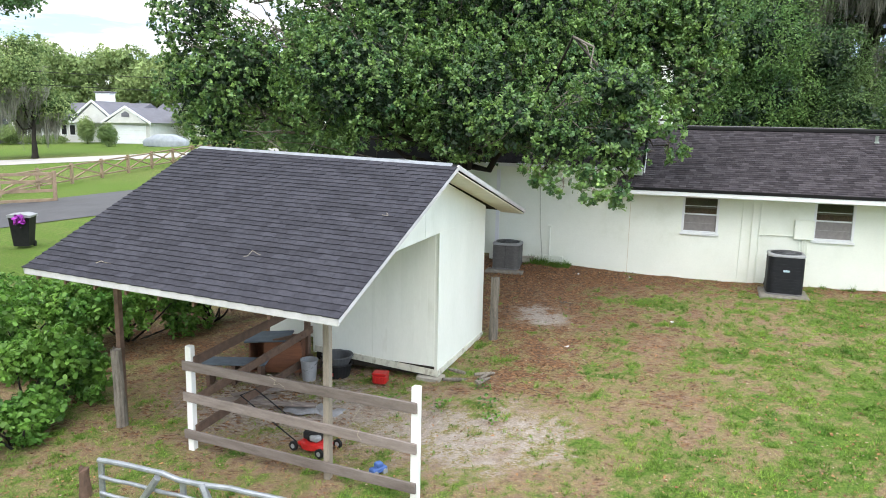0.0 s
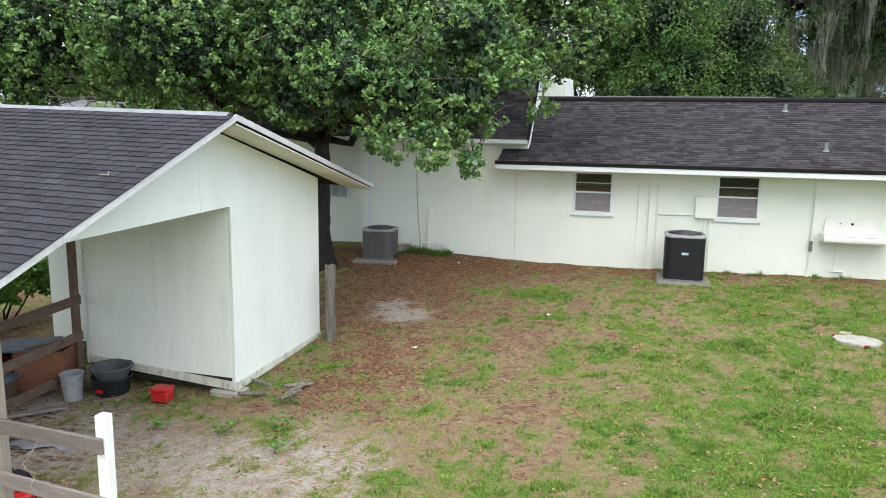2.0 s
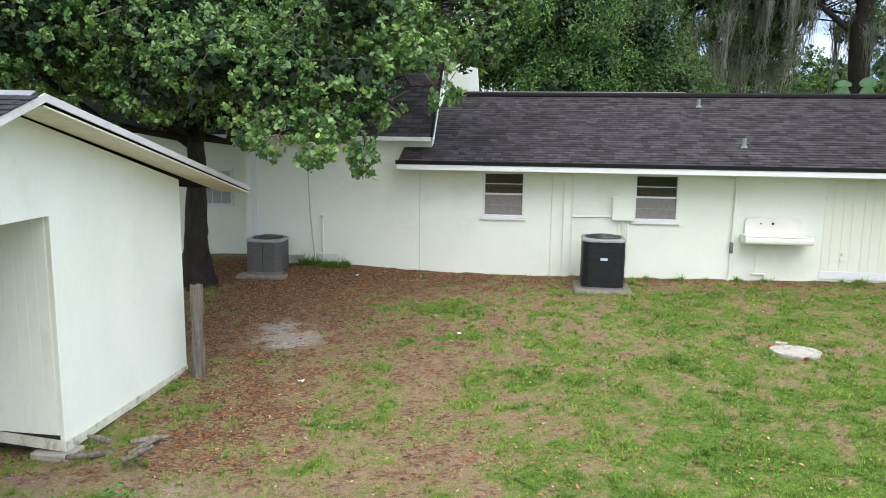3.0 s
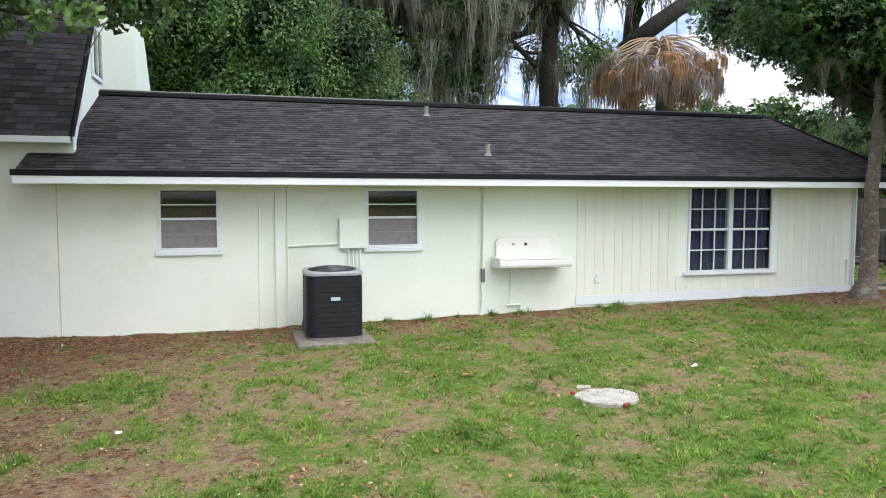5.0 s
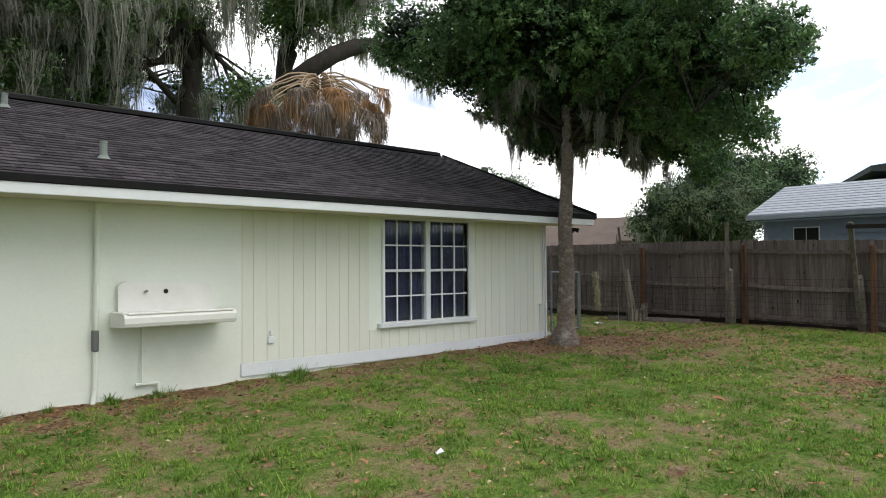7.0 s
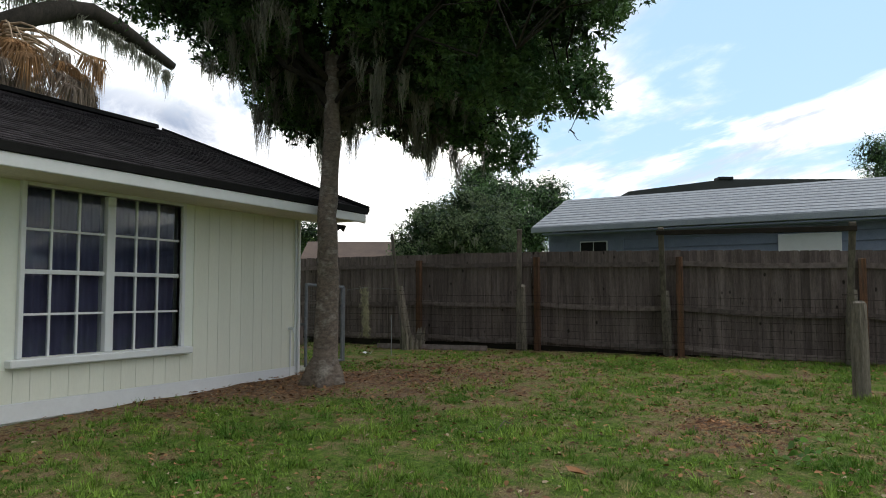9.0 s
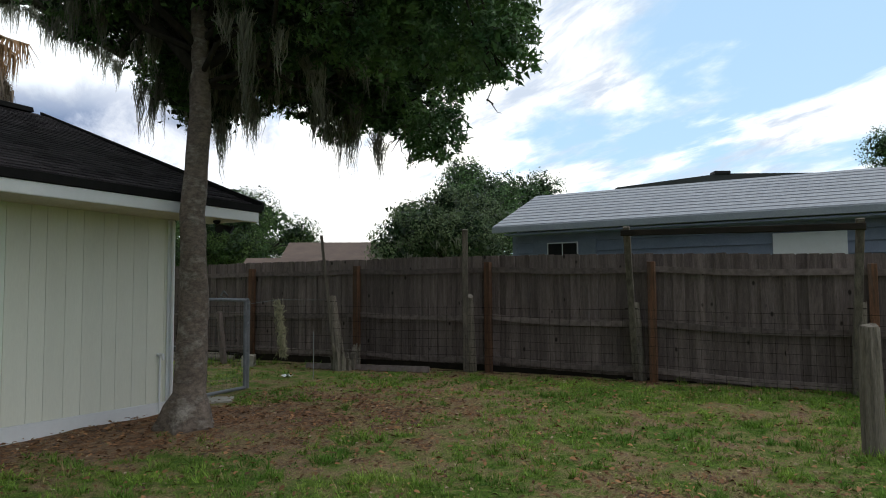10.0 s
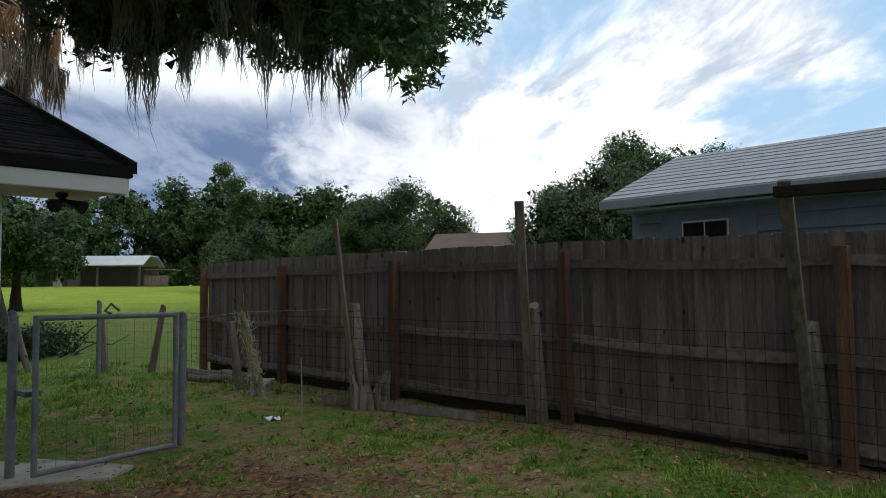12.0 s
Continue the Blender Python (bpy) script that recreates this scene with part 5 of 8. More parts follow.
netting = thing("wire_netting", "sagging rusty welded wire netting along leaning poles", "wire fence")
pts = [Vector((4.0, 5.0, 0.1)), Vector((3.98, 0.62, 0.1)), Vector((4.26, -1.74, 0.08)), Vector((4.25, -4.38, 0.05)), Vector((3.95, -7.1, 0.0)), Vector((3.7, -9.8, -0.05))]
for a, b in zip(pts, pts[1:]):
    for k in range(9):
        h = 0.05 + 1.0 * k / 8
        c = a.lerp(b, 0.5) + Vector((0.02, 0, h - 0.015))
        part("line_wire", Form().tube([a + Vector((0, 0, h)), c, b + Vector((0, 0, h))], [0.0026] * 3, 3, False), RUST_WIRE, netting)
    stays = Form()
    n = int((b - a).length / 0.15)
    for k in range(n):
        p = a.lerp(b, k / n)
        stays.tube([p + Vector((0, 0, 0.03)), p + Vector((0.012, 0.01, 1.06))], [0.0026] * 2, 3, False)
    tagged(part("stay_wire", stays, RUST_WIRE, netting), kind="stuff")

marker = thing("marker_tag", "small bright red plastic tag tied to the wire netting", "tag", (3.985, 4.98, 1.02))
part("strip", Form().prism([(-0.035, -0.08), (0.03, -0.075), (0.035, 0.05), (-0.03, 0.055)], "x", -0.008, 0.004), RED_PLASTIC, marker)
part("wire_tie", Form().tube([(-0.004, 0, 0.04), (0.006, 0.01, 0.075), (0.016, 0, 0.04)], [0.003] * 3, 4), RUST_WIRE, marker)
stump = thing("stump", "splintered grey stump at the foot of a fence post", "stump", (4.05, 0.42, 0.08))
rg = np.random.default_rng(5)
for k in range(14):
    g = k * 0.449
    r = 0.16 + 0.05 * rg.random()
    h = 0.18 + 0.28 * rg.random()
    part("splinter", Form().tube([(r * math.cos(g), r * math.sin(g), -0.1), (r * 1.05 * math.cos(g), r * 1.05 * math.sin(g), h * 0.6), (r * 1.3 * math.cos(g), r * 1.3 * math.sin(g), h)], [0.06, 0.045, 0.012], 6), POST_WOOD, stump)


# ---- wire gate by the house corner ----
def small_gate():
    g = thing("wire_gate", "galvanised tube gate with wire mesh, half open", "gate")
    a, b = Vector((0.30, 0.06, 0.09)), Vector((1.58, 0.33, 0.07))
    for p, q in ((a, b), (a + Vector((0, 0, 1.20)), b + Vector((0, 0, 1.20)))):
        part("bar", Form().tube([p, q], [0.023, 0.023], 10), GATE_STEEL, g)
    for p in (a, b):
        part("upright", Form().tube([p - Vector((0, 0, 0.02)), p + Vector((0, 0, 1.22))], [0.023, 0.023], 10), GATE_STEEL, g)
    net2 = Form()
    for k in range(1, 15):
        p, q = a.lerp(b, k / 15), a.lerp(b, (k + 0.4) / 15.5)
        net2.tube([p, p + Vector((0, 0, 1.20))], [0.0012, 0.0012], 3, False)
    for k in range(1, 15):
        net2.tube([a + Vector((0, 0, 1.20 * k / 15)), b + Vector((0, 0, 1.20 * k / 15))], [0.0012, 0.0012], 3, False)
    part("mesh", net2, DARK_STEEL, g, "fine wire mesh")
    part("latch", Form().box(0.24, 0.36, 0.10, 0.32, 0.68, 0.72, 0.004), DARK_STEEL, g)
    part("hook", Form().tube([a + Vector((0.55, -0.05, 1.22)), a + Vector((0.50, -0.05, 1.24)), a + Vector((0.55, -0.05, 1.30)), a + Vector((0.62, -0.05, 1.24))], [0.012] * 4, 6), DARK_STEEL, g)
    return g


small_gate()
for nm, px, py, h in (("gate_post", 0.22, 0.36, 1.30), ("gate_post", 1.67, 0.38, 1.22), ("gate_post", 3.2, 6.1, 1.25)):
    gp = thing(nm, "grey galvanised steel gate post", "post", (px, py, ground_z(px, py)), group="steel gate posts")
    part("pipe", Form().tube([(0, 0, -0.2), (0.01, 0, h)], [0.036, 0.036], 12), GATE_STEEL, gp)
    part("cap", Form().lathe([(0.034, h), (0.03, h + 0.03), (0.01, h + 0.045)], 12), DARK_STEEL, gp)
slab = Form().prism([(-0.1, 0.2), (0.75, -0.25), (1.05, 0.0), (0.6, 0.9), (0.0, 1.2)], "z", 0.0, 0.035)
solid("concrete_slab", slab, CONCRETE, "broken grey concrete slab by the house corner", "slab")

# leaning posts of the old field fence behind
rg = np.random.default_rng(17)
for k, (px, py, lx) in enumerate(((1.2, 8.6, -0.1), (2.3, 8.4, -0.3), (2.9, 8.2, -0.35), (3.7, 7.0, -0.1), (4.0, 3.1, -0.18), (4.2, 6.4, 0.25), (0.4, 9.5, 0.1))):
    round_post((px, py, ground_z(px, py)), 1.15 + 0.1 * rg.normal(), 0.06, (lx, 0.0), OLD_WOOD, "leaning grey post of an old field fence", 20 + k, "old field fence posts")
net = Form()
for k in range(7):
    net.tube([(-6.0, 9.9, 0.15 + 0.15 * k), (1.2, 8.6, 0.2 + 0.15 * k), (4.3, 6.2, 0.2 + 0.15 * k)], [0.0018] * 3, 3, False)
for k in range(50):
    u = k / 50
    p = Vector((-6.0, 9.9, 0)).lerp(Vector((4.3, 6.2, 0.0)), u)
    net.tube([p + Vector((0, 0, 0.1)), p + Vector((0.02, 0, 1.15))], [0.0018, 0.0018], 3, False)
solid("field_netting", net, DARK_STEEL, "old woven wire between leaning field posts", "wire fence")


# ---- septic lid, clutter ----
LID_CONCRETE = mat("pale_concrete", (0.50, 0.475, 0.435), (0.36, 0.335, 0.30), 6, 0.9, 0.5, 60, dirt=((0.20, 0.165, 0.11), 4, 0.50, 0.75))
BRICK_RED = mat("brick_red", (0.36, 0.06, 0.05), (0.26, 0.05, 0.04), 9, 0.9, 0.3)
STRAW_CORD = mat("straw_cord", (0.50, 0.44, 0.34), (0.38, 0.33, 0.25), 8, 0.9, 0.0)
DRY_LEAF = mat("dry_leaf", (0.40, 0.20, 0.09), (0.28, 0.13, 0.06), 12, 0.7, 0.1)
lid = thing("septic_lid", "round pale concrete lid set in grass", "lid", (-8.62, -5.12, ground_z(-8.62, -5.12)))
rg = np.random.default_rng(33)
rim = [0.36 * (1 + 0.03 * math.sin(3 * q) + 0.015 * math.sin(7 * q + 1)) for q in np.linspace(0, 2 * math.pi, 36, endpoint=False)]
ring = lambda k, z: [(r * k * math.cos(i * math.pi / 18) * 1.05, r * k * math.sin(i * math.pi / 18) * 0.92, z + rg.normal() * 0.004) for i, r in enumerate(rim)]
part("disc", Form().add(ring(1.0, -0.06) + ring(1.0, 0.022) + ring(0.96, 0.034) + ring(0.5, 0.037) + [(0, 0, 0.038)], [(36 * j + i, 36 * j + (i + 1) % 36, 36 * j + 36 + (i + 1) % 36, 36 * j + 36 + i) for j in range(3) for i in range(36)] + [(108 + i, 108 + (i + 1) % 36, 144) for i in range(36)]), LID_CONCRETE, lid, "chipped pale concrete disc")
part("broken_piece", Form().prism([(-0.20, 0.40), (-0.02, 0.38), (0.02, 0.48), (-0.14, 0.53)], "z", -0.02, 0.03), LID_CONCRETE, lid)
for k, (bx, by) in enumerate(((0.02, -0.37), (-0.34, 0.24))):
    chip = thing("brick_chip", "small red brick fragment beside the concrete lid", "brick fragment", (-8.60 + bx, -5.10 + by, ground_z(-8.6, -5.1)), 30 + 50 * k)
    part("chip", Form().box(-0.035, 0.035, -0.025, 0.025, -0.01, 0.035, 0.010), BRICK_RED, chip)
for k, (bx, by) in enumerate(((-7.0, -4.43), (-14.03, -4.66), (-16.8, -0.91), (-15.3, -0.7), (-16.0, -6.97))):
    scrap = thing("paper_scrap", "small crumpled white paper scrap in the grass", "scrap", (bx, by, ground_z(bx, by) + 0.015), 40 * k)
    part("sheet", Form().add([(0.032 * i + rg.normal() * 0.01, 0.028 * j + rg.normal() * 0.01, 0.02 + abs(rg.normal()) * 0.02) for j in range(3) for i in range(4)], [(j * 4 + i, j * 4 + i + 1, j * 4 + i + 5, j * 4 + i + 4) for j in range(2) for i in range(3)]), TRIM, scrap)
for k, (bx, by) in enumerate(((-9.93, -3.80), (-3.3, -5.2), (-12.6, -1.3))):
    leaf = thing("dry_leaf", "large curled brown dry leaf on the lawn", "leaf", (bx, by, ground_z(bx, by) + 0.02), 70 * k)
    part("blade", Form().add([(-0.09, 0, 0.02), (-0.03, 0.035, 0.035), (0.05, 0.04, 0.03), (0.10, 0.0, 0.05), (0.05, -0.04, 0.045), (-0.03, -0.035, 0.03), (0.0, 0.0, 0.012)], [(0, 1, 6), (1, 2, 6), (2, 3, 6), (3, 4, 6), (4, 5, 6), (5, 0, 6)]), DRY_LEAF, leaf)
TUB_GREY = mat("dark_grey_rubber", (0.095, 0.10, 0.105), (0.06, 0.063, 0.068), 6, 0.6, 0.1)
bucket = thing("bucket", "grey plastic bucket beside the shed", "bucket", (-20.60, -9.95, ground_z(-20.6, -9.95)))
part("pail", Form().lathe([(0.13, 0.0), (0.17, 0.40), (0.18, 0.40), (0.18, 0.42), (0.165, 0.42), (0.125, 0.02), (0.0, 0.02)], 20), GREY_PLASTIC, bucket)
part("handle", Form().tube([(-0.18, 0, 0.38), (-0.12, -0.1, 0.28), (0, -0.17, 0.22), (0.12, -0.1, 0.28), (0.18, 0, 0.38)], [0.006] * 5, 6), DARK_STEEL, bucket)
tub = thing("tub", "black rubber tub with bowl stacked on it by the shed", "tub", (-20.15, -9.62, ground_z(-20.15, -9.62)))
part("lower_tub", Form().lathe([(0.24, 0.0), (0.29, 0.26), (0.31, 0.27), (0.30, 0.29), (0.27, 0.28), (0.23, 0.03), (0, 0.03)], 24), BLACK_PLASTIC, tub)
part("upper_bowl", Form().lathe([(0.22, 0.24), (0.30, 0.42), (0.32, 0.43), (0.31, 0.45), (0.27, 0.43), (0.20, 0.27), (0, 0.27)], 24), TUB_GREY, tub, "dark grey bowl")
part("red_rim_label", Form().box(-0.06, 0.06, -0.292, -0.28, 0.08, 0.14, 0.004), RED_PLASTIC, tub)
rb = thing("red_box", "bright red plastic toolbox on bare soil", "box", (-19.15, -9.75, ground_z(-19.15, -9.75)), 8)
part("case", Form().box(-0.14, 0.14, -0.12, 0.12, 0.0, 0.17, 0.03), RED_PLASTIC, rb)
part("lid", Form().box(-0.145, 0.145, -0.125, 0.125, 0.172, 0.215, 0.015), RED_PLASTIC, rb)
for k in (-0.07, 0.0, 0.07):
    part("rib", Form().box(k - 0.012, k + 0.012, -0.132, -0.121, 0.02, 0.16, 0.003), RED_PLASTIC, rb)
chest = thing("wooden_chest", "red-brown wooden chest with slate-blue lid under the porch", "chest", (-21.45, -9.75, ground_z(-21.45, -9.75)), 20)
CHEST_WOOD = mat("red_brown_wood", (0.24, 0.10, 0.052), (0.15, 0.064, 0.036), 4, 0.8, 0.3, 40, stretch=(0.5, 3, 3))
SLATE_LID = mat("slate_lid", (0.12, 0.15, 0.18), (0.08, 0.10, 0.125), 5, 0.7, 0.2)
part("front_board", Form().box(-0.2, 0.55, -0.32, -0.29, 0.10, 0.72, 0.006), CHEST_WOOD, chest)
part("back_board", Form().box(-0.5, 0.55, 0.29, 0.32, 0.10, 0.72, 0.006), CHEST_WOOD, chest)
for xx in (-0.5, 0.52):
    part("end_board", Form().box(xx, xx + 0.03, -0.288, 0.288, 0.10, 0.72, 0.006), CHEST_WOOD, chest)
part("bottom_board", Form().box(-0.47, 0.518, -0.288, 0.288, 0.10, 0.13), CHEST_WOOD, chest)
part("lid", Form().box(-0.56, 0.30, -0.36, 0.36, 0.0, 0.035, 0.008, pose(-0.02, 0.0, 0.735, 0, -3, 0)), SLATE_LID, chest, "slate-blue tilted lid")
part("brace", Form().box(0.0, 0.62, -0.05, 0.0, 0.0, 0.07, 0.006, pose(0.0, -0.30, 0.72, 0, -14, 0)), BROWN_WOOD, chest)
for xx in (-0.45, 0.45):
    for yy in (-0.25, 0.25):
        part("leg", Form().box(xx - 0.04, xx + 0.04, yy - 0.03, yy + 0.03, -0.03, 0.10), BROWN_WOOD, chest)
bench = thing("low_bench", "low brown bench with slate-grey top under the porch", "bench", (-21.95, -10.45, ground_z(-21.95, -10.45)), 20)
part("top", Form().box(-0.62, 0.62, -0.22, 0.22, 0.42, 0.46, 0.008), SLATE_LID, bench)
for xx in (-0.5, 0.0, 0.5):
    part("leg", Form().box(xx - 0.035, xx + 0.035, -0.18, 0.18, -0.03, 0.42, 0.005), BROWN_WOOD, bench)
part("stretcher", Form().box(-0.5, 0.5, -0.02, 0.02, 0.14, 0.21, 0.004), BROWN_WOOD, bench)
rg = np.random.default_rng(91)
tarp = thing("grey_tarp", "crumpled grey tarpaulin lying on bare soil", "tarpaulin", (-19.75, -11.25, ground_z(-19.75, -11.25)), 10)
tv = [(1.1 * (i / 14 - 0.5) + rg.normal() * 0.02, 0.42 * (j / 6 - 0.5) + rg.normal() * 0.02 + 0.05 * math.sin(i), 0.02 + 0.075 * abs(noise.noise(Vector((i * 0.55, j * 0.8, 2.0)))) * 2 * (0 < i < 14 and 0 < j < 6)) for j in range(7) for i in range(15)]
part("sheet", Form().add(tv, [(j * 15 + i, j * 15 + i + 1, j * 15 + i + 16, j * 15 + i + 15) for j in range(6) for i in range(14)]), mat("grey_tarpaulin", (0.34, 0.34, 0.35), (0.20, 0.20, 0.21), 6, 0.6, 0.3, 30), tarp, smooth=True)


sticks = np.random.default_rng(97)
for (ax, ay), (bx, by), r in (((-16.85, -3.48), (-16.5, -3.58), 0.014), ((-11.75, -5.33), (-11.2, -5.60), 0.006), ((-13.3, -8.4), (-13.0, -8.15), 0.007), ((-2.4, -4.0), (-2.0, -4.2), 0.008)):
    st = thing("stick", "thin fallen dead stick on the lawn", "stick")
    a, b = Vector((ax, ay, ground_z(ax, ay) + 0.02)), Vector((bx, by, ground_z(bx, by) + 0.025))
    part("twig", Form().tube(bent(sticks, a, b, 6, 0.3), [r, r, r * 0.9, r * 0.8, r * 0.7, r * 0.4], 6), POST_WOOD, st)
kerb = thing("concrete_block", "grey concrete block against the house wall", "block", (-18.55, -0.17, ground_z(-18.55, -0.17)), 4)
part("shell", Form().box(-0.2, 0.2, -0.1, 0.1, -0.05, 0.17, 0.012), CONCRETE, kerb)
line = thing("refrigerant_line", "black insulated hose from the air conditioner to the wall", "hose")
part("hose", Form().tube([(-11.60, -0.60, -0.10), (-11.72, -0.48, -0.16), (-11.74, -0.25, -0.17), (-11.70, -0.03, -0.05)], [0.028, 0.03, 0.03, 0.026], 10), BLACK_PLASTIC, line, smooth=True)
debris = np.random.default_rng(98)
for k, (lx, ly) in enumerate(((-3.9, -4.2), (-1.5, -3.8), (0.05, -2.5))):
    zz = S_EAVE[1] + (ly - S_EAVE[0] - (S_X1 - lx) * S_SKEW) * 0.395 + (S_X1 - lx) * S_LIFT * 0.3
    tw = thing("roof_twig", "pale dead twig lying on the shed roof", "twig", (-18.14 + lx, -9.35 + ly, zz + 0.03), 37 * k)
    part("twig", Form().tube(bent(debris, (-0.13, 0, 0.0), (0.13, 0.02, 0.012), 5, 0.5), [0.004, 0.004, 0.004, 0.003, 0.002], 5), STRAW_CORD, tw)


def mower():
    m = thing("lawn_mower", "red and black push mower standing in the paddock", "lawn mower", (-19.02, -12.50, ground_z(-19.02, -12.50)), -12)
    part("deck", Form().lathe([(0.24, 0.07), (0.27, 0.08), (0.26, 0.17), (0.20, 0.20), (0.0, 0.21)], 20).box(-0.28, 0.30, -0.2, 0.2, 0.08, 0.17, 0.03), RED_PLASTIC, m, "red mower deck")
    part("engine", Form().lathe([(0.15, 0.19), (0.16, 0.28), (0.13, 0.34), (0.0, 0.35)], 18).box(-0.20, -0.02, -0.13, 0.13, 0.2, 0.36, 0.03), BLACK_PLASTIC, m, "black engine cover")
    part("fuel_tank", Form().box(0.0, 0.2, -0.18, -0.02, 0.22, 0.33, 0.03), GREY_PLASTIC, m)
    for sx in (-0.3, 0.33):
        for sy in (-0.26, 0.26):
            w = part("wheel", Form().tube([(sx, sy - 0.025, 0.09), (sx, sy + 0.025, 0.09)], [0.09, 0.09], 18), BLACK_PLASTIC, m)
            part("hub", Form().tube([(sx, sy - 0.032, 0.09), (sx, sy + 0.032, 0.09)], [0.045, 0.045], 12), GREY_PLASTIC, w)
    part("handle", Form().tube([(-0.28, -0.2, 0.15), (-0.95, -0.2, 0.42), (-1.75, -0.2, 0.74), (-1.75, 0.2, 0.74), (-0.95, 0.2, 0.42), (-0.28, 0.2, 0.15)], [0.013] * 6, 8), BLACK_METAL, m, "black tube handle")
    m.scale = (0.84, 0.84, 0.84)
    part("cross_tube", Form().tube([(-0.95, -0.2, 0.42), (-0.95, 0.2, 0.42)], [0.012, 0.012], 8), BLACK_METAL, m)


mower()
toy = thing("toy_tractor", "small blue plastic toy on the soil", "toy", (-17.72, -12.95, ground_z(-17.72, -12.95)), 60)
part("body", Form().box(-0.13, 0.13, -0.06, 0.06, 0.03, 0.11, 0.015), BLUE_PLASTIC, toy)
part("cab", Form().box(-0.05, 0.06, -0.05, 0.05, 0.111, 0.18, 0.012), BLUE_PLASTIC, toy)
for sx in (-0.08, 0.08):
    for sy in (-0.065, 0.065):
        part("wheel", Form().tube([(sx, sy - 0.012, 0.04), (sx, sy + 0.012, 0.04)], [0.04, 0.04], 12), GREY_PLASTIC, toy)
planks = thing("loose_planks", "loose weathered planks lying under the porch", "planks")
for k, (px, py, tz, ln) in enumerate(((-21.3, -11.2, 35, 1.8), (-20.9, -10.8, 50, 1.5), (-20.3, -11.4, 20, 1.2))):
    part("plank", Form().box(-ln / 2, ln / 2, -0.07, 0.07, 0.01, 0.05, 0.005, pose(px, py, ground_z(px, py) + 0.02 + 0.05 * k, 0, 2, tz)), RAIL_WOOD, planks)
logs = thing("branch_pile", "short rotten branches by the shed corner", "branches", (-17.45, -9.3, ground_z(-17.45, -9.3)))
rg = np.random.default_rng(8)
for k in range(5):
    g, ln = rg.random() * 3.1, 0.25 + 0.25 * rg.random()
    c = Vector((rg.normal() * 0.2, rg.normal() * 0.2, 0.04 + 0.03 * k))
    e = Vector((math.cos(g), math.sin(g), 0.1 * rg.normal())) * ln
    part("branch", Form().tube([c - e * 0.7, c, c + e * 0.7], [0.03, 0.04, 0.02], 8), POST_WOOD, logs)


# ---- the blue building over the fence ----
def blue_building():
    b = thing("blue_building", "slate-blue clapboard building with pale grey metal roof", "building", (7.7, -1.15, 0.0), -3.0)
    L, D = 15.0, 3.5
    part("wall", Form().box(0, 0.15, -L, 0, -0.3, 2.58), BLUE_SIDING, b)
    part("end_wall", Form().prism([(0.15, -0.3), (D, -0.3), (D, 2.58), (D / 2, 3.42), (0.15, 2.62)], "y", -0.15, 0.0), BLUE_SIDING, b)
    part("far_wall", Form().box(D - 0.15, D, -L, -0.151, -0.3, 2.58), BLUE_SIDING, b)
    board = Form().prism([(0, 0), (-0.018, 0.010), (-0.052, 0.0), (-0.008, 0.198), (0, 0.198)], "y", -L, -0.05).mesh("clapboard")
    for k in range(7):
        ob = part("clapboard", board, BLUE_SIDING, b)
        ob.location = (-0.001, 0, 1.15 + 0.2 * k)
    part("corner_board", Form().box(-0.03, 0.0, -0.10, 0.02, 0, 2.56, 0.004), BLUE_SIDING, b)
    part("roof", Form().prism([(-0.45, 2.68), (D / 2, 3.56), (D + 0.45, 2.68), (D + 0.45, 2.60), (D / 2, 3.48), (-0.45, 2.60)], "y", -L - 0.3, 0.25), SLATE_METAL, b, "pale grey ribbed metal roof")
    s = (3.56 - 2.68) / (D / 2 + 0.45)
    rib = Form()
    for k in range(11):
        y0 = -0.44 + k * 0.2
        z0 = 2.68 + s * (y0 + 0.45)
        part("roof_rib", Form().prism([(y0, z0 + 0.002), (y0 + 0.19, z0 + 0.19 * s + 0.002), (y0 + 0.19, z0 + 0.19 * s + 0.004), (y0, z0 + 0.013)], "y", -L - 0.3, 0.25), SLATE_METAL, b)
    part("eave_trim", Form().box(-0.50, -0.452, -L - 0.3, 0.25, 2.55, 2.67, 0.005), mat("grey_blue_trim", (0.30, 0.34, 0.38), (0.25, 0.29, 0.33), 3, 0.5, 0.05), b)
    part("eave_shade_board", Form().box(-0.45, -0.002, -L, 0.0, 2.50, 2.53), BLUE_SIDING, b)
    part("window_panel", Form().box(-0.065, -0.02, -1.75, -0.45, 1.80, 2.40, 0.004), BLUE_SIDING, b, "slate-blue window surround")
    w = part("window", Form().box(-0.08, -0.066, -1.40, -0.76, 1.86, 2.34, 0.003), TRIM, b, "white sliding window")
    for k in (0, 1):
        part("pane", Form().box(-0.086, -0.081, -1.375 + k * 0.305, -1.09 + k * 0.305, 1.885, 2.315), BLACK_PLASTIC, w, "dark window pane")
    part("panel", Form().box(-0.08, -0.02, -5.95, -4.85, 1.5, 2.32, 0.005), TRIM, b, "plain white panel")
    return b


blue_building()
hall = thing("large_roof", "dark low-pitched roof of a bigger building behind", "building", (22.0, -2.0, 0), 27.4)
part("roof", Form().prism([(2.4, 5.33), (-1.5, 5.82), (-22, 5.82), (-22, 4.7), (2.4, 5.1)], "x", 0, 12), mat("dark_roof", (0.05, 0.055, 0.06), (0.035, 0.04, 0.045), 1, 0.8, 0.2), hall)
part("ridge_cap", Form().box(-0.05, 0.5, -1.85, -1.25, 5.79, 5.92, 0.02), BLACK_METAL, hall)
part("wall", Form().box(0.2, 11.8, -21.8, 2.2, -0.5, 4.8), BLUE_SIDING, hall)

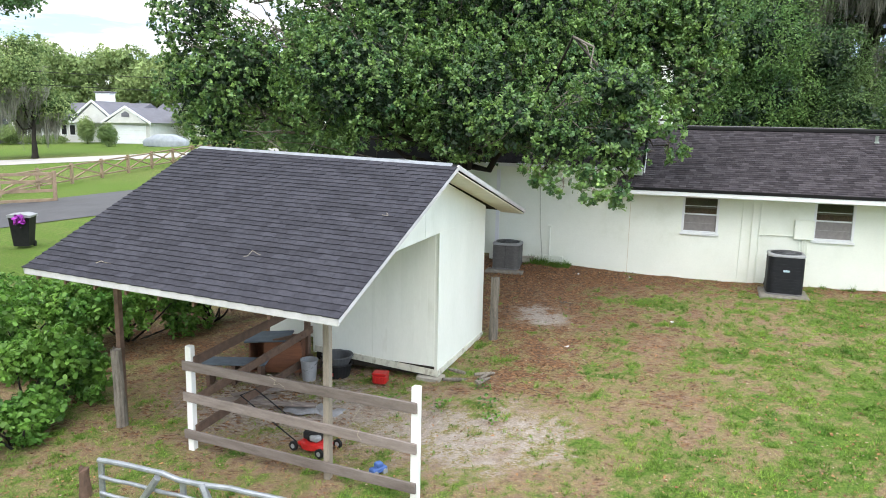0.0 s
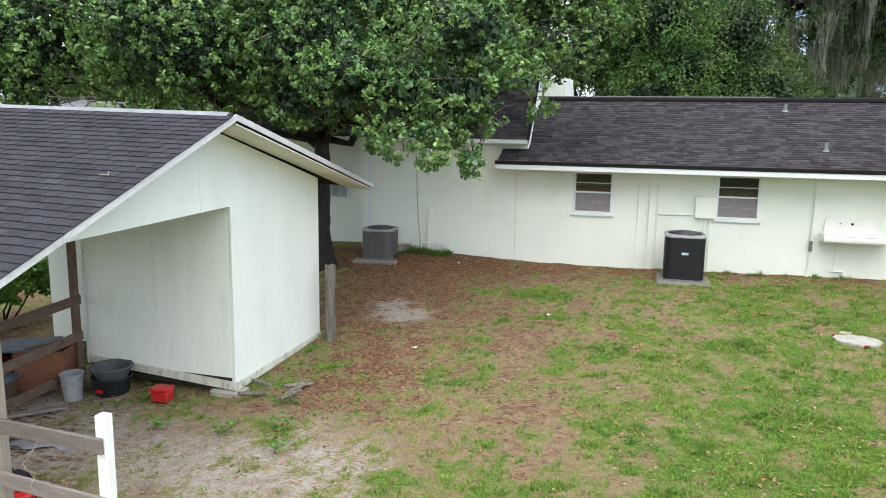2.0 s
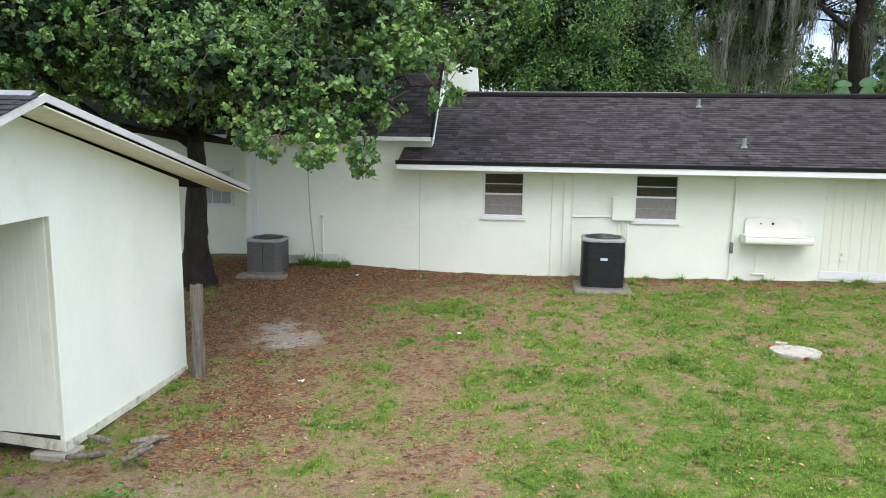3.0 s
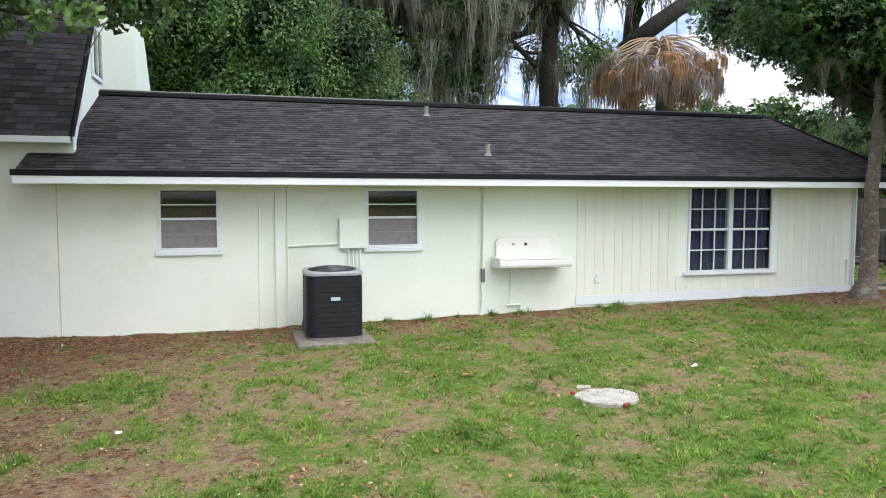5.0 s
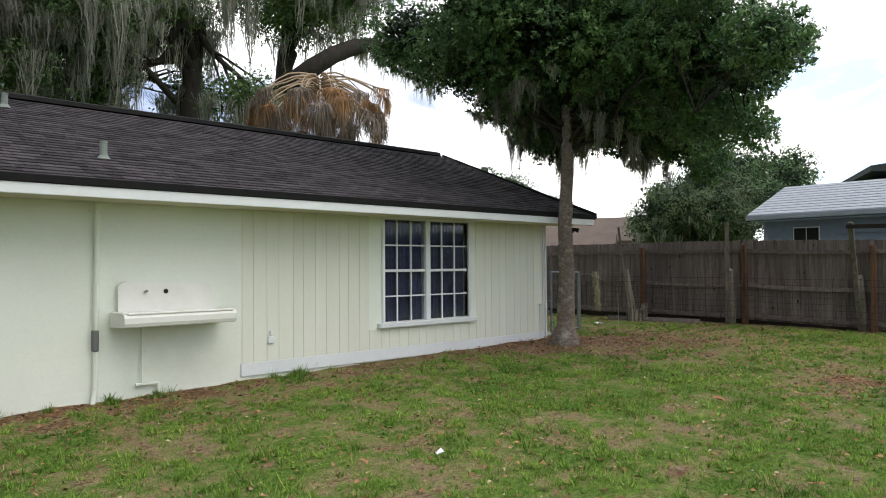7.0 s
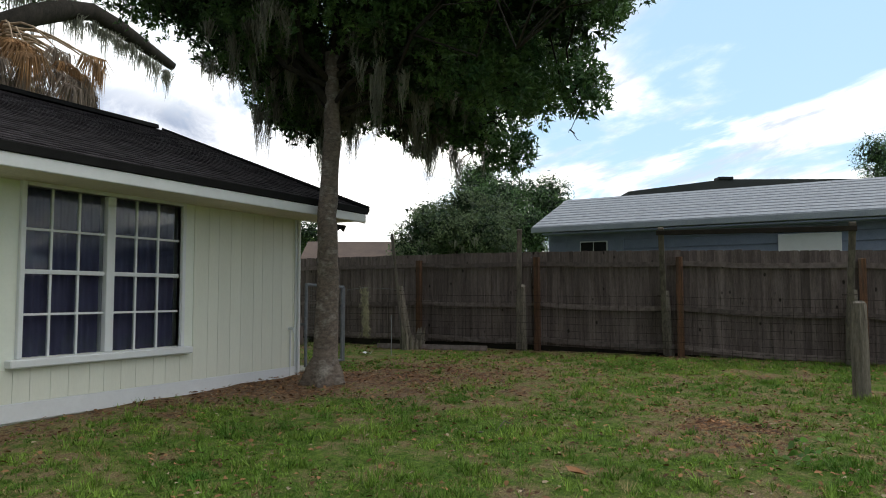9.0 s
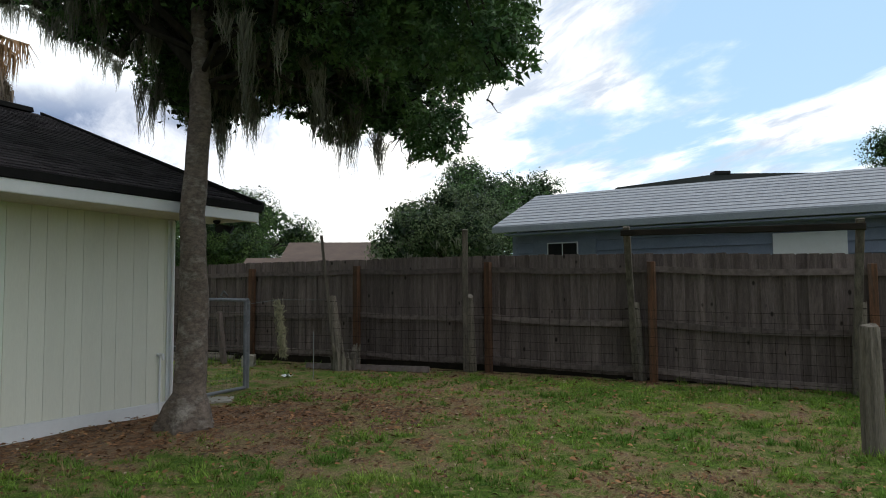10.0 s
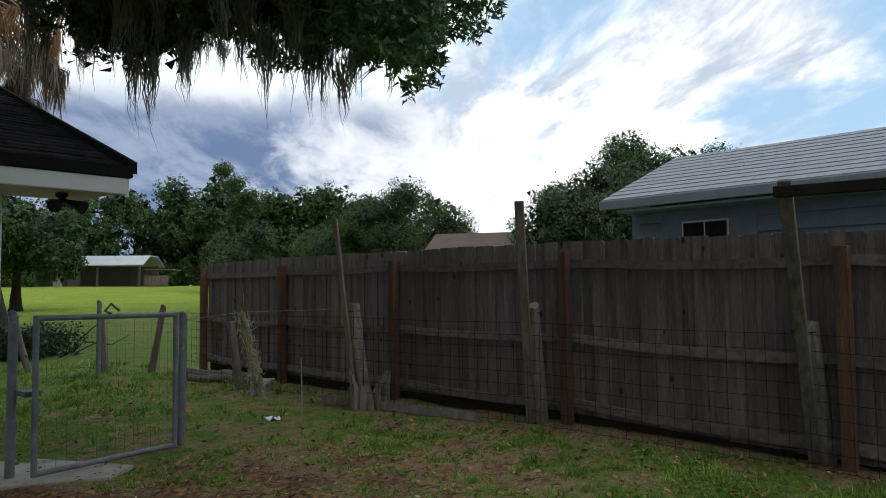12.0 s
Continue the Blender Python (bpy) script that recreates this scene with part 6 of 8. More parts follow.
DRY_MOSS = mat("dry_moss", (0.42, 0.40, 0.28), (0.30, 0.29, 0.20), 4, 0.9, 0.0, island=0.3, spec=0.1)
# dry moss caught on the old wire
hung = thing("moss_bundle", "pale dry moss bundle hanging on old wire", "moss", (2.3, 0.37, 0.0))
rg = np.random.default_rng(66)
n = 700
u = rg.random(n)
c = np.c_[0.35 * u, 0.19 * u, 1.25 - 0.85 * u] + rg.normal(size=(n, 3)) * np.array([0.035, 0.035, 0.02])
part("moss_strand", quad_cloud("moss_strand", c, rg.normal(size=(n, 3)) + np.array([0.4, 0.2, -1.5]), rg.normal(size=(n, 3)), np.full(n, 0.05), np.full(n, 0.005)), DRY_MOSS, hung)
part("wire", Form().tube([(0, 0, 1.27), (-0.65, -0.08, 1.22)], [0.004, 0.004], 4).tube([(0, 0, 1.27), (1.8, 0.38, 1.25)], [0.004, 0.004], 4), DARK_STEEL, hung)

# odds and ends at the foot of the board fence
block = thing("concrete_block", "grey hollow concrete block beside the board fence", "block", (3.92, 2.45, ground_z(3.92, 2.45)), 35)
part("shell", wall_form(-0.2, 0.2, 0.0, 0.19, -0.1, 0.1, [(-0.15, -0.02, 0.035, 0.155), (0.02, 0.15, 0.035, 0.155)]), CONCRETE, block)
for k, (ax, ay, bx, by, r) in enumerate(((4.25, 5.2, 4.5, 3.6, 0.075), (4.0, 4.6, 4.42, 3.3, 0.06))):
    lg = thing("rotten_log", "dark rotten timber lying along the board fence", "log")
    part("trunk", Form().tube(bent(np.random.default_rng(400 + k), (ax, ay, ground_z(ax, ay) + r), (bx, by, ground_z(bx, by) + r), 6, 0.05), [r, r * 1.1, r, r * 1.05, r, r * 0.9], 10), POST_WOOD, lg)
fallen = thing("fallen_board", "pale weathered board lying against the fence foot", "board")
part("plank", Form().box(-1.15, 1.15, -0.012, 0.012, 0.0, 0.10, 0.004, pose(4.02, 0.0, ground_z(4.0, 0.0) + 0.01, 14, 0, 96)), FENCE_RAIL, fallen)
rod = thing("iron_rod", "thin pale iron rod stuck in the soil", "rod", (2.9, 0.19, ground_z(2.9, 0.19)))
part("stem", Form().tube([(0, 0, -0.1), (0.01, 0, 0.35), (0.0, 0.0, 0.72)], [0.007] * 3, 6), STEEL, rod)
rag = thing("paper_scrap", "crumpled white paper scrap on the soil", "scrap", (2.87, 0.66, ground_z(2.87, 0.66)))
rg = np.random.default_rng(77)
part("sheet", Form().add([(0.05 * i + rg.normal() * 0.012, 0.05 * j + rg.normal() * 0.012, 0.03 + rg.normal() * 0.015) for j in range(4) for i in range(4)], [(j * 4 + i, j * 4 + i + 1, j * 4 + i + 5, j * 4 + i + 4) for j in range(3) for i in range(3)]), TRIM, rag)
# pale twine caught on the paddock rails
for k, (ta, tb, tc) in enumerate((((-19.35, -13.28, 0.36), (-19.1, -13.36, 0.28), (-18.85, -13.42, 0.02)), ((-17.75, -13.46, 0.30), (-17.85, -13.52, 0.0), (-17.65, -13.5, -0.35)))):
    tw = thing("twine", "pale loose twine hanging on the rails", "twine")
    part("cord", Form().tube(bent(np.random.default_rng(k + 5), ta, tb, 7, 0.5) + bent(np.random.default_rng(k + 9), tb, tc, 7, 0.4)[1:], [0.003] * 13, 5), STRAW_CORD, tw)


# ---- trees ----
def tree(name, label, base, trunk, lobes, leaf, clusters, leaves, spread, size, seed, moss=None, r0=0.22, aspect=0.5, shell=0.55, twigs=0, bark=None, core=None, rosette=False, tri=False, gaps=(0.9, -0.28), core_leaf=None, low=-0.35, moss_top=99.0, twig_mat=None, moss_side=99.0, moss_south=-99.0):
    """trunk: points above the base; a limb runs from the trunk into every lobe."""
    rg = np.random.default_rng(seed)
    t = thing(name, label, "tree", base)
    b = Vector(base)
    pts = [Vector((0, 0, -0.3)), Vector((0, 0, 0.02))] + [Vector(p) for p in trunk]
    n = len(pts)
    rad = [r0 * 1.9, r0 * 1.65] + [r0 * (1.0 - 0.45 * k / max(n - 3, 1)) for k in range(n - 2)]
    fine_pts, fine_rad = [], []
    for k in range(n - 1):
        for q in range(5):
            fine_pts.append(pts[k].lerp(pts[k + 1], q / 5))
            fine_rad.append(rad[k] + (rad[k + 1] - rad[k]) * q / 5)
    f = Form().tube(fine_pts + [pts[-1]], fine_rad + [rad[-1]], 16)
    flare = lambda x, y, z: 1 + max(0.5 - z, 0) * 0.5 * math.cos(5 * math.atan2(y, x) + 0.7)
    f.v = [(x * flare(x, y, z) + 0.16 * r0 * noise.noise(Vector((x, y, z)) * 6), y * flare(x, y, z) + 0.16 * r0 * noise.noise(Vector((y, z, x)) * 6), z) for x, y, z in f.v]
    part("trunk", f, bark or BARK, t, smooth=True)
    top = pts[-1]
    local = [(l[0] - b.x, l[1] - b.y, l[2] - b.z, *l[3:]) for l in lobes]
    sprays = Form()
    for l in local:
        a = pts[-1].lerp(pts[-2], rg.random() * 0.8)
        c = Vector(l[:3])
        if l[3] < 0.62:
            a = min((Vector(q[:3]) for q in local if q[3] >= 0.75), key=lambda q: (q - c).length)
        mid = bent(rg, a, c, 6, 0.25, 0.06)
        fat = min(1.0, 0.12 + l[3] / 2.2)
        part("limb", Form().tube(mid, [r0 * 0.42 * fat * (1 - 0.14 * k) for k in range(6)], 8), BARK, t, smooth=True)
        for _ in range(max(2, int((4 + twigs) * min(1.0, l[3] / 1.3)))):
            d = Vector(rg.normal(size=3)).normalized()
            e = c + Vector((d.x * l[3], d.y * l[4], d.z * l[5])) * 0.85
            sprays.tube(bent(rg, mid[2 + rg.integers(3)] if l[3] > 0.7 else mid[5], e, 5, 0.3), [r0 * q * min(1.0, 0.25 + l[3] / 2.5) for q in (0.16, 0.12, 0.09, 0.06, 0.03)], 5)
    tagged(part("twig_spray", sprays, twig_mat or BARK, t, smooth=True), kind="stuff")
    tagged(part("crown", foliage("crown", rg, local, clusters, leaves, spread, size, aspect, shell, 0.2, rosette, tri, gaps), leaf, t), kind="stuff")
    # Inner leaves fill the crown; a dark core_leaf paints in its inner shade.
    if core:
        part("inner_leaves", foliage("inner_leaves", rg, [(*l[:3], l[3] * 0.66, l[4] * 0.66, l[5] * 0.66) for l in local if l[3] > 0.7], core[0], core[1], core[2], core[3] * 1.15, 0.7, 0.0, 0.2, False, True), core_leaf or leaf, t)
    if moss:
        count, strands, length, width, gather = moss
        c, d = crown_points(rg, local, count * 9, 0.7)
        c = c[(d[:, 2] < low) & (c[:, 2] < moss_top) & (c[:, 0] < moss_side) & (c[:, 1] > moss_south)][:count]
        tagged(part("moss", hanging("moss", rg, c, strands, length, width, gather), MOSS, t), "grey-green hanging moss", kind="stuff")
    return t


# broad-leaved oak behind the shed: a low spreading crown that hangs over its ridge and the house
OAK = (-20.4, -1.5, ground_z(-20.4, -1.5))
oak_lobes = [(-26.9, -5.0, 5.0, 1.2, 1.2, 1.2), (-27.0, -4.7, 6.7, 1.4, 1.3, 1.2), (-26.4, -4.6, 8.4, 1.8, 1.6, 1.4), (-20.5, -2.0, 5.2, 3.6, 3.0, 2.2), (-17.6, -2.6, 5.1, 2.6, 2.2, 1.5), (-16.6, -1.8, 5.8, 2.0, 2.0, 1.7), (-23.6, -3.2, 5.4, 2.6, 2.4, 2.0),
             (-25.7, -4.5, 5.3, 1.9, 1.8, 1.6), (-19.0, -4.3, 4.9, 2.6, 1.9, 1.5), (-21.9, -5.0, 5.1, 2.4, 1.9, 1.8), (-18.4, -1.6, 7.2, 3.6, 3.0, 2.2),
             (-22.6, -2.2, 7.4, 3.6, 3.0, 2.2), (-20.5, -1.5, 9.4, 4.2, 3.4, 2.2), (-15.6, -1.6, 6.7, 1.5, 1.6, 1.6), (-26.2, -5.0, 4.0, 1.0, 1.0, 0.9),
             (-17.7, -2.6, 3.7, 0.9, 0.8, 0.5), (-19.2, -4.9, 3.7, 0.9, 0.7, 0.6), (-14.5, -1.8, 5.6, 0.8, 0.9, 1.2), (-14.2, -1.2, 7.6, 1.3, 1.4, 1.3),
             (-15.3, -6.5, 3.75, 0.8, 0.8, 0.5), (-16.5, -6.2, 3.75, 1.0, 0.9, 0.6), (-14.5, -6.2, 4.1, 0.55, 0.6, 0.45), (-17.6, -6.2, 4.1, 1.0, 0.9, 0.6), (-15.4, -6.2, 4.8, 1.1, 1.0, 0.6),
             (-15.6, -7.6, 2.85, 0.28, 0.25, 0.35), (-15.1, -7.0, 2.75, 0.18, 0.18, 0.25), (-16.3, -7.0, 2.95, 0.4, 0.4, 0.35), (-15.25, -6.4, 2.42, 0.12, 0.12, 0.13), (-16.9, -6.6, 3.1, 0.4, 0.4, 0.35), (-15.6, -6.9, 3.1, 0.4, 0.35, 0.3), (-17.4, -4.6, 4.3, 1.4, 1.2, 0.7), (-14.3, -6.0, 3.7, 0.45, 0.5, 0.4), (-14.9, -6.3, 3.45, 0.5, 0.5, 0.4), (-14.1, -1.8, 5.0, 0.75, 0.8, 0.8), (-13.6, -1.6, 5.6, 0.7, 0.7, 0.5), (-13.9, -1.5, 6.6, 0.9, 0.9, 0.8)]
tree("oak_tree", "broad-leaved green oak spreading over shed and house", OAK, [(0.0, 0.0, 0.8), (0.06, -0.05, 1.8), (0.15, -0.1, 2.8), (0.1, -0.2, 3.9)], oak_lobes, LEAF, 20000, 14, 0.022, 0.088, 21, None, 0.27, 0.58, 0.5, 10, None, (11000, 7, 0.15, 0.11), True, False, (1.3, -0.22), LEAF_SHADE_AND_DEAD, -0.35, 99.0, TWIG)

# young oak by the house corner, with hanging moss
corner_lobes = [(-0.7, -1.1, 5.6, 2.3, 2.4, 1.3), (-0.5, -3.2, 5.1, 1.5, 1.4, 1.0), (-0.2, -4.1, 4.6, 0.8, 0.8, 0.6), (-0.7, 1.2, 5.7, 1.6, 1.5, 0.9), (-1.3, 2.4, 6.3, 1.1, 1.1, 0.8),
                (-2.0, -0.6, 6.0, 1.3, 1.3, 0.9), (0.9, -1.4, 5.2, 1.6, 1.5, 1.1), (2.1, -1.5, 4.6, 1.2, 1.1, 0.8), (1.2, 0.5, 4.7, 1.3, 1.3, 0.8), (-0.6, -1.2, 7.4, 3.0, 3.2, 1.7),
                (-0.5, 0.2, 4.8, 1.1, 1.2, 0.6), (-0.3, -2.2, 4.3, 1.0, 1.0, 0.6), (0.1, -3.4, 3.8, 0.7, 0.7, 0.6), (2.6, -0.4, 5.2, 1.3, 1.3, 0.9), (2.9, -1.7, 5.6, 1.2, 1.2, 1.0), (1.4, -0.8, 4.25, 1.0, 1.0, 0.6), (2.2, -1.6, 4.0, 0.8, 0.8, 0.55), (2.35, -1.75, 3.5, 0.5, 0.5, 0.45), (3.0, -1.5, 4.3, 0.8, 0.8, 0.6), (3.5, -0.9, 4.6, 0.7, 0.7, 0.6), (1.2, 0.6, 4.1, 0.8, 0.8, 0.4), (1.9, 1.6, 4.8, 0.9, 0.9, 0.6), (1.9, -1.3, 3.8, 0.6, 0.6, 0.5), (0.6, -0.2, 4.4, 0.9, 0.9, 0.45), (2.4, -3.0, 4.8, 0.6, 0.6, 0.4), (2.9, -2.6, 4.6, 0.5, 0.5, 0.35), (1.7, -3.5, 4.9, 0.6, 0.5, 0.4), (2.4, -2.6, 4.25, 0.35, 0.35, 0.3), (1.5, -4.2, 5.3, 0.5, 0.5, 0.3), (-0.3, -4.3, 3.5, 0.45, 0.4, 0.4), (-0.2, -4.2, 3.05, 0.22, 0.2, 0.25), (1.4, -2.8, 3.25, 0.4, 0.35, 0.35), (-1.6, -5.1, 4.4, 0.75, 0.6, 0.5), (-1.7, -4.3, 5.5, 0.7, 0.7, 0.5)]
# Limbs and twigs get dark BARK, not BARK_PALE: crown shade in their colour.
tree("oak_tree", "small-leaved oak with hanging moss beside the house corner", (-0.62, -0.98, -0.02), [(0.05, 0.02, 0.35), (0.10, 0.03, 1.2), (0.04, 0.0, 2.2), (0.10, -0.02, 3.3), (0.05, -0.05, 4.4)], corner_lobes, LEAF_DARK, 30000, 14, 0.03, 0.067, 22, (250, 70, 0.80, 0.0055, 0.07), 0.165, 0.5, 0.30, 8, BARK_PALE, (12000, 7, 0.13, 0.085), True, True, (1.15, -0.20), LEAF_SHADE_AND_DEAD, -0.5, 4.7, None, 3.0, -1.3)

# mossy live oaks behind the house
for k, (tx, ty, h, sp, lx, sd, nl) in enumerate(((0.6, 17.9, 12.0, 3.6, -3.5, 31, 8), (-6.5, 19.5, 11.5, 4.5, -1.0, 32, 9), (-13.0, 19.0, 10.5, 4.0, -1.0, 33, 8), (4.3, 17.4, 13.5, 3.0, 0.5, 34, 6))):
    rg = np.random.default_rng(sd)
    lobes = [(tx + lx + rg.normal() * sp * 0.7, ty + rg.normal() * sp * 0.4, h + rg.normal() * 1.5, 2.3 + rg.random(), 2.2, 1.4) for _ in range(nl)]
    if k < 3:
        lobes += [(tx + lx + rg.normal() * sp * 0.8, ty - 1 + rg.normal(), 7.0 + rg.random() * 2, 1.4, 1.4, 1.0) for _ in range(4)]
    tree("live_oak", "old live oak draped with grey hanging moss", (tx, ty, ground_z(tx, ty)), [(0.1, 0, 2.0), (0.25, 0.1, 5.0), (0.1, 0, 8.0), (0.4, 0, 11.0)], lobes, LEAF_FAR, 3000, 12, 0.28, 0.15, sd, (520 if k < 3 else 130, 40, 2.9, 0.015, 0.24), 0.55, 0.5, 0.4, 0, None, (3600, 7, 0.32, 0.16), False, True, (0.9, -0.28), None, 0.2)
# one long leaning limb of the nearest live oak
limb = thing("leaning_limb", "thick dark mossy oak limb arching behind the roof", "tree")
part("wood", Form().tube([(3.4, 16.2, 8.3), (4.4, 15.0, 9.3), (5.4, 15.0, 10.0), (6.4, 15.0, 10.5), (7.4, 15.0, 10.8), (8.5, 15.0, 10.6), (9.7, 15.0, 10.25), (10.9, 15.0, 9.9)], [0.36, 0.38, 0.35, 0.34, 0.30, 0.29, 0.23, 0.16], 12), BARK, limb, smooth=True)
rg = np.random.default_rng(51)
part("moss", hanging("moss", rg, [(6.4 + 4.4 * u, 15.0 + rg.normal() * 0.1, 10.6 - 0.9 * u * u - 0.25) for u in rg.random(60)], 30, 1.1, 0.011, 0.12), MOSS, limb)
# lighter trees between
for k, (tx, ty, h, r, sd, lf) in enumerate(((-12.5, 12.5, 6.2, 2.6, 41, LEAF_MID), (-9.5, 14.5, 6.0, 2.6, 42, LEAF_FAR), (-16.5, 14.0, 8.5, 3.2, 43, LEAF_MID), (-13.5, 15.0, 9.0, 3.0, 44, LEAF))):
    rg = np.random.default_rng(sd)
    lobes = [(tx + rg.normal() * r * 0.6, ty + rg.normal() * r * 0.6, h + rg.normal() * r * 0.5, r * 0.7, r * 0.7, r * 0.6) for _ in range(7)]
    tree("tree", "leafy green tree behind the house", (tx, ty, ground_z(tx, ty)), [(0, 0, 2), (0.1, 0, h * 0.55)], lobes, lf, 3400, 13, 0.16, 0.12, sd, None, 0.2, 0.5, 0.5, 0, None, (1600, 6, 0.25, 0.18), False, True, (1.1, -0.25), LEAF_SHADE_AND_DEAD)


def dead_palm():
    p = thing("palm_tree", "palm with a thick skirt of dead brown fronds", "palm", (1.9, 10.6, ground_z(1.9, 10.6)))
    rg = np.random.default_rng(61)
    part("trunk", Form().tube([(0, 0, -0.2), (0, 0, 3.0), (0.05, 0, 6.2)], [0.26, 0.22, 0.24], 14), BARK, p)
    n = 64
    for k in range(n):
        g = k * 2.39996 + rg.normal() * 0.12
        tier = k / n
        out, side = Vector((math.cos(g), math.sin(g), 0)), Vector((-math.sin(g), math.cos(g), 0))
        reach = 1.5 + 0.55 * rg.random() + 0.15 * tier
        a = Vector((0.10 * math.cos(g) - 0.12, 0.10 * math.sin(g), 7.60 - 0.75 * tier))
        arc = [a + out * reach * u + Vector((0, 0, 0.30 * u - (0.95 + 0.35 * tier) * u * u)) + Vector(rg.normal(size=3)) * 0.02 for u in (0.0, 0.2, 0.4, 0.6, 0.8, 1.0)]
        end = arc[-1]
        stem = part("frond_stem", Form().tube(arc, [0.034, 0.031, 0.028, 0.024, 0.02, 0.014], 6), PALE_FROND, p, "pale dry frond stem")
        vs, fs = [], []
        for q in range(64):
            u = (q / 63 - 0.5) * 2
            ln = (0.75 + 0.35 * rg.random()) * (1.0 - 0.35 * abs(u))
            tip = end + side * u * (0.52 + 0.12 * rg.normal()) + out * (0.22 * (1 - abs(u)) + 0.08 * rg.normal()) + Vector((0, 0, -ln))
            knee = end.lerp(tip, 0.35) + side * u * 0.14 + out * (0.12 + 0.03 * rg.normal()) + Vector((0, 0, 0.10))
            w = (side * 0.9 + out * rg.normal() * 0.4) * 0.017
            i = len(vs)
            vs += [end, knee - w, tip, knee + w]
            fs.append((i, i + 1, i + 2, i + 3))
        me = bpy.data.meshes.new("frond")
        me.from_pydata([tuple(v) for v in vs], [], fs)
        part("frond", me, DEAD_FROND if (k % 5 in (0, 3) or rg.random() < 0.1) else GREY_FROND, stem)
    stem = part("frond_stem", Form().tube([(0.1, 0, 7.45), (1.3, 0.1, 7.75), (2.6, 0.2, 7.62)], [0.04, 0.03, 0.018], 6), PALE_FROND, p, "long pale dry frond stem")
    vs, fs = [], []
    for q in range(40):
        u = (q / 39 - 0.5) * 2
        tip = Vector((2.6 + u * 0.55 + rg.normal() * 0.06, 0.2 + rg.normal() * 0.15, 7.62 - 0.55 - 0.35 * (1 - abs(u)) * rg.random()))
        mid = Vector((2.6 + u * 0.35, 0.2, 7.62 + 0.05))
        i = len(vs)
        vs += [(2.55, 0.2, 7.62), mid - Vector((0.02, 0, 0)), tip, mid + Vector((0.02, 0, 0))]
        fs.append((i, i + 1, i + 2, i + 3))
    me = bpy.data.meshes.new("frond")
    me.from_pydata([tuple(v) for v in vs], [], fs)
    part("frond", me, DEAD_FROND, stem)


dead_palm()


def cactus():
    c = thing("cactus", "tall green prickly pear behind the house roof", "cactus", (-2.5, 9.6, ground_z(-2.5, 9.6)))
    green = mat("cactus_skin", (0.12, 0.24, 0.11), (0.08, 0.17, 0.08), 5, 0.6, 0.1)
    spine = np.random.default_rng(99)
    for sx, top in ((-0.40, 4.95), (0.42, 5.05)):
        z, x = -0.1, sx * 0.2
        while z < top - 0.2:
            h = min(0.75, top - z)
            x += (sx - x) * 0.3
            g = spine.random() * 1.2 - 0.6
            pts = [(0.26 * math.cos(q) * (1.0 - 0.25 * math.sin(q)), h / 2 + h / 2 * 1.08 * math.sin(q)) for q in np.linspace(0, 2 * math.pi, 16, endpoint=False)]
            f = Form().prism(pts, "y", -0.045, 0.045)
            m = Matrix.Translation((x, 0, z)) @ Matrix.Rotation(g, 4, "Z")
            f.v = [tuple(m @ Vector(p)) for p in f.v]
            part("pad", f, green, c)
            z += h * 0.92


cactus()

# trees over the fence
for k, (tx, ty, h, r, sd, lf, ms) in enumerate(((25.5, 10.6, 4.2, 3.0, 71, LEAF_GREY, (60, 14, 1.8, 0.03, 0.2)), (33.8, 10.8, 6.2, 3.2, 72, LEAF_DARK, None), (53.0, -13.8, 9.5, 4.0, 73, LEAF_DARK, None), (33.0, 32.0, 5.5, 4.0, 74, LEAF_FAR, None),
                                               (50.0, 45.0, 4.4, 4.0, 76, LEAF_FAR, None))):
    rg = np.random.default_rng(sd)
    lobes = [(tx + rg.normal() * r * 0.55, ty + rg.normal() * r * 0.55, h + rg.normal() * r * 0.42, r * 0.5, r * 0.5, r * 0.42) for _ in range(14)]
    tree("tree", "round leafy tree beyond the board fence", (tx, ty, ground_z(tx, ty)), [(0, 0, 1.5), (0.1, 0, h * 0.6)], lobes, lf, 4800, 13, 0.15, 0.11, sd, ms, 0.3, 0.6, 0.5, 0, None, (3200, 6, 0.3, 0.2), False, True, (0.8, -0.25), LEAF_SHADE_AND_DEAD)


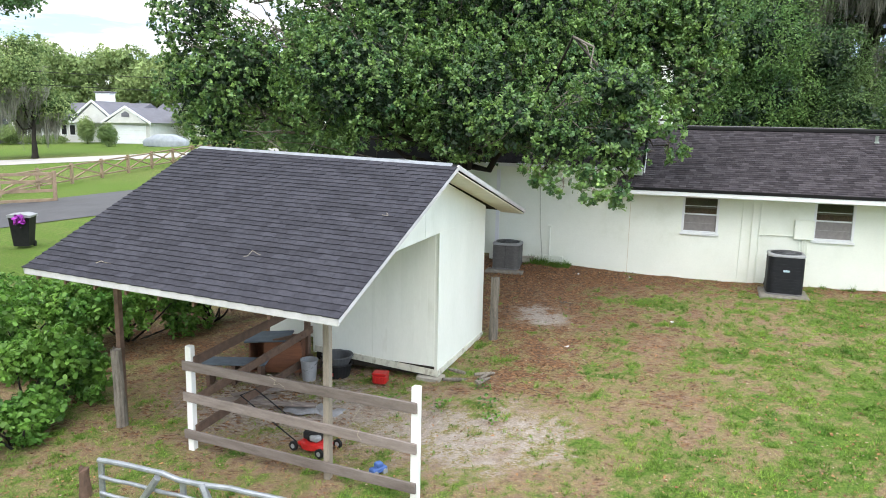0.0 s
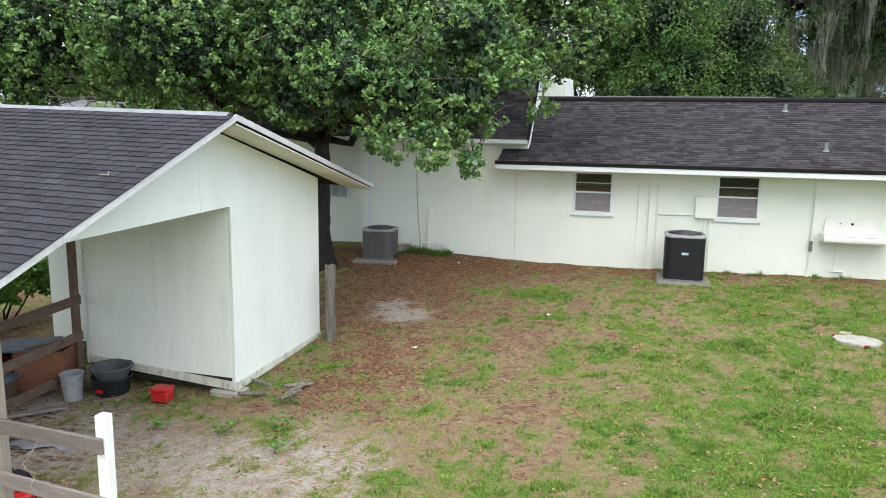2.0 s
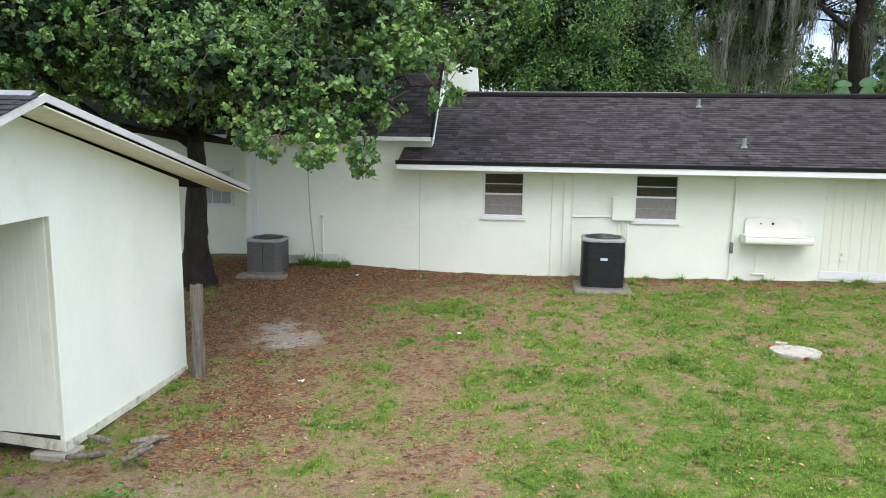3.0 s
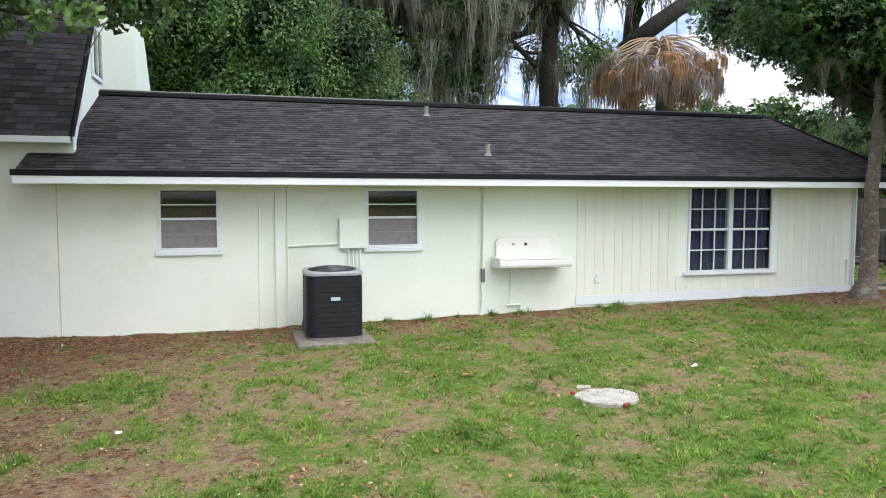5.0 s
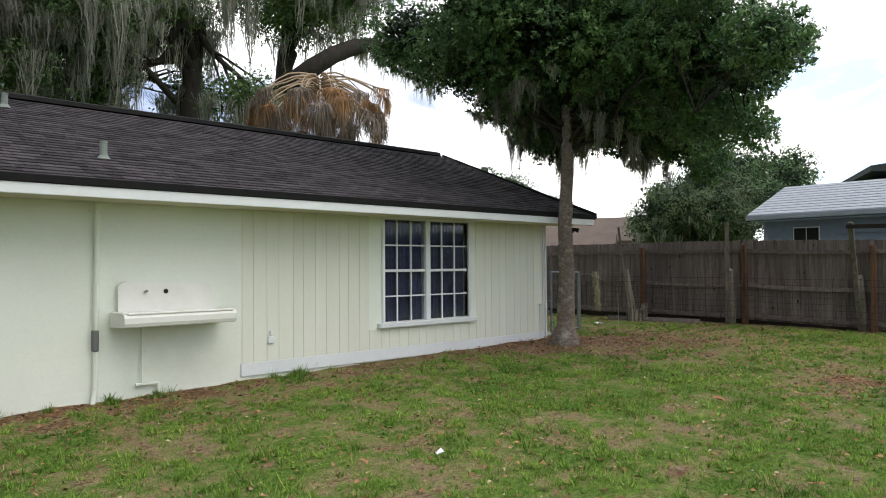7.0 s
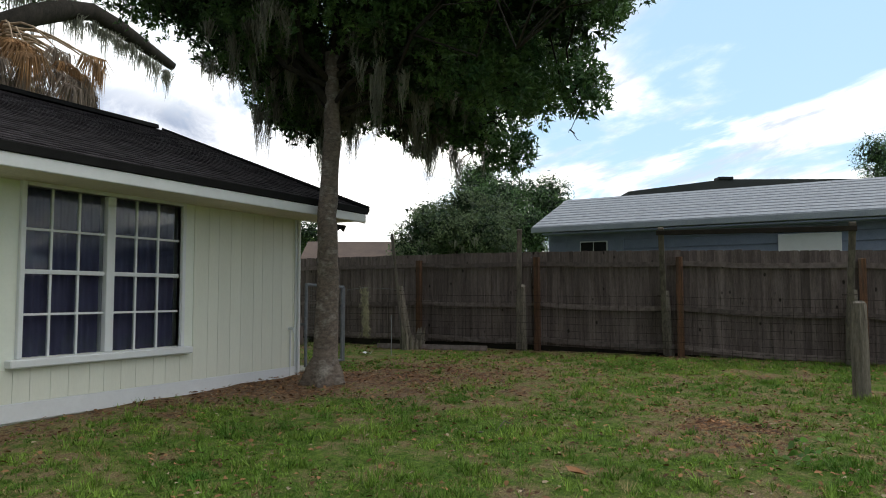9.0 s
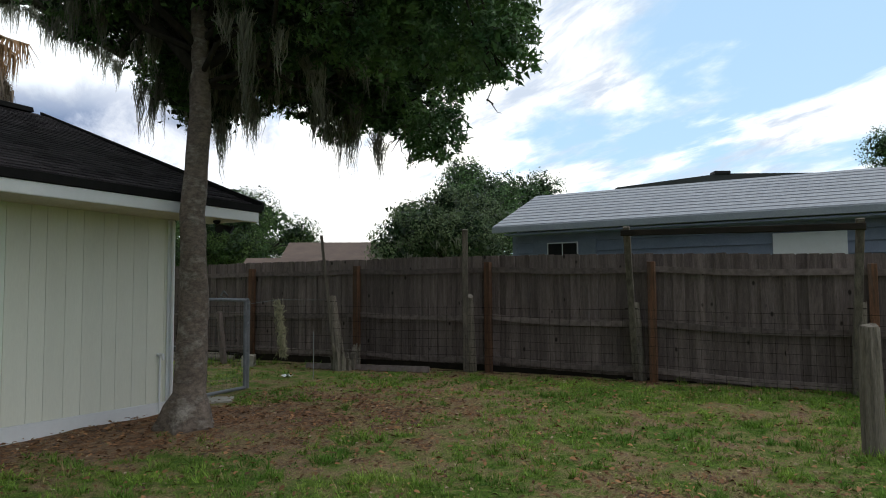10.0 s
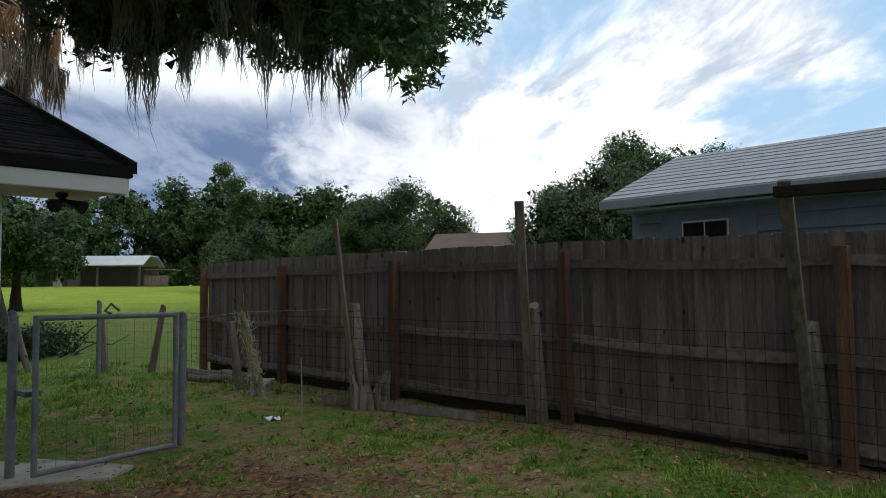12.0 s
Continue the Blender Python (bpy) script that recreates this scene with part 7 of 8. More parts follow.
def wood(name, label, points, heights, seed, lf, size, per, pale=False):
    """A far belt of trees: one object of many clumps of leaves, with undergrowth down to the soil."""
    rg = np.random.default_rng(seed)
    lobes, low, trunks = [], [], Form()
    for (x, y), h in zip(points, heights):
        g = ground_z(x, y)
        trunks.tube([(x, y, g - 0.3), (x + rg.normal() * 0.4, y, g + h * 0.6)], [0.3, 0.15], 6)
        for _ in range(9):
            r = h * (0.12 + 0.09 * rg.random())
            lobes.append((x + rg.normal() * h * 0.22, y + rg.normal() * h * 0.22, g + h * (0.28 + 0.62 * rg.random()), r * 1.2, r * 1.2, r))
        for _ in range(4):
            low.append((x + rg.normal() * h * 0.25, y + rg.normal() * h * 0.2, g + h * 0.12, h * 0.16, h * 0.16, h * 0.14))
    w = thing(name, label, "woods", kind="stuff")
    part("trunks", trunks, BARK, w)
    part("leaves", foliage("leaves", rg, lobes, per * len(points), 9, size * 0.7, size, 0.8, 0.55, 0.2, False, True, (0.35, -0.35)), lf, w)
    # Dark core leaves paint the shade inside the belt unless pale is set.
    part("inner_leaves", foliage("inner_leaves", rg, [(*l[:3], l[3] * 0.8, l[4] * 0.8, l[5] * 0.8) for l in lobes], per * len(points) // 6, 5, size, size * 2.6, 0.8, 0.0, 0.2, False, True, (0.35, -0.9)), lf if pale else LEAF_SHADE_AND_DEAD, w)
    part("undergrowth", foliage("undergrowth", rg, low, per * len(points) // 3, 8, size * 0.8, size * 1.3, 0.8, 0.0, 0.2, False, True, (0.35, -0.9)), lf, w)


rg = np.random.default_rng(81)
pts = [(12 + 105 * u + rg.normal() * 3, 122 - 74 * u + rg.normal() * 5) for u in np.linspace(0, 1, 40)]
wood("woods", "far belt of dark green trees behind the field", pts, [(11.5 if p[0] < 76 else 4.5) + (5 if p[0] < 76 else 2) * rg.random() for p in pts], 82, LEAF_FAR, 0.42, 330)
pts = [(-48 + 44 * u + rg.normal() * 2, 34 + rg.normal() * 3) for u in np.linspace(0, 1, 15)]
wood("woods", "belt of trees behind the house", pts, [9 + 4 * rg.random() for _ in pts], 83, LEAF_FAR, 0.30, 420)
pts = [(-140 + 62 * u + rg.normal() * 3, 76 + 12 * u + rg.normal() * 4) for u in np.linspace(0, 1, 18)]
wood("woods", "belt of pale green trees behind the far houses", pts, [11.5 + 4.0 * rg.random() for _ in pts], 84, LEAF_PALE, 0.40, 900, True)
# single trees at the near edge of the field wood
for k, (tx, ty, h, r, lf) in enumerate(((33.2, 54.3, 5.5, 3.0, LEAF_GREY), (38.7, 40.5, 6.2, 3.6, LEAF_GREY), (37.6, 96.5, 5.0, 3.0, LEAF_BUSH), (44.4, 32.1, 3.4, 1.6, LEAF_FAR), (27.2, 84.1, 9.0, 4.0, LEAF_FAR), (36.9, 57.2, 10.5, 1.8, LEAF_FAR), (12.2, 40.0, 6.5, 2.2, LEAF_FAR))):
    rg = np.random.default_rng(850 + k)
    g = ground_z(tx, ty)
    lobes = [(tx + rg.normal() * r * 0.5, ty + rg.normal() * r * 0.5, g + h * (0.75 if k == 5 else 0.55) + rg.normal() * h * 0.2, r * 0.5, r * 0.5, r * 0.4) for _ in range(10)]
    tree("tree", ("slim open-crowned tree standing above the far wood" if k == 5 else "rounded leafy tree at the edge of the field"), (tx, ty, g), [(0, 0, 1.5), (0.1, 0, h * 0.6)], lobes, lf, 1500 if k == 5 else 5200, 10, 0.20, 0.16, 860 + k, (30, 14, 1.6, 0.03, 0.2) if k in (4, 6) else None, 0.22, 0.7, 0.45, 0, None, (200, 5, 0.2, 0.25) if k == 5 else (1500, 5, 0.4, 0.35), False, True, (0.6, -0.3), LEAF_SHADE_AND_DEAD)
# tree beyond the bushes whose outer branch reaches into the street view
tree("tree", "dark leafy tree beside the bushes", (-35.0, -12.0, ground_z(-35, -12)), [(0, 0, 2.0), (0.2, 0.3, 4.5)], [(-35, -12, 7, 2.6, 2.6, 1.8), (-33.2, -9.2, 7.3, 1.6, 1.6, 1.0), (-31.6, -6.9, 7.4, 0.9, 0.9, 0.55)], LEAF_DARK, 2600, 10, 0.12, 0.11, 870, None, 0.25, 0.5, 0.45, 4)


# ---- barn in the field ----
def barn():
    b = thing("barn", "open weathered barn with pale metal roof in a field", "barn", (35.2, 85.5, ground_z(35.2, 85.5)), -42)
    for sx in (-5.8, -2.5, 1.0, 5.8):
        for sy in (-3.5, 3.5):
            part("post", Form().box(sx - 0.12, sx + 0.12, sy - 0.12, sy + 0.12, -0.2, 2.6), OLD_WOOD, b)
    part("roof", Form().prism([(-4.4, 2.5), (-1.5, 3.7), (1.5, 3.7), (4.4, 2.5), (4.4, 2.4), (1.5, 3.6), (-1.5, 3.6), (-4.4, 2.4)], "x", -6.5, 6.5), mat("pale_tin", (0.62, 0.66, 0.70), (0.52, 0.56, 0.60), 1, 0.5, 0.1, grit=0.05), b, "pale tin roof")
    part("door", Form().box(-4.0, -3.0, -3.6, -3.52, 0.0, 2.1), TRIM, b, "white door leaf")
    part("wall", Form().box(-6, -1.0, -3.5, -3.35, 0.0, 1.3).box(-6, 6, 3.35, 3.5, 0, 2.5).box(-4.6, -3.6, -3.45, -3.3, 1.3, 2.5), OLD_WOOD, b)
    part("lean_to", Form().box(6.2, 9.0, -3.0, 3.0, 1.9, 2.0).box(6.2, 9, -3.0, -2.9, 0, 1.2), OLD_WOOD, b)


barn()


# ---- roofs beyond the fence ----
def far_house(label, at, turn, w, d, h, wall, roof_m, rise):
    b = thing("house", label, "house", at, turn)
    part("wall", Form().box(-w / 2, w / 2, -d / 2, d / 2, -0.5, h), wall, b)
    part("roof", Form().prism([(-d / 2 - 0.5, h - 0.1), (0, h + rise), (d / 2 + 0.5, h - 0.1), (d / 2 + 0.5, h - 0.25), (0, h + rise - 0.15), (-d / 2 - 0.5, h - 0.25)], "x", -w / 2 - 0.4, w / 2 + 0.4), roof_m, b)
    part("gable", Form().prism([(-d / 2, h - 0.2), (d / 2, h - 0.2), (0, h + rise - 0.2)], "x", -w / 2, w / 2), wall, b)
    return b


TAN_ROOF = mat("brown_shingles", (0.15, 0.11, 0.09), (0.11, 0.08, 0.07), 1, 0.9, 0.2)
TAN_WALL = mat("tan_stucco", (0.5, 0.4, 0.3), (0.42, 0.33, 0.25), 1, 0.9, 0.2)
BRICK_WALL = mat("red_brick", (0.30, 0.10, 0.07), (0.22, 0.08, 0.055), 6, 0.9, 0.2)
bh = far_house("tan and red-brick house with brown roof beyond the board fence", (31.2, 19.6, 0.3), -60, 7.0, 8, 2.75, TAN_WALL, TAN_ROOF, 1.65)
part("brick_skirt", Form().box(-3.55, 3.55, -4.05, 4.05, -0.5, 2.0), BRICK_WALL, bh, "red brick lower wall")
part("porch_roof", Form().prism([(-6.5, 2.3), (-4.4, 3.2), (-2.3, 2.3)], "x", -5.5, 1.0), TAN_ROOF, bh)
part("porch_gable", Form().prism([(-6.2, 2.2), (-4.4, 3.0), (-2.6, 2.2)], "x", -5.52, -5.4), TAN_WALL, bh)
w = part("window", Form().box(-1.2, -0.2, -4.12, -4.06, 1.2, 2.1, 0.02), TRIM, bh)
part("pane", Form().box(-1.1, -0.3, -4.135, -4.125, 1.3, 2.0), BLACK_PLASTIC, w)


# ---- street side ----
def strip(name, pts, width, material, label, lift_z=0.03):
    f = Form()
    pts = [Vector((*p, 0)) for p in pts]
    vs = []
    for i, p in enumerate(pts):
        d = (pts[min(i + 1, len(pts) - 1)] - pts[max(i - 1, 0)]).normalized()
        s = Vector((-d.y, d.x, 0)) * width / 2
        vs += [(*(p - s).xy, ground_z(*(p - s).xy) + lift_z), (*(p + s).xy, ground_z(*(p + s).xy) + lift_z)]
    f.add(vs, [(2 * i, 2 * i + 2, 2 * i + 3, 2 * i + 1) for i in range(len(pts) - 1)])
    solid(name, f, material, label, name, kind="structure")


dense = lambda a, b, n=14: [(a[0] + (b[0] - a[0]) * k / n, a[1] + (b[1] - a[1]) * k / n) for k in range(n + 1)]
strip("driveway", dense((-50, -7), (-37, 20), 24), 8.5, ASPHALT, "grey asphalt driveway")
strip("road", dense((-112, 0.2), (-30, 58), 40), 6.5, ROAD, "pale concrete road")


RANCH_WOOD = mat("tan_brown_timber", (0.36, 0.27, 0.19), (0.27, 0.195, 0.135), 3, 0.9, 0.3)


def cross_fence():
    f = thing("ranch_fence", "brown timber fence with crossed rails along the road", "fence")
    a, b = Vector((-51.3, 8.3, 0)), Vector((-55.4, 30.2, 0))
    n = 7
    for k in range(-2, n + 3):
        p, q = a.lerp(b, k / n), a.lerp(b, (k + 1) / n)
        z0, z1 = ground_z(p.x, p.y), ground_z(q.x, q.y)
        part("post", Form().box(p.x - 0.08, p.x + 0.08, p.y - 0.08, p.y + 0.08, z0 - 0.3, z0 + 1.35), RANCH_WOOD, f)
        P, Q = Vector((p.x, p.y, z0)), Vector((q.x, q.y, z1))
        for h0, h1 in ((0.25, 0.25), (1.2, 1.2), (0.3, 1.15), (1.15, 0.3)):
            part("rail", Form().tube([P + Vector((0, 0, h0)), Q + Vector((0, 0, h1))], [0.06, 0.06], 4), RANCH_WOOD, f)


cross_fence()
tg = thing("timber_gate", "weathered brown timber gate panel by the driveway", "gate", (-47.4, 6.1, ground_z(-47.4, 6.1)), 62)
for xx in (-1.9, 1.9):
    part("post", Form().box(xx - 0.09, xx + 0.09, -0.09, 0.09, -0.3, 1.75, 0.01), RANCH_WOOD, tg)
for zz in (0.12, 0.62, 1.12, 1.52):
    part("board", Form().box(-1.81, 1.81, -0.03, 0.03, zz, zz + 0.16, 0.008), RANCH_WOOD, tg)
part("brace", Form().box(-1.9, 1.9, -0.06, -0.031, -0.06, 0.06, 0.006, pose(0, 0, 0.86, 0, -20, 0)), RANCH_WOOD, tg)
FAR_WALL = mat("far_house_wall", (0.66, 0.66, 0.65), (0.58, 0.58, 0.57), 1, 0.8, 0.1)
FAR_ROOF = mat("far_house_roof", (0.16, 0.16, 0.185), (0.13, 0.13, 0.15), 1, 0.9, 0.2)


def street_house():
    b = thing("house", "pale grey suburban house with white garage door across the road", "house", (-85.3, 54.3, 1.05), 0)
    part("wall", Form().box(-17.5, 0.5, 0, 9, -1.5, 2.7), FAR_WALL, b)
    part("roof", Form().prism([(-0.6, 2.6), (4.5, 5.2), (9.6, 2.6)], "x", -18.2, 0.5), FAR_ROOF, b)
    part("eave_board", Form().box(-18.2, 0.4, -0.66, -0.61, 2.42, 2.62), TRIM, b)
    part("garage", Form().box(0.502, 6.8, -3, 5, -1.5, 2.7), FAR_WALL, b)
    part("garage_roof", Form().prism([(-0.2, 2.6), (3.6, 4.5), (7.4, 2.6)], "y", -3.5, 8), FAR_ROOF, b)
    part("gable_trim", Form().prism([(-0.3, 2.40), (3.6, 4.38), (7.5, 2.40), (7.5, 2.68), (3.6, 4.68), (-0.3, 2.68)], "y", -3.66, -3.552), TRIM, b)
    part("gable", Form().prism([(0.4, 2.55), (6.8, 2.55), (3.6, 4.4)], "y", -3.55, -3.502), FAR_WALL, b)
    part("gable_vent", Form().prism([(3.0, 3.3), (4.2, 3.3), (4.2, 3.7), (3.6, 4.0), (3.0, 3.7)], "y", -3.60, -3.553), FAR_ROOF, b)
    d = part("garage_door", Form().box(1.0, 6.2, -3.08, -3.01, 0.0, 2.25, 0.02), TRIM, b, "white panelled garage door")
    for k in range(3):
        part("panel_seam", Form().box(1.0, 6.2, -3.095, -3.081, 0.55 + 0.55 * k, 0.57 + 0.55 * k), FAR_WALL, d)
    part("front_gable", Form().prism([(-7.6, 2.6), (-3.6, 5.3), (0.4, 2.6)], "y", -1.6, 5), FAR_ROOF, b)
    part("front_gable_wall", Form().prism([(-7.0, 2.5), (-3.6, 4.9), (-0.2, 2.5)], "y", -1.65, -1.602), FAR_WALL, b)
    part("front_gable_trim", Form().prism([(-7.7, 2.42), (-3.6, 5.15), (0.5, 2.42), (0.5, 2.72), (-3.6, 5.45), (-7.7, 2.72)], "y", -1.76, -1.652), TRIM, b)
    part("left_gable", Form().prism([(-17.6, 2.6), (-14.6, 4.6), (-11.6, 2.6)], "y", -2.4, 4), FAR_ROOF, b)
    part("left_wing", Form().prism([(-17.2, -1.5), (-12.0, -1.5), (-12.0, 2.6), (-14.6, 4.3), (-17.2, 2.6)], "y", -2.45, -0.02), FAR_WALL, b)
    part("left_gable_trim", Form().prism([(-17.7, 2.42), (-14.6, 4.45), (-11.5, 2.42), (-11.5, 2.70), (-14.6, 4.73), (-17.7, 2.70)], "y", -2.55, -2.452), TRIM, b)
    part("chimney", Form().box(-9.6, -7.2, 5.0, 6.3, 4.0, 6.6, 0.05), TRIM, b)
    part("chimney_cap", Form().box(-9.75, -7.05, 4.85, 6.45, 6.6, 6.8, 0.05), FAR_ROOF, b)
    for xx, yy in ((-15.1, -2.45), (-10.8, 0.0), (-9.3, 0.0), (-1.6, -1.4)):
        w = part("window", Form().box(xx, xx + 1.1, yy - 0.06, yy - 0.005, 0.7, 2.2, 0.03), TRIM, b)
        part("pane", Form().box(xx + 0.12, xx + 0.98, yy - 0.08, yy - 0.065, 0.82, 2.08), BLACK_PLASTIC, w)


street_house()
far_house("grey-roofed bungalow across the road", (-88.0, 75.0, 1.7), 5, 15, 9, 2.7, FAR_WALL, FAR_ROOF, 2.4)
far_house("dark-walled house with grey roof across the road", (-112.0, 52.0, 0.3), 20, 14, 9, 2.6, mat("dark_siding", (0.16, 0.16, 0.165), (0.12, 0.12, 0.125), 1, 0.8, 0.1), FAR_ROOF, 2.6)
car = thing("covered_car", "car under a silvery grey cover on a driveway", "car", (-72.6, 47.2, 1.03), 10)
part("cover", Form().add([(sx * rx, sy * ry, z) for z, rx, ry in ((0.0, 2.35, 0.95), (0.55, 2.4, 0.98), (0.85, 2.1, 0.9), (1.3, 1.1, 0.7), (1.42, 0.7, 0.5)) for sx, sy in ((-1, -1), (0, -1.06), (1, -1), (1.06, 0), (1, 1), (0, 1.06), (-1, 1), (-1.06, 0))],
                         [(8 * i + k, 8 * i + (k + 1) % 8, 8 * i + 8 + (k + 1) % 8, 8 * i + 8 + k) for i in range(4) for k in range(8)] + [tuple(range(32, 40))]), mat("car_cover", (0.36, 0.40, 0.44), (0.28, 0.31, 0.35), 2, 0.6, 0.2), car, smooth=True)
bin_ = thing("wheelie_bin", "black wheeled refuse bin with grey lid", "bin", (-36.9, -2.4, ground_z(-36.9, -2.4)), 30)
bin_.scale = (1.1, 1.1, 1.15)
part("body", Form().add([(sx * w, sy * w, z) for z, w in ((0.08, 0.24), (1.0, 0.32)) for sx, sy in ((-1, -1), (1, -1), (1, 1), (-1, 1))], [(0, 1, 5, 4), (1, 2, 6, 5), (2, 3, 7, 6), (3, 0, 4, 7), (3, 2, 1, 0), (4, 5, 6, 7)]), BLACK_PLASTIC, bin_)
part("lid", Form().prism([(-0.36, 1.0), (0.36, 1.0), (0.36, 1.06), (0.1, 1.12), (-0.36, 1.08)], "y", -0.36, 0.36), GREY_PLASTIC, bin_)
for s in (-0.24, 0.24):
    part("wheel", Form().tube([(s - 0.03, 0.26, 0.1), (s + 0.03, 0.26, 0.1)], [0.1, 0.1], 14), BLACK_PLASTIC, bin_)

flowers = thing("purple_bundle", "bright purple bundle on the refuse bin", "bundle", (-36.65, -2.75, ground_z(-36.9, -2.4) + 1.1))
rg = np.random.default_rng(79)
part("petal_mass", quad_cloud("petal_mass", rg.normal(size=(160, 3)) * 0.09, rg.normal(size=(160, 3)), rg.normal(size=(160, 3)), np.full(160, 0.06), np.full(160, 0.04), 0.3), mat("purple_cloth", (0.50, 0.06, 0.55), (0.36, 0.04, 0.42), 5, 0.7, 0.0, island=0.3), flowers)

for k, (bx, by, r) in enumerate(((4.3, 11.6, 0.75), (3.5, 11.0, 0.55))):
    rg = np.random.default_rng(120 + k)
    b = thing("brush_pile", "dark heap of dead brush behind the old wire", "brush", (bx, by, ground_z(bx, by)))
    for _ in range(26):
        g = rg.random() * 6.28
        a = Vector((math.cos(g) * r * rg.random(), math.sin(g) * r * rg.random(), 0.0))
        part("stick", Form().tube(bent(rg, a, a + Vector((rg.normal() * 0.5, rg.normal() * 0.5, 0.35 + 0.5 * rg.random())), 5, 0.3), [0.02, 0.017, 0.014, 0.01, 0.005], 5), BARK, b)
    tagged(part("dead_leaves", foliage("dead_leaves", rg, [(0, 0, 0.3, r, r, 0.35)], 260, 8, 0.1, 0.09, 0.5, 0.1), LEAF_SHADE_AND_DEAD, b), kind="stuff")
# shrubs by the shed and along the far lawn
for k, (bx, by, h, r, sd) in enumerate(((-24.8, -12.6, 1.1, 1.3, 91), (-25.8, -11.2, 1.3, 1.5, 92), (-26.0, -9.0, 1.5, 1.6, 93), (-27.5, -10.5, 1.2, 1.6, 94), (-25.0, -7.2, 1.2, 1.3, 95), (-28.0, -7.5, 1.3, 1.5, 96), (-24.0, -13.6, 0.7, 0.9, 97))):
    rg = np.random.default_rng(sd)
    g = ground_z(bx, by)
    lobes = [(bx + rg.normal() * r * 0.45, by + rg.normal() * r * 0.45, g + h * (0.35 + 0.75 * rg.random()), r * (0.3 + 0.25 * rg.random()), r * 0.42, h * (0.25 + 0.2 * rg.random())) for _ in range(7)]
    b = thing("bush", "bright green leafy bush beside the shed", "bush", (bx, by, g))
    local = [(l[0] - bx, l[1] - by, l[2] - g, *l[3:]) for l in lobes]
    for l in local:
        part("stem", Form().tube(bent(rg, (0, 0, -0.1), l[:3], 5, 0.2), [0.03, 0.025, 0.02, 0.015, 0.008], 6), BARK, b)
    part("leaves", foliage("leaves", rg, local, 720, 12, 0.03, 0.125, 0.55, 0.2, 0.2, True, False, (1.6, -0.15)), LEAF_BUSH, b)
for k, (bx, by, h, r) in enumerate(((-80.4, 46.4, 2.5, 1.0), (-88.3, 51.0, 3.2, 1.0), (-101.0, 50.5, 2.6, 1.5), (-94.5, 51.5, 1.0, 1.6), (-97.5, 51.3, 1.0, 1.6), (-76.5, 56.5, 4.6, 2.2))):
    rg = np.random.default_rng(100 + k)
    g = ground_z(bx, by)
    b = thing("bush", "rounded garden shrub on the far lawn", "bush", (bx, by, g))
    part("leaves", foliage("leaves", rg, [(0, 0, h * 0.55, r, r, h * 0.5)], 700, 8, 0.15, 0.18, 0.7, 0.2, 0.2, False, True), LEAF_PALE, b)
    part("stem", Form().tube([(0, 0, -0.2), (0, 0, h * 0.5)], [0.08, 0.05], 6), BARK, b)
for k, (tx, ty, h, r, sd) in enumerate(((-75.0, 31.5, 6.4, 4.2, 111), (-60.0, 47.0, 4.5, 2.2, 113))):
    rg = np.random.default_rng(sd)
    lobes = [(tx + rg.normal() * r * 0.5, ty + rg.normal() * r * 0.5, h + rg.normal() * r * 0.35, r * 0.5, r * 0.5, r * 0.45) for _ in range(9)]
    tree("tree", "pale mossy tree near the road", (tx, ty, ground_z(tx, ty)), [(0, 0, 2), (0.2, 0, h * 0.6)], lobes, LEAF_PALE, 3600, 9, 0.35, 0.20, sd, (170, 34, 3.0, 0.03, 0.35), 0.2, 0.7, 0.5, 0, None, (700, 5, 0.5, 0.5), False, True, (0.5, -0.3), LEAF_FAR)

for k, (za, zb) in enumerate(((8.6, 7.4), (7.4, 6.3))):
    cable = thing("overhead_cable", "thin black overhead cable above the road", "cable")
    part("wire", Form().tube([(-110, 8, za + 1.5), (-76, 27, za - 0.3), (-45, 44, zb)], [0.03, 0.03, 0.03], 5), BLACK_PLASTIC, cable)


# ---- small growth and fallen leaves ----
GRASS = mat("grass_blade", (0.075, 0.185, 0.024), (0.27, 0.40, 0.070), 1.3, 0.6, 0.0, 9, island=0.4, grit=0.5, spec=0.25, through_light=0.25)
STRAW = mat("dry_grass", (0.46, 0.38, 0.19), (0.32, 0.24, 0.12), 1.3, 0.8, 0.0, 6, island=0.3, spec=0.1, through_light=0.15)
WEED = mat("weed_leaf", (0.09, 0.19, 0.03), (0.15, 0.26, 0.05), 1.3, 0.6, 0.0, 6, island=0.35, spec=0.3, through_light=0.25)
LITTER = mat("fallen_leaf", (0.36, 0.19, 0.09), (0.12, 0.063, 0.036), 2.0, 0.8, 0.0, 6, island=0.55, spec=0.2)
PALE_BIT = mat("pale_litter", (0.42, 0.34, 0.24), (0.30, 0.23, 0.15), 2.0, 0.8, 0.0, 6, island=0.4, spec=0.2)


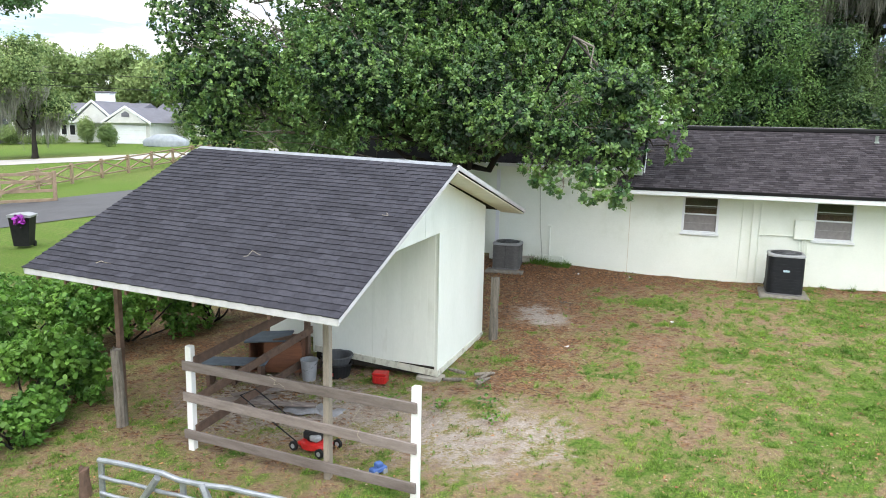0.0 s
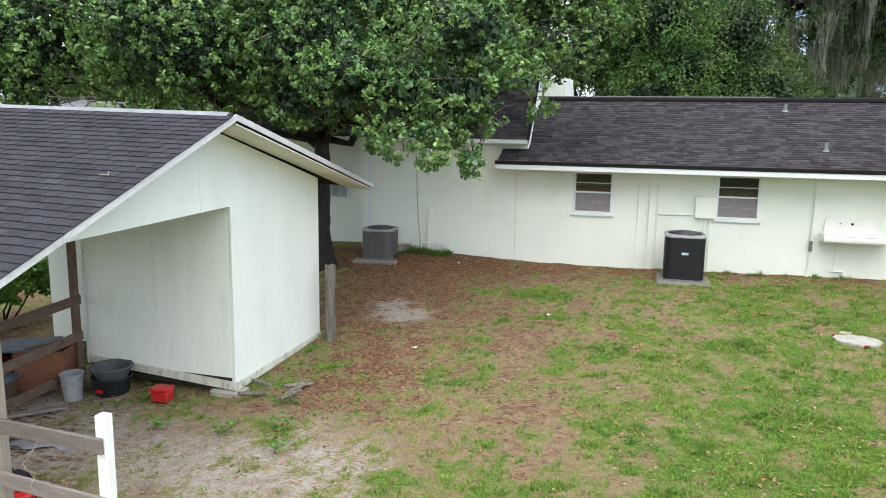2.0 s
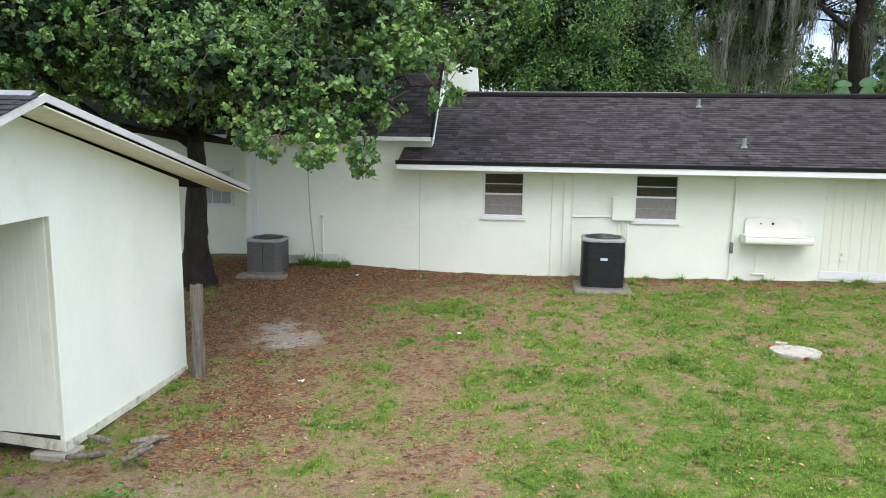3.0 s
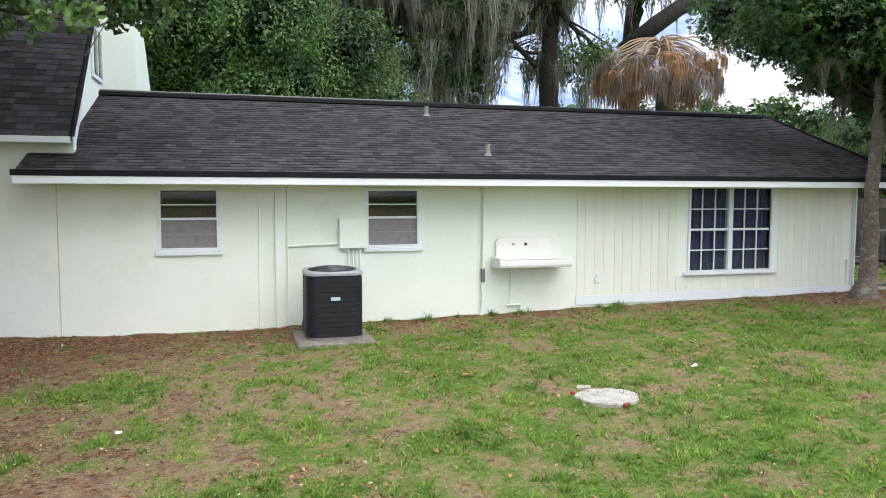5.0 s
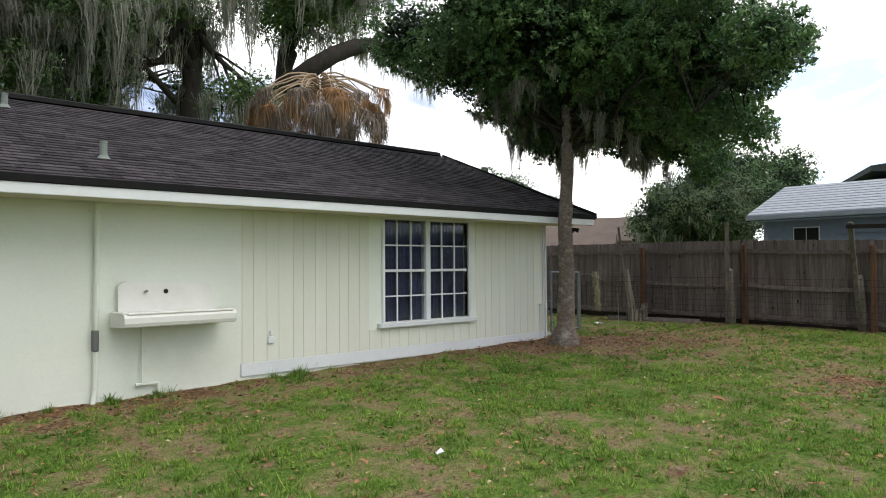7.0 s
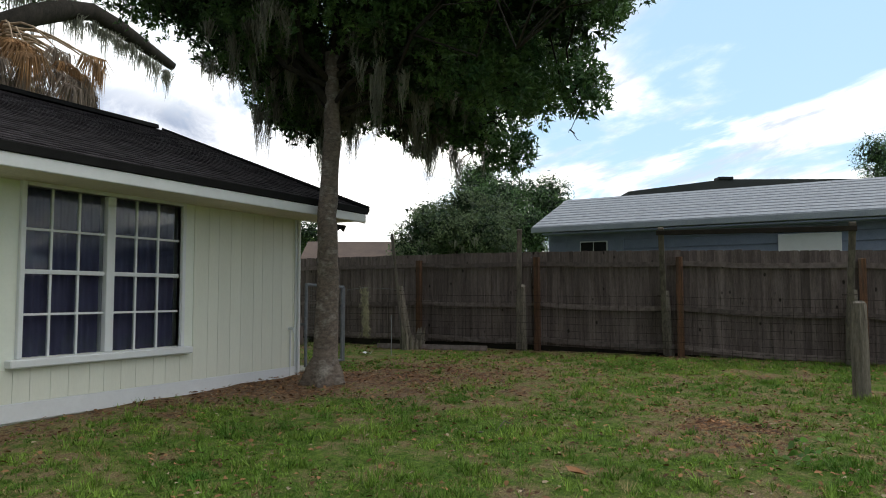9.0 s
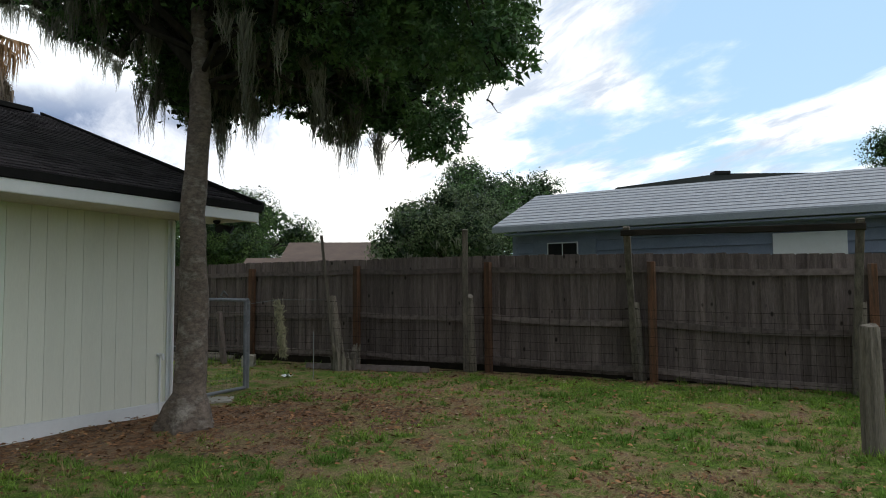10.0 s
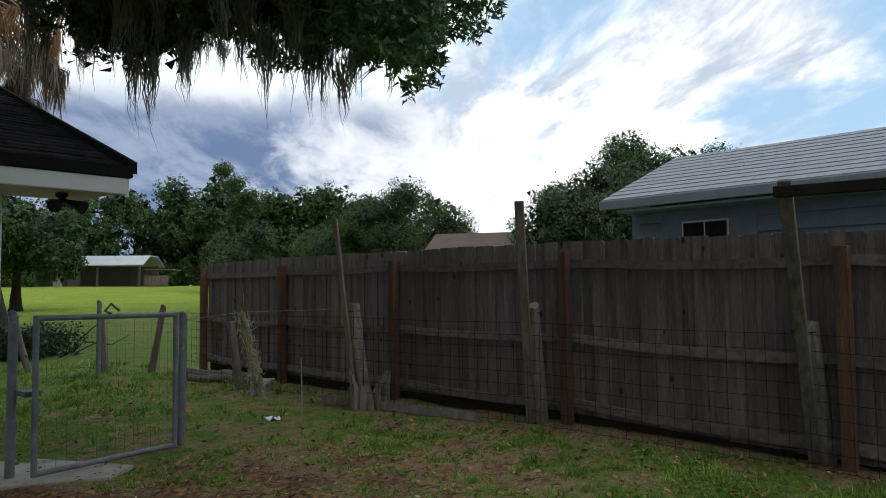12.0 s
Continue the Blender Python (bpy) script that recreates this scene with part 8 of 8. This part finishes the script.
def turf(name, label, count, seed, material, chance, height, width, tuft, area=(-24.0, 4.4, -23.5, -0.03)):
    """Blades in tufts; chance(x, y) is the share of tufts kept."""
    rg = np.random.default_rng(seed)
    xs, ys = rg.uniform(area[0], area[1], count), rg.uniform(area[2], area[3], count)
    keep = [i for i in range(count) if rg.random() < chance(xs[i], ys[i])]
    grown = list(zip(xs[keep], ys[keep]))
    xs, ys = np.repeat(xs[keep], tuft), np.repeat(ys[keep], tuft)
    n = len(xs)
    size = np.repeat(0.5 + 1.0 * rg.random(len(keep)) ** 1.5, tuft)
    ang = rg.uniform(0, 2 * math.pi, n)
    out = np.c_[np.cos(ang), np.sin(ang)]
    off = rg.random(n) * 0.030 * size
    xs, ys = xs + out[:, 0] * off, ys + out[:, 1] * off
    zs = np.array([ground_z(a, b) for a, b in zip(xs, ys)]) - 0.004
    h = height * size * (0.5 + rg.random(n)) * np.repeat([0.6 + 0.7 * chance(xs0, ys0) for xs0, ys0 in grown], tuft)
    h *= np.repeat([min(max(0.75 + 1.7 * noise.noise(Vector((xs0 * 5.0, ys0 * 5.0, 6.6))), 0.40), 1.6) for xs0, ys0 in grown], tuft)
    lean = out * (0.15 + 1.0 * rg.random((n, 1))) + rg.normal(size=(n, 2)) * 0.25
    w = width * (0.7 + 0.6 * rg.random(n))
    v = np.empty((n, 3, 3), np.float32)
    v[:, 0] = np.c_[xs + out[:, 1] * w, ys - out[:, 0] * w, zs]
    v[:, 1] = np.c_[xs - out[:, 1] * w, ys + out[:, 0] * w, zs]
    v[:, 2] = np.c_[xs + lean[:, 0] * h, ys + lean[:, 1] * h, zs + h]
    me = blades(name, v)
    solid(name, me, material, label, name.replace("_", " "), kind="stuff")


def grass_chance(x, y):
    c = cover(x, y)[0]
    fine_patch = noise.noise(Vector((x * 6.5, y * 6.5, 9.1))) + 0.6 * noise.noise(Vector((x * 14.0, y * 14.0, 3.1)))
    return min(max((c - 0.32) * 1.8 + fine_patch * 0.8, 0.0), 1.0) * (1.0 if y > -14.5 else max(1 + (y + 14.5) * 0.17, 0.06))


turf("grass", "short patchy green lawn grass", 205000, 201, GRASS, grass_chance, 0.035, 0.0050, 7, (-24.0, 4.4, -19.5, -0.03))
turf("dry_grass", "short straw-coloured dry grass among the lawn", 60000, 202, STRAW, lambda x, y: (0.25 + 0.5 * cover(x, y)[0]) * (0.5 + noise.noise(Vector((x * 2.1, y * 2.1, 3.3)))), 0.035, 0.004, 5, (-24.0, 4.4, -19.5, -0.03))
turf("tall_grass", "taller tufts of lush green grass", 30000, 203, WEED, lambda x, y: (cover(x, y)[0] > 0.50) * max(noise.noise(Vector((x * 1.9, y * 1.9, 5.5))) - 0.12, 0) * 1.2, 0.055, 0.0055, 12, (-24.0, 4.4, -17.0, -0.03))
turf("wall_weeds", "low green weeds along the foot of the house wall", 700, 204, WEED, lambda x, y: min(max(noise.noise(Vector((x * 2.7, 0, 1.5))) + 0.10, 0), 1), 0.085, 0.007, 12, (-10.3, -5.6, -0.24, -0.04))
turf("pipe_weeds", "low green weeds round the pipes at the wall foot", 260, 206, WEED, lambda x, y: 0.8, 0.10, 0.008, 12, (-18.6, -17.2, -0.45, -0.06))
turf("field_grass", "coarse green grass beyond the gate", 9000, 205, GRASS, lambda x, y: min(max(0.45 + noise.noise(Vector((x * 2, y * 2, 2.2))), 0), 1) * (0.35 + 0.65 * min(max((y - 1.2) / 2.0, 0), 1)), 0.065, 0.007, 6, (-0.5, 4.6, 0.9, 9.0))


def scatter(name, label, count, seed, material, chance, size, area=(-23.5, 4.3, -15.5, -0.06)):
    rg = np.random.default_rng(seed)
    xs, ys = rg.uniform(area[0], area[1], count), rg.uniform(area[2], area[3], count)
    keep = [i for i in range(count) if rg.random() < chance(xs[i], ys[i])]
    n = len(keep)
    c = np.array([(xs[i], ys[i], ground_z(xs[i], ys[i]) + 0.012 + 0.02 * rg.random()) for i in keep])
    g = rg.uniform(0, 2 * math.pi, n)
    along = np.c_[np.cos(g), np.sin(g), rg.normal(size=n) * 0.25]
    across = np.c_[-np.sin(g), np.cos(g), rg.normal(size=n) * 0.35]
    s = size * (0.6 + 0.9 * rg.random(n))
    solid(name, quad_cloud(name, c, along, across, s / 2, s * 0.26, 0.4), material, label, "leaves", kind="stuff")


scatter("fallen_leaves", "brown fallen oak leaves on soil", 80000, 211, LITTER, lambda x, y: min(0.06 + 0.95 * cover(x, y)[1] ** 1.3, 1), 0.046)
scatter("pale_leaves", "pale dry leaves and bark scraps on the lawn", 15000, 212, PALE_BIT, lambda x, y: 0.22 + 0.45 * cover(x, y)[1], 0.036)
scatter("wood_chips", "red-brown leaf litter on bare patches", 14000, 213, LITTER, lambda x, y: min(0.12 + 0.6 * cover(x, y)[1], 1), 0.045, (-3.0, 4.2, -9.0, 4.5))

for k, (px, py, h) in enumerate(((-17.15, -9.62, 0.16), (-16.85, -10.35, 0.20), (-16.6, -10.9, 0.18), (-17.6, -10.6, 0.2), (-18.6, -10.6, 0.14), (-2.2, -6.6, 0.18))):
    rg = np.random.default_rng(220 + k)
    wd = thing("weed", "small broad-leaved green weed in bare soil", "weed", (px, py, ground_z(px, py)))
    n = 34
    c = np.c_[rg.normal(size=(n, 2)) * 0.09, 0.02 + h * rg.random(n)]
    part("leaves", quad_cloud("leaves", c, np.c_[rg.normal(size=(n, 2)), 0.3 + 0 * c[:, 0]], rg.normal(size=(n, 3)), np.full(n, 0.035), np.full(n, 0.02), 0.3), LEAF_BUSH, wd)


# ---- roof shingles ----
def shingles(parent, origin, u, v, length, height, expo, widths, piece_mat, field_mat, is_piece, seed, thick=0.009, warp=None, gap=0.003):
    """Courses of tabs on a roof plane. is_piece(s, k): the tab at s metres along in course k is an object of its own."""
    rg = np.random.default_rng(seed)
    o, u, v = Vector(origin), Vector(u).normalized(), Vector(v).normalized()
    n = u.cross(v).normalized()
    n = n if n.z > 0 else -n
    frame_m = Matrix(((u.x, v.x, n.x, 0), (u.y, v.y, n.y, 0), (u.z, v.z, n.z, 0), (0, 0, 0, 1)))
    shared = {}
    for w in widths:
        hw, e = w / 2 - gap, expo * 1.12
        shared[w] = ([(-hw, 0, 0), (hw, 0, 0), (hw, e, -0.002), (-hw, e, -0.002), (-hw, 0, thick), (hw, 0, thick), (hw, e, 0.002), (-hw, e, 0.002)],
                     [(3, 2, 1, 0), (4, 5, 6, 7), (0, 1, 5, 4), (1, 2, 6, 5), (2, 3, 7, 6), (3, 0, 4, 7)])
    meshes = {}
    for w in widths:
        me = bpy.data.meshes.new("shingle")
        me.from_pydata(*[shared[w][0], [], shared[w][1]])
        me.materials.append(piece_mat)
        meshes[w] = me
    rest = Form()
    for k in range(int(height / expo)):
        s = -rg.random() * 0.2 if len(widths) > 1 else -(widths[0] * 0.5 if k % 2 else 0.0)
        while s < length:
            w = widths[rg.integers(len(widths))]
            a, b = max(s, 0.0), min(s + w, length)
            if b - a > 0.012:
                mid = o + u * (s + w / 2) + v * (k * expo) + n * (0.002 + 0.0025 * rg.random())
                if warp:
                    mid = warp(mid)
                if a == s and b == s + w and is_piece(s, k):
                    ob = part("shingle", meshes[w], piece_mat, parent)
                    ob.matrix_basis = Matrix.Translation(mid) @ frame_m
                else:
                    m = Matrix.Translation(mid) @ frame_m
                    lo, hi = a - s - w / 2 + 0.003, b - s - w / 2 - 0.003
                    rest.add([m @ Vector((min(max(p[0], lo), hi), p[1], p[2])) for p in shared[w][0]], shared[w][1])
            s += w
    me = bpy.data.meshes.new("shingle_field")
    me.from_pydata([tuple(p) for p in rest.v], [], rest.f)
    tagged(part("shingle_field", me, field_mat, parent), kind="stuff")


a_roof = math.atan(SLOPE)
shingles(roof, (-15.9, EAVE_Y - 0.03, EAVE_Z - 0.022 - 0.03 * SLOPE), (1, 0, 0), (0, math.cos(a_roof), math.sin(a_roof)), 16.55, 4.62, 0.142, (0.14, 0.19, 0.25, 0.31), SHINGLE, SHINGLE_FIELD,
         lambda s, k: k < 8 and 2.3 < s < 10.4, 301, 0.014)
sh = Vector((0, S_RIDGE[0] - S_EAVE[0], S_RIDGE[1] - S_EAVE[1]))
shed_warp = lambda p: Vector((p.x, p.y, sagged(p.x, p.y - (S_X1 - p.x) * S_SKEW, p.z)[2]))
shingles(shed_roof, (S_X0 - 0.05, S_EAVE[0] - 0.04 + (S_X1 - S_X0 + 0.05) * S_SKEW, S_EAVE[1] - 0.014), (1, -S_SKEW, 0), sh, (S_X1 - S_X0 + 0.09) * 1.0055, sh.length + 0.02, 0.136, (0.305,), SHED_SHINGLE, SHED_SHINGLE_FIELD,
         lambda s, k: k < 15, 302, 0.016, shed_warp, 0.003)
mh = Vector((0, 5.55, 6.1))
main_roof = bpy.data.objects["main_roof"]
shingles(main_roof, (-21.5, -0.38, 2.92), (1, 0, 0), mh, 6.27, 6.0, 0.142, (0.19, 0.25, 0.31), SHINGLE, SHINGLE_FIELD, lambda s, k: False, 303)
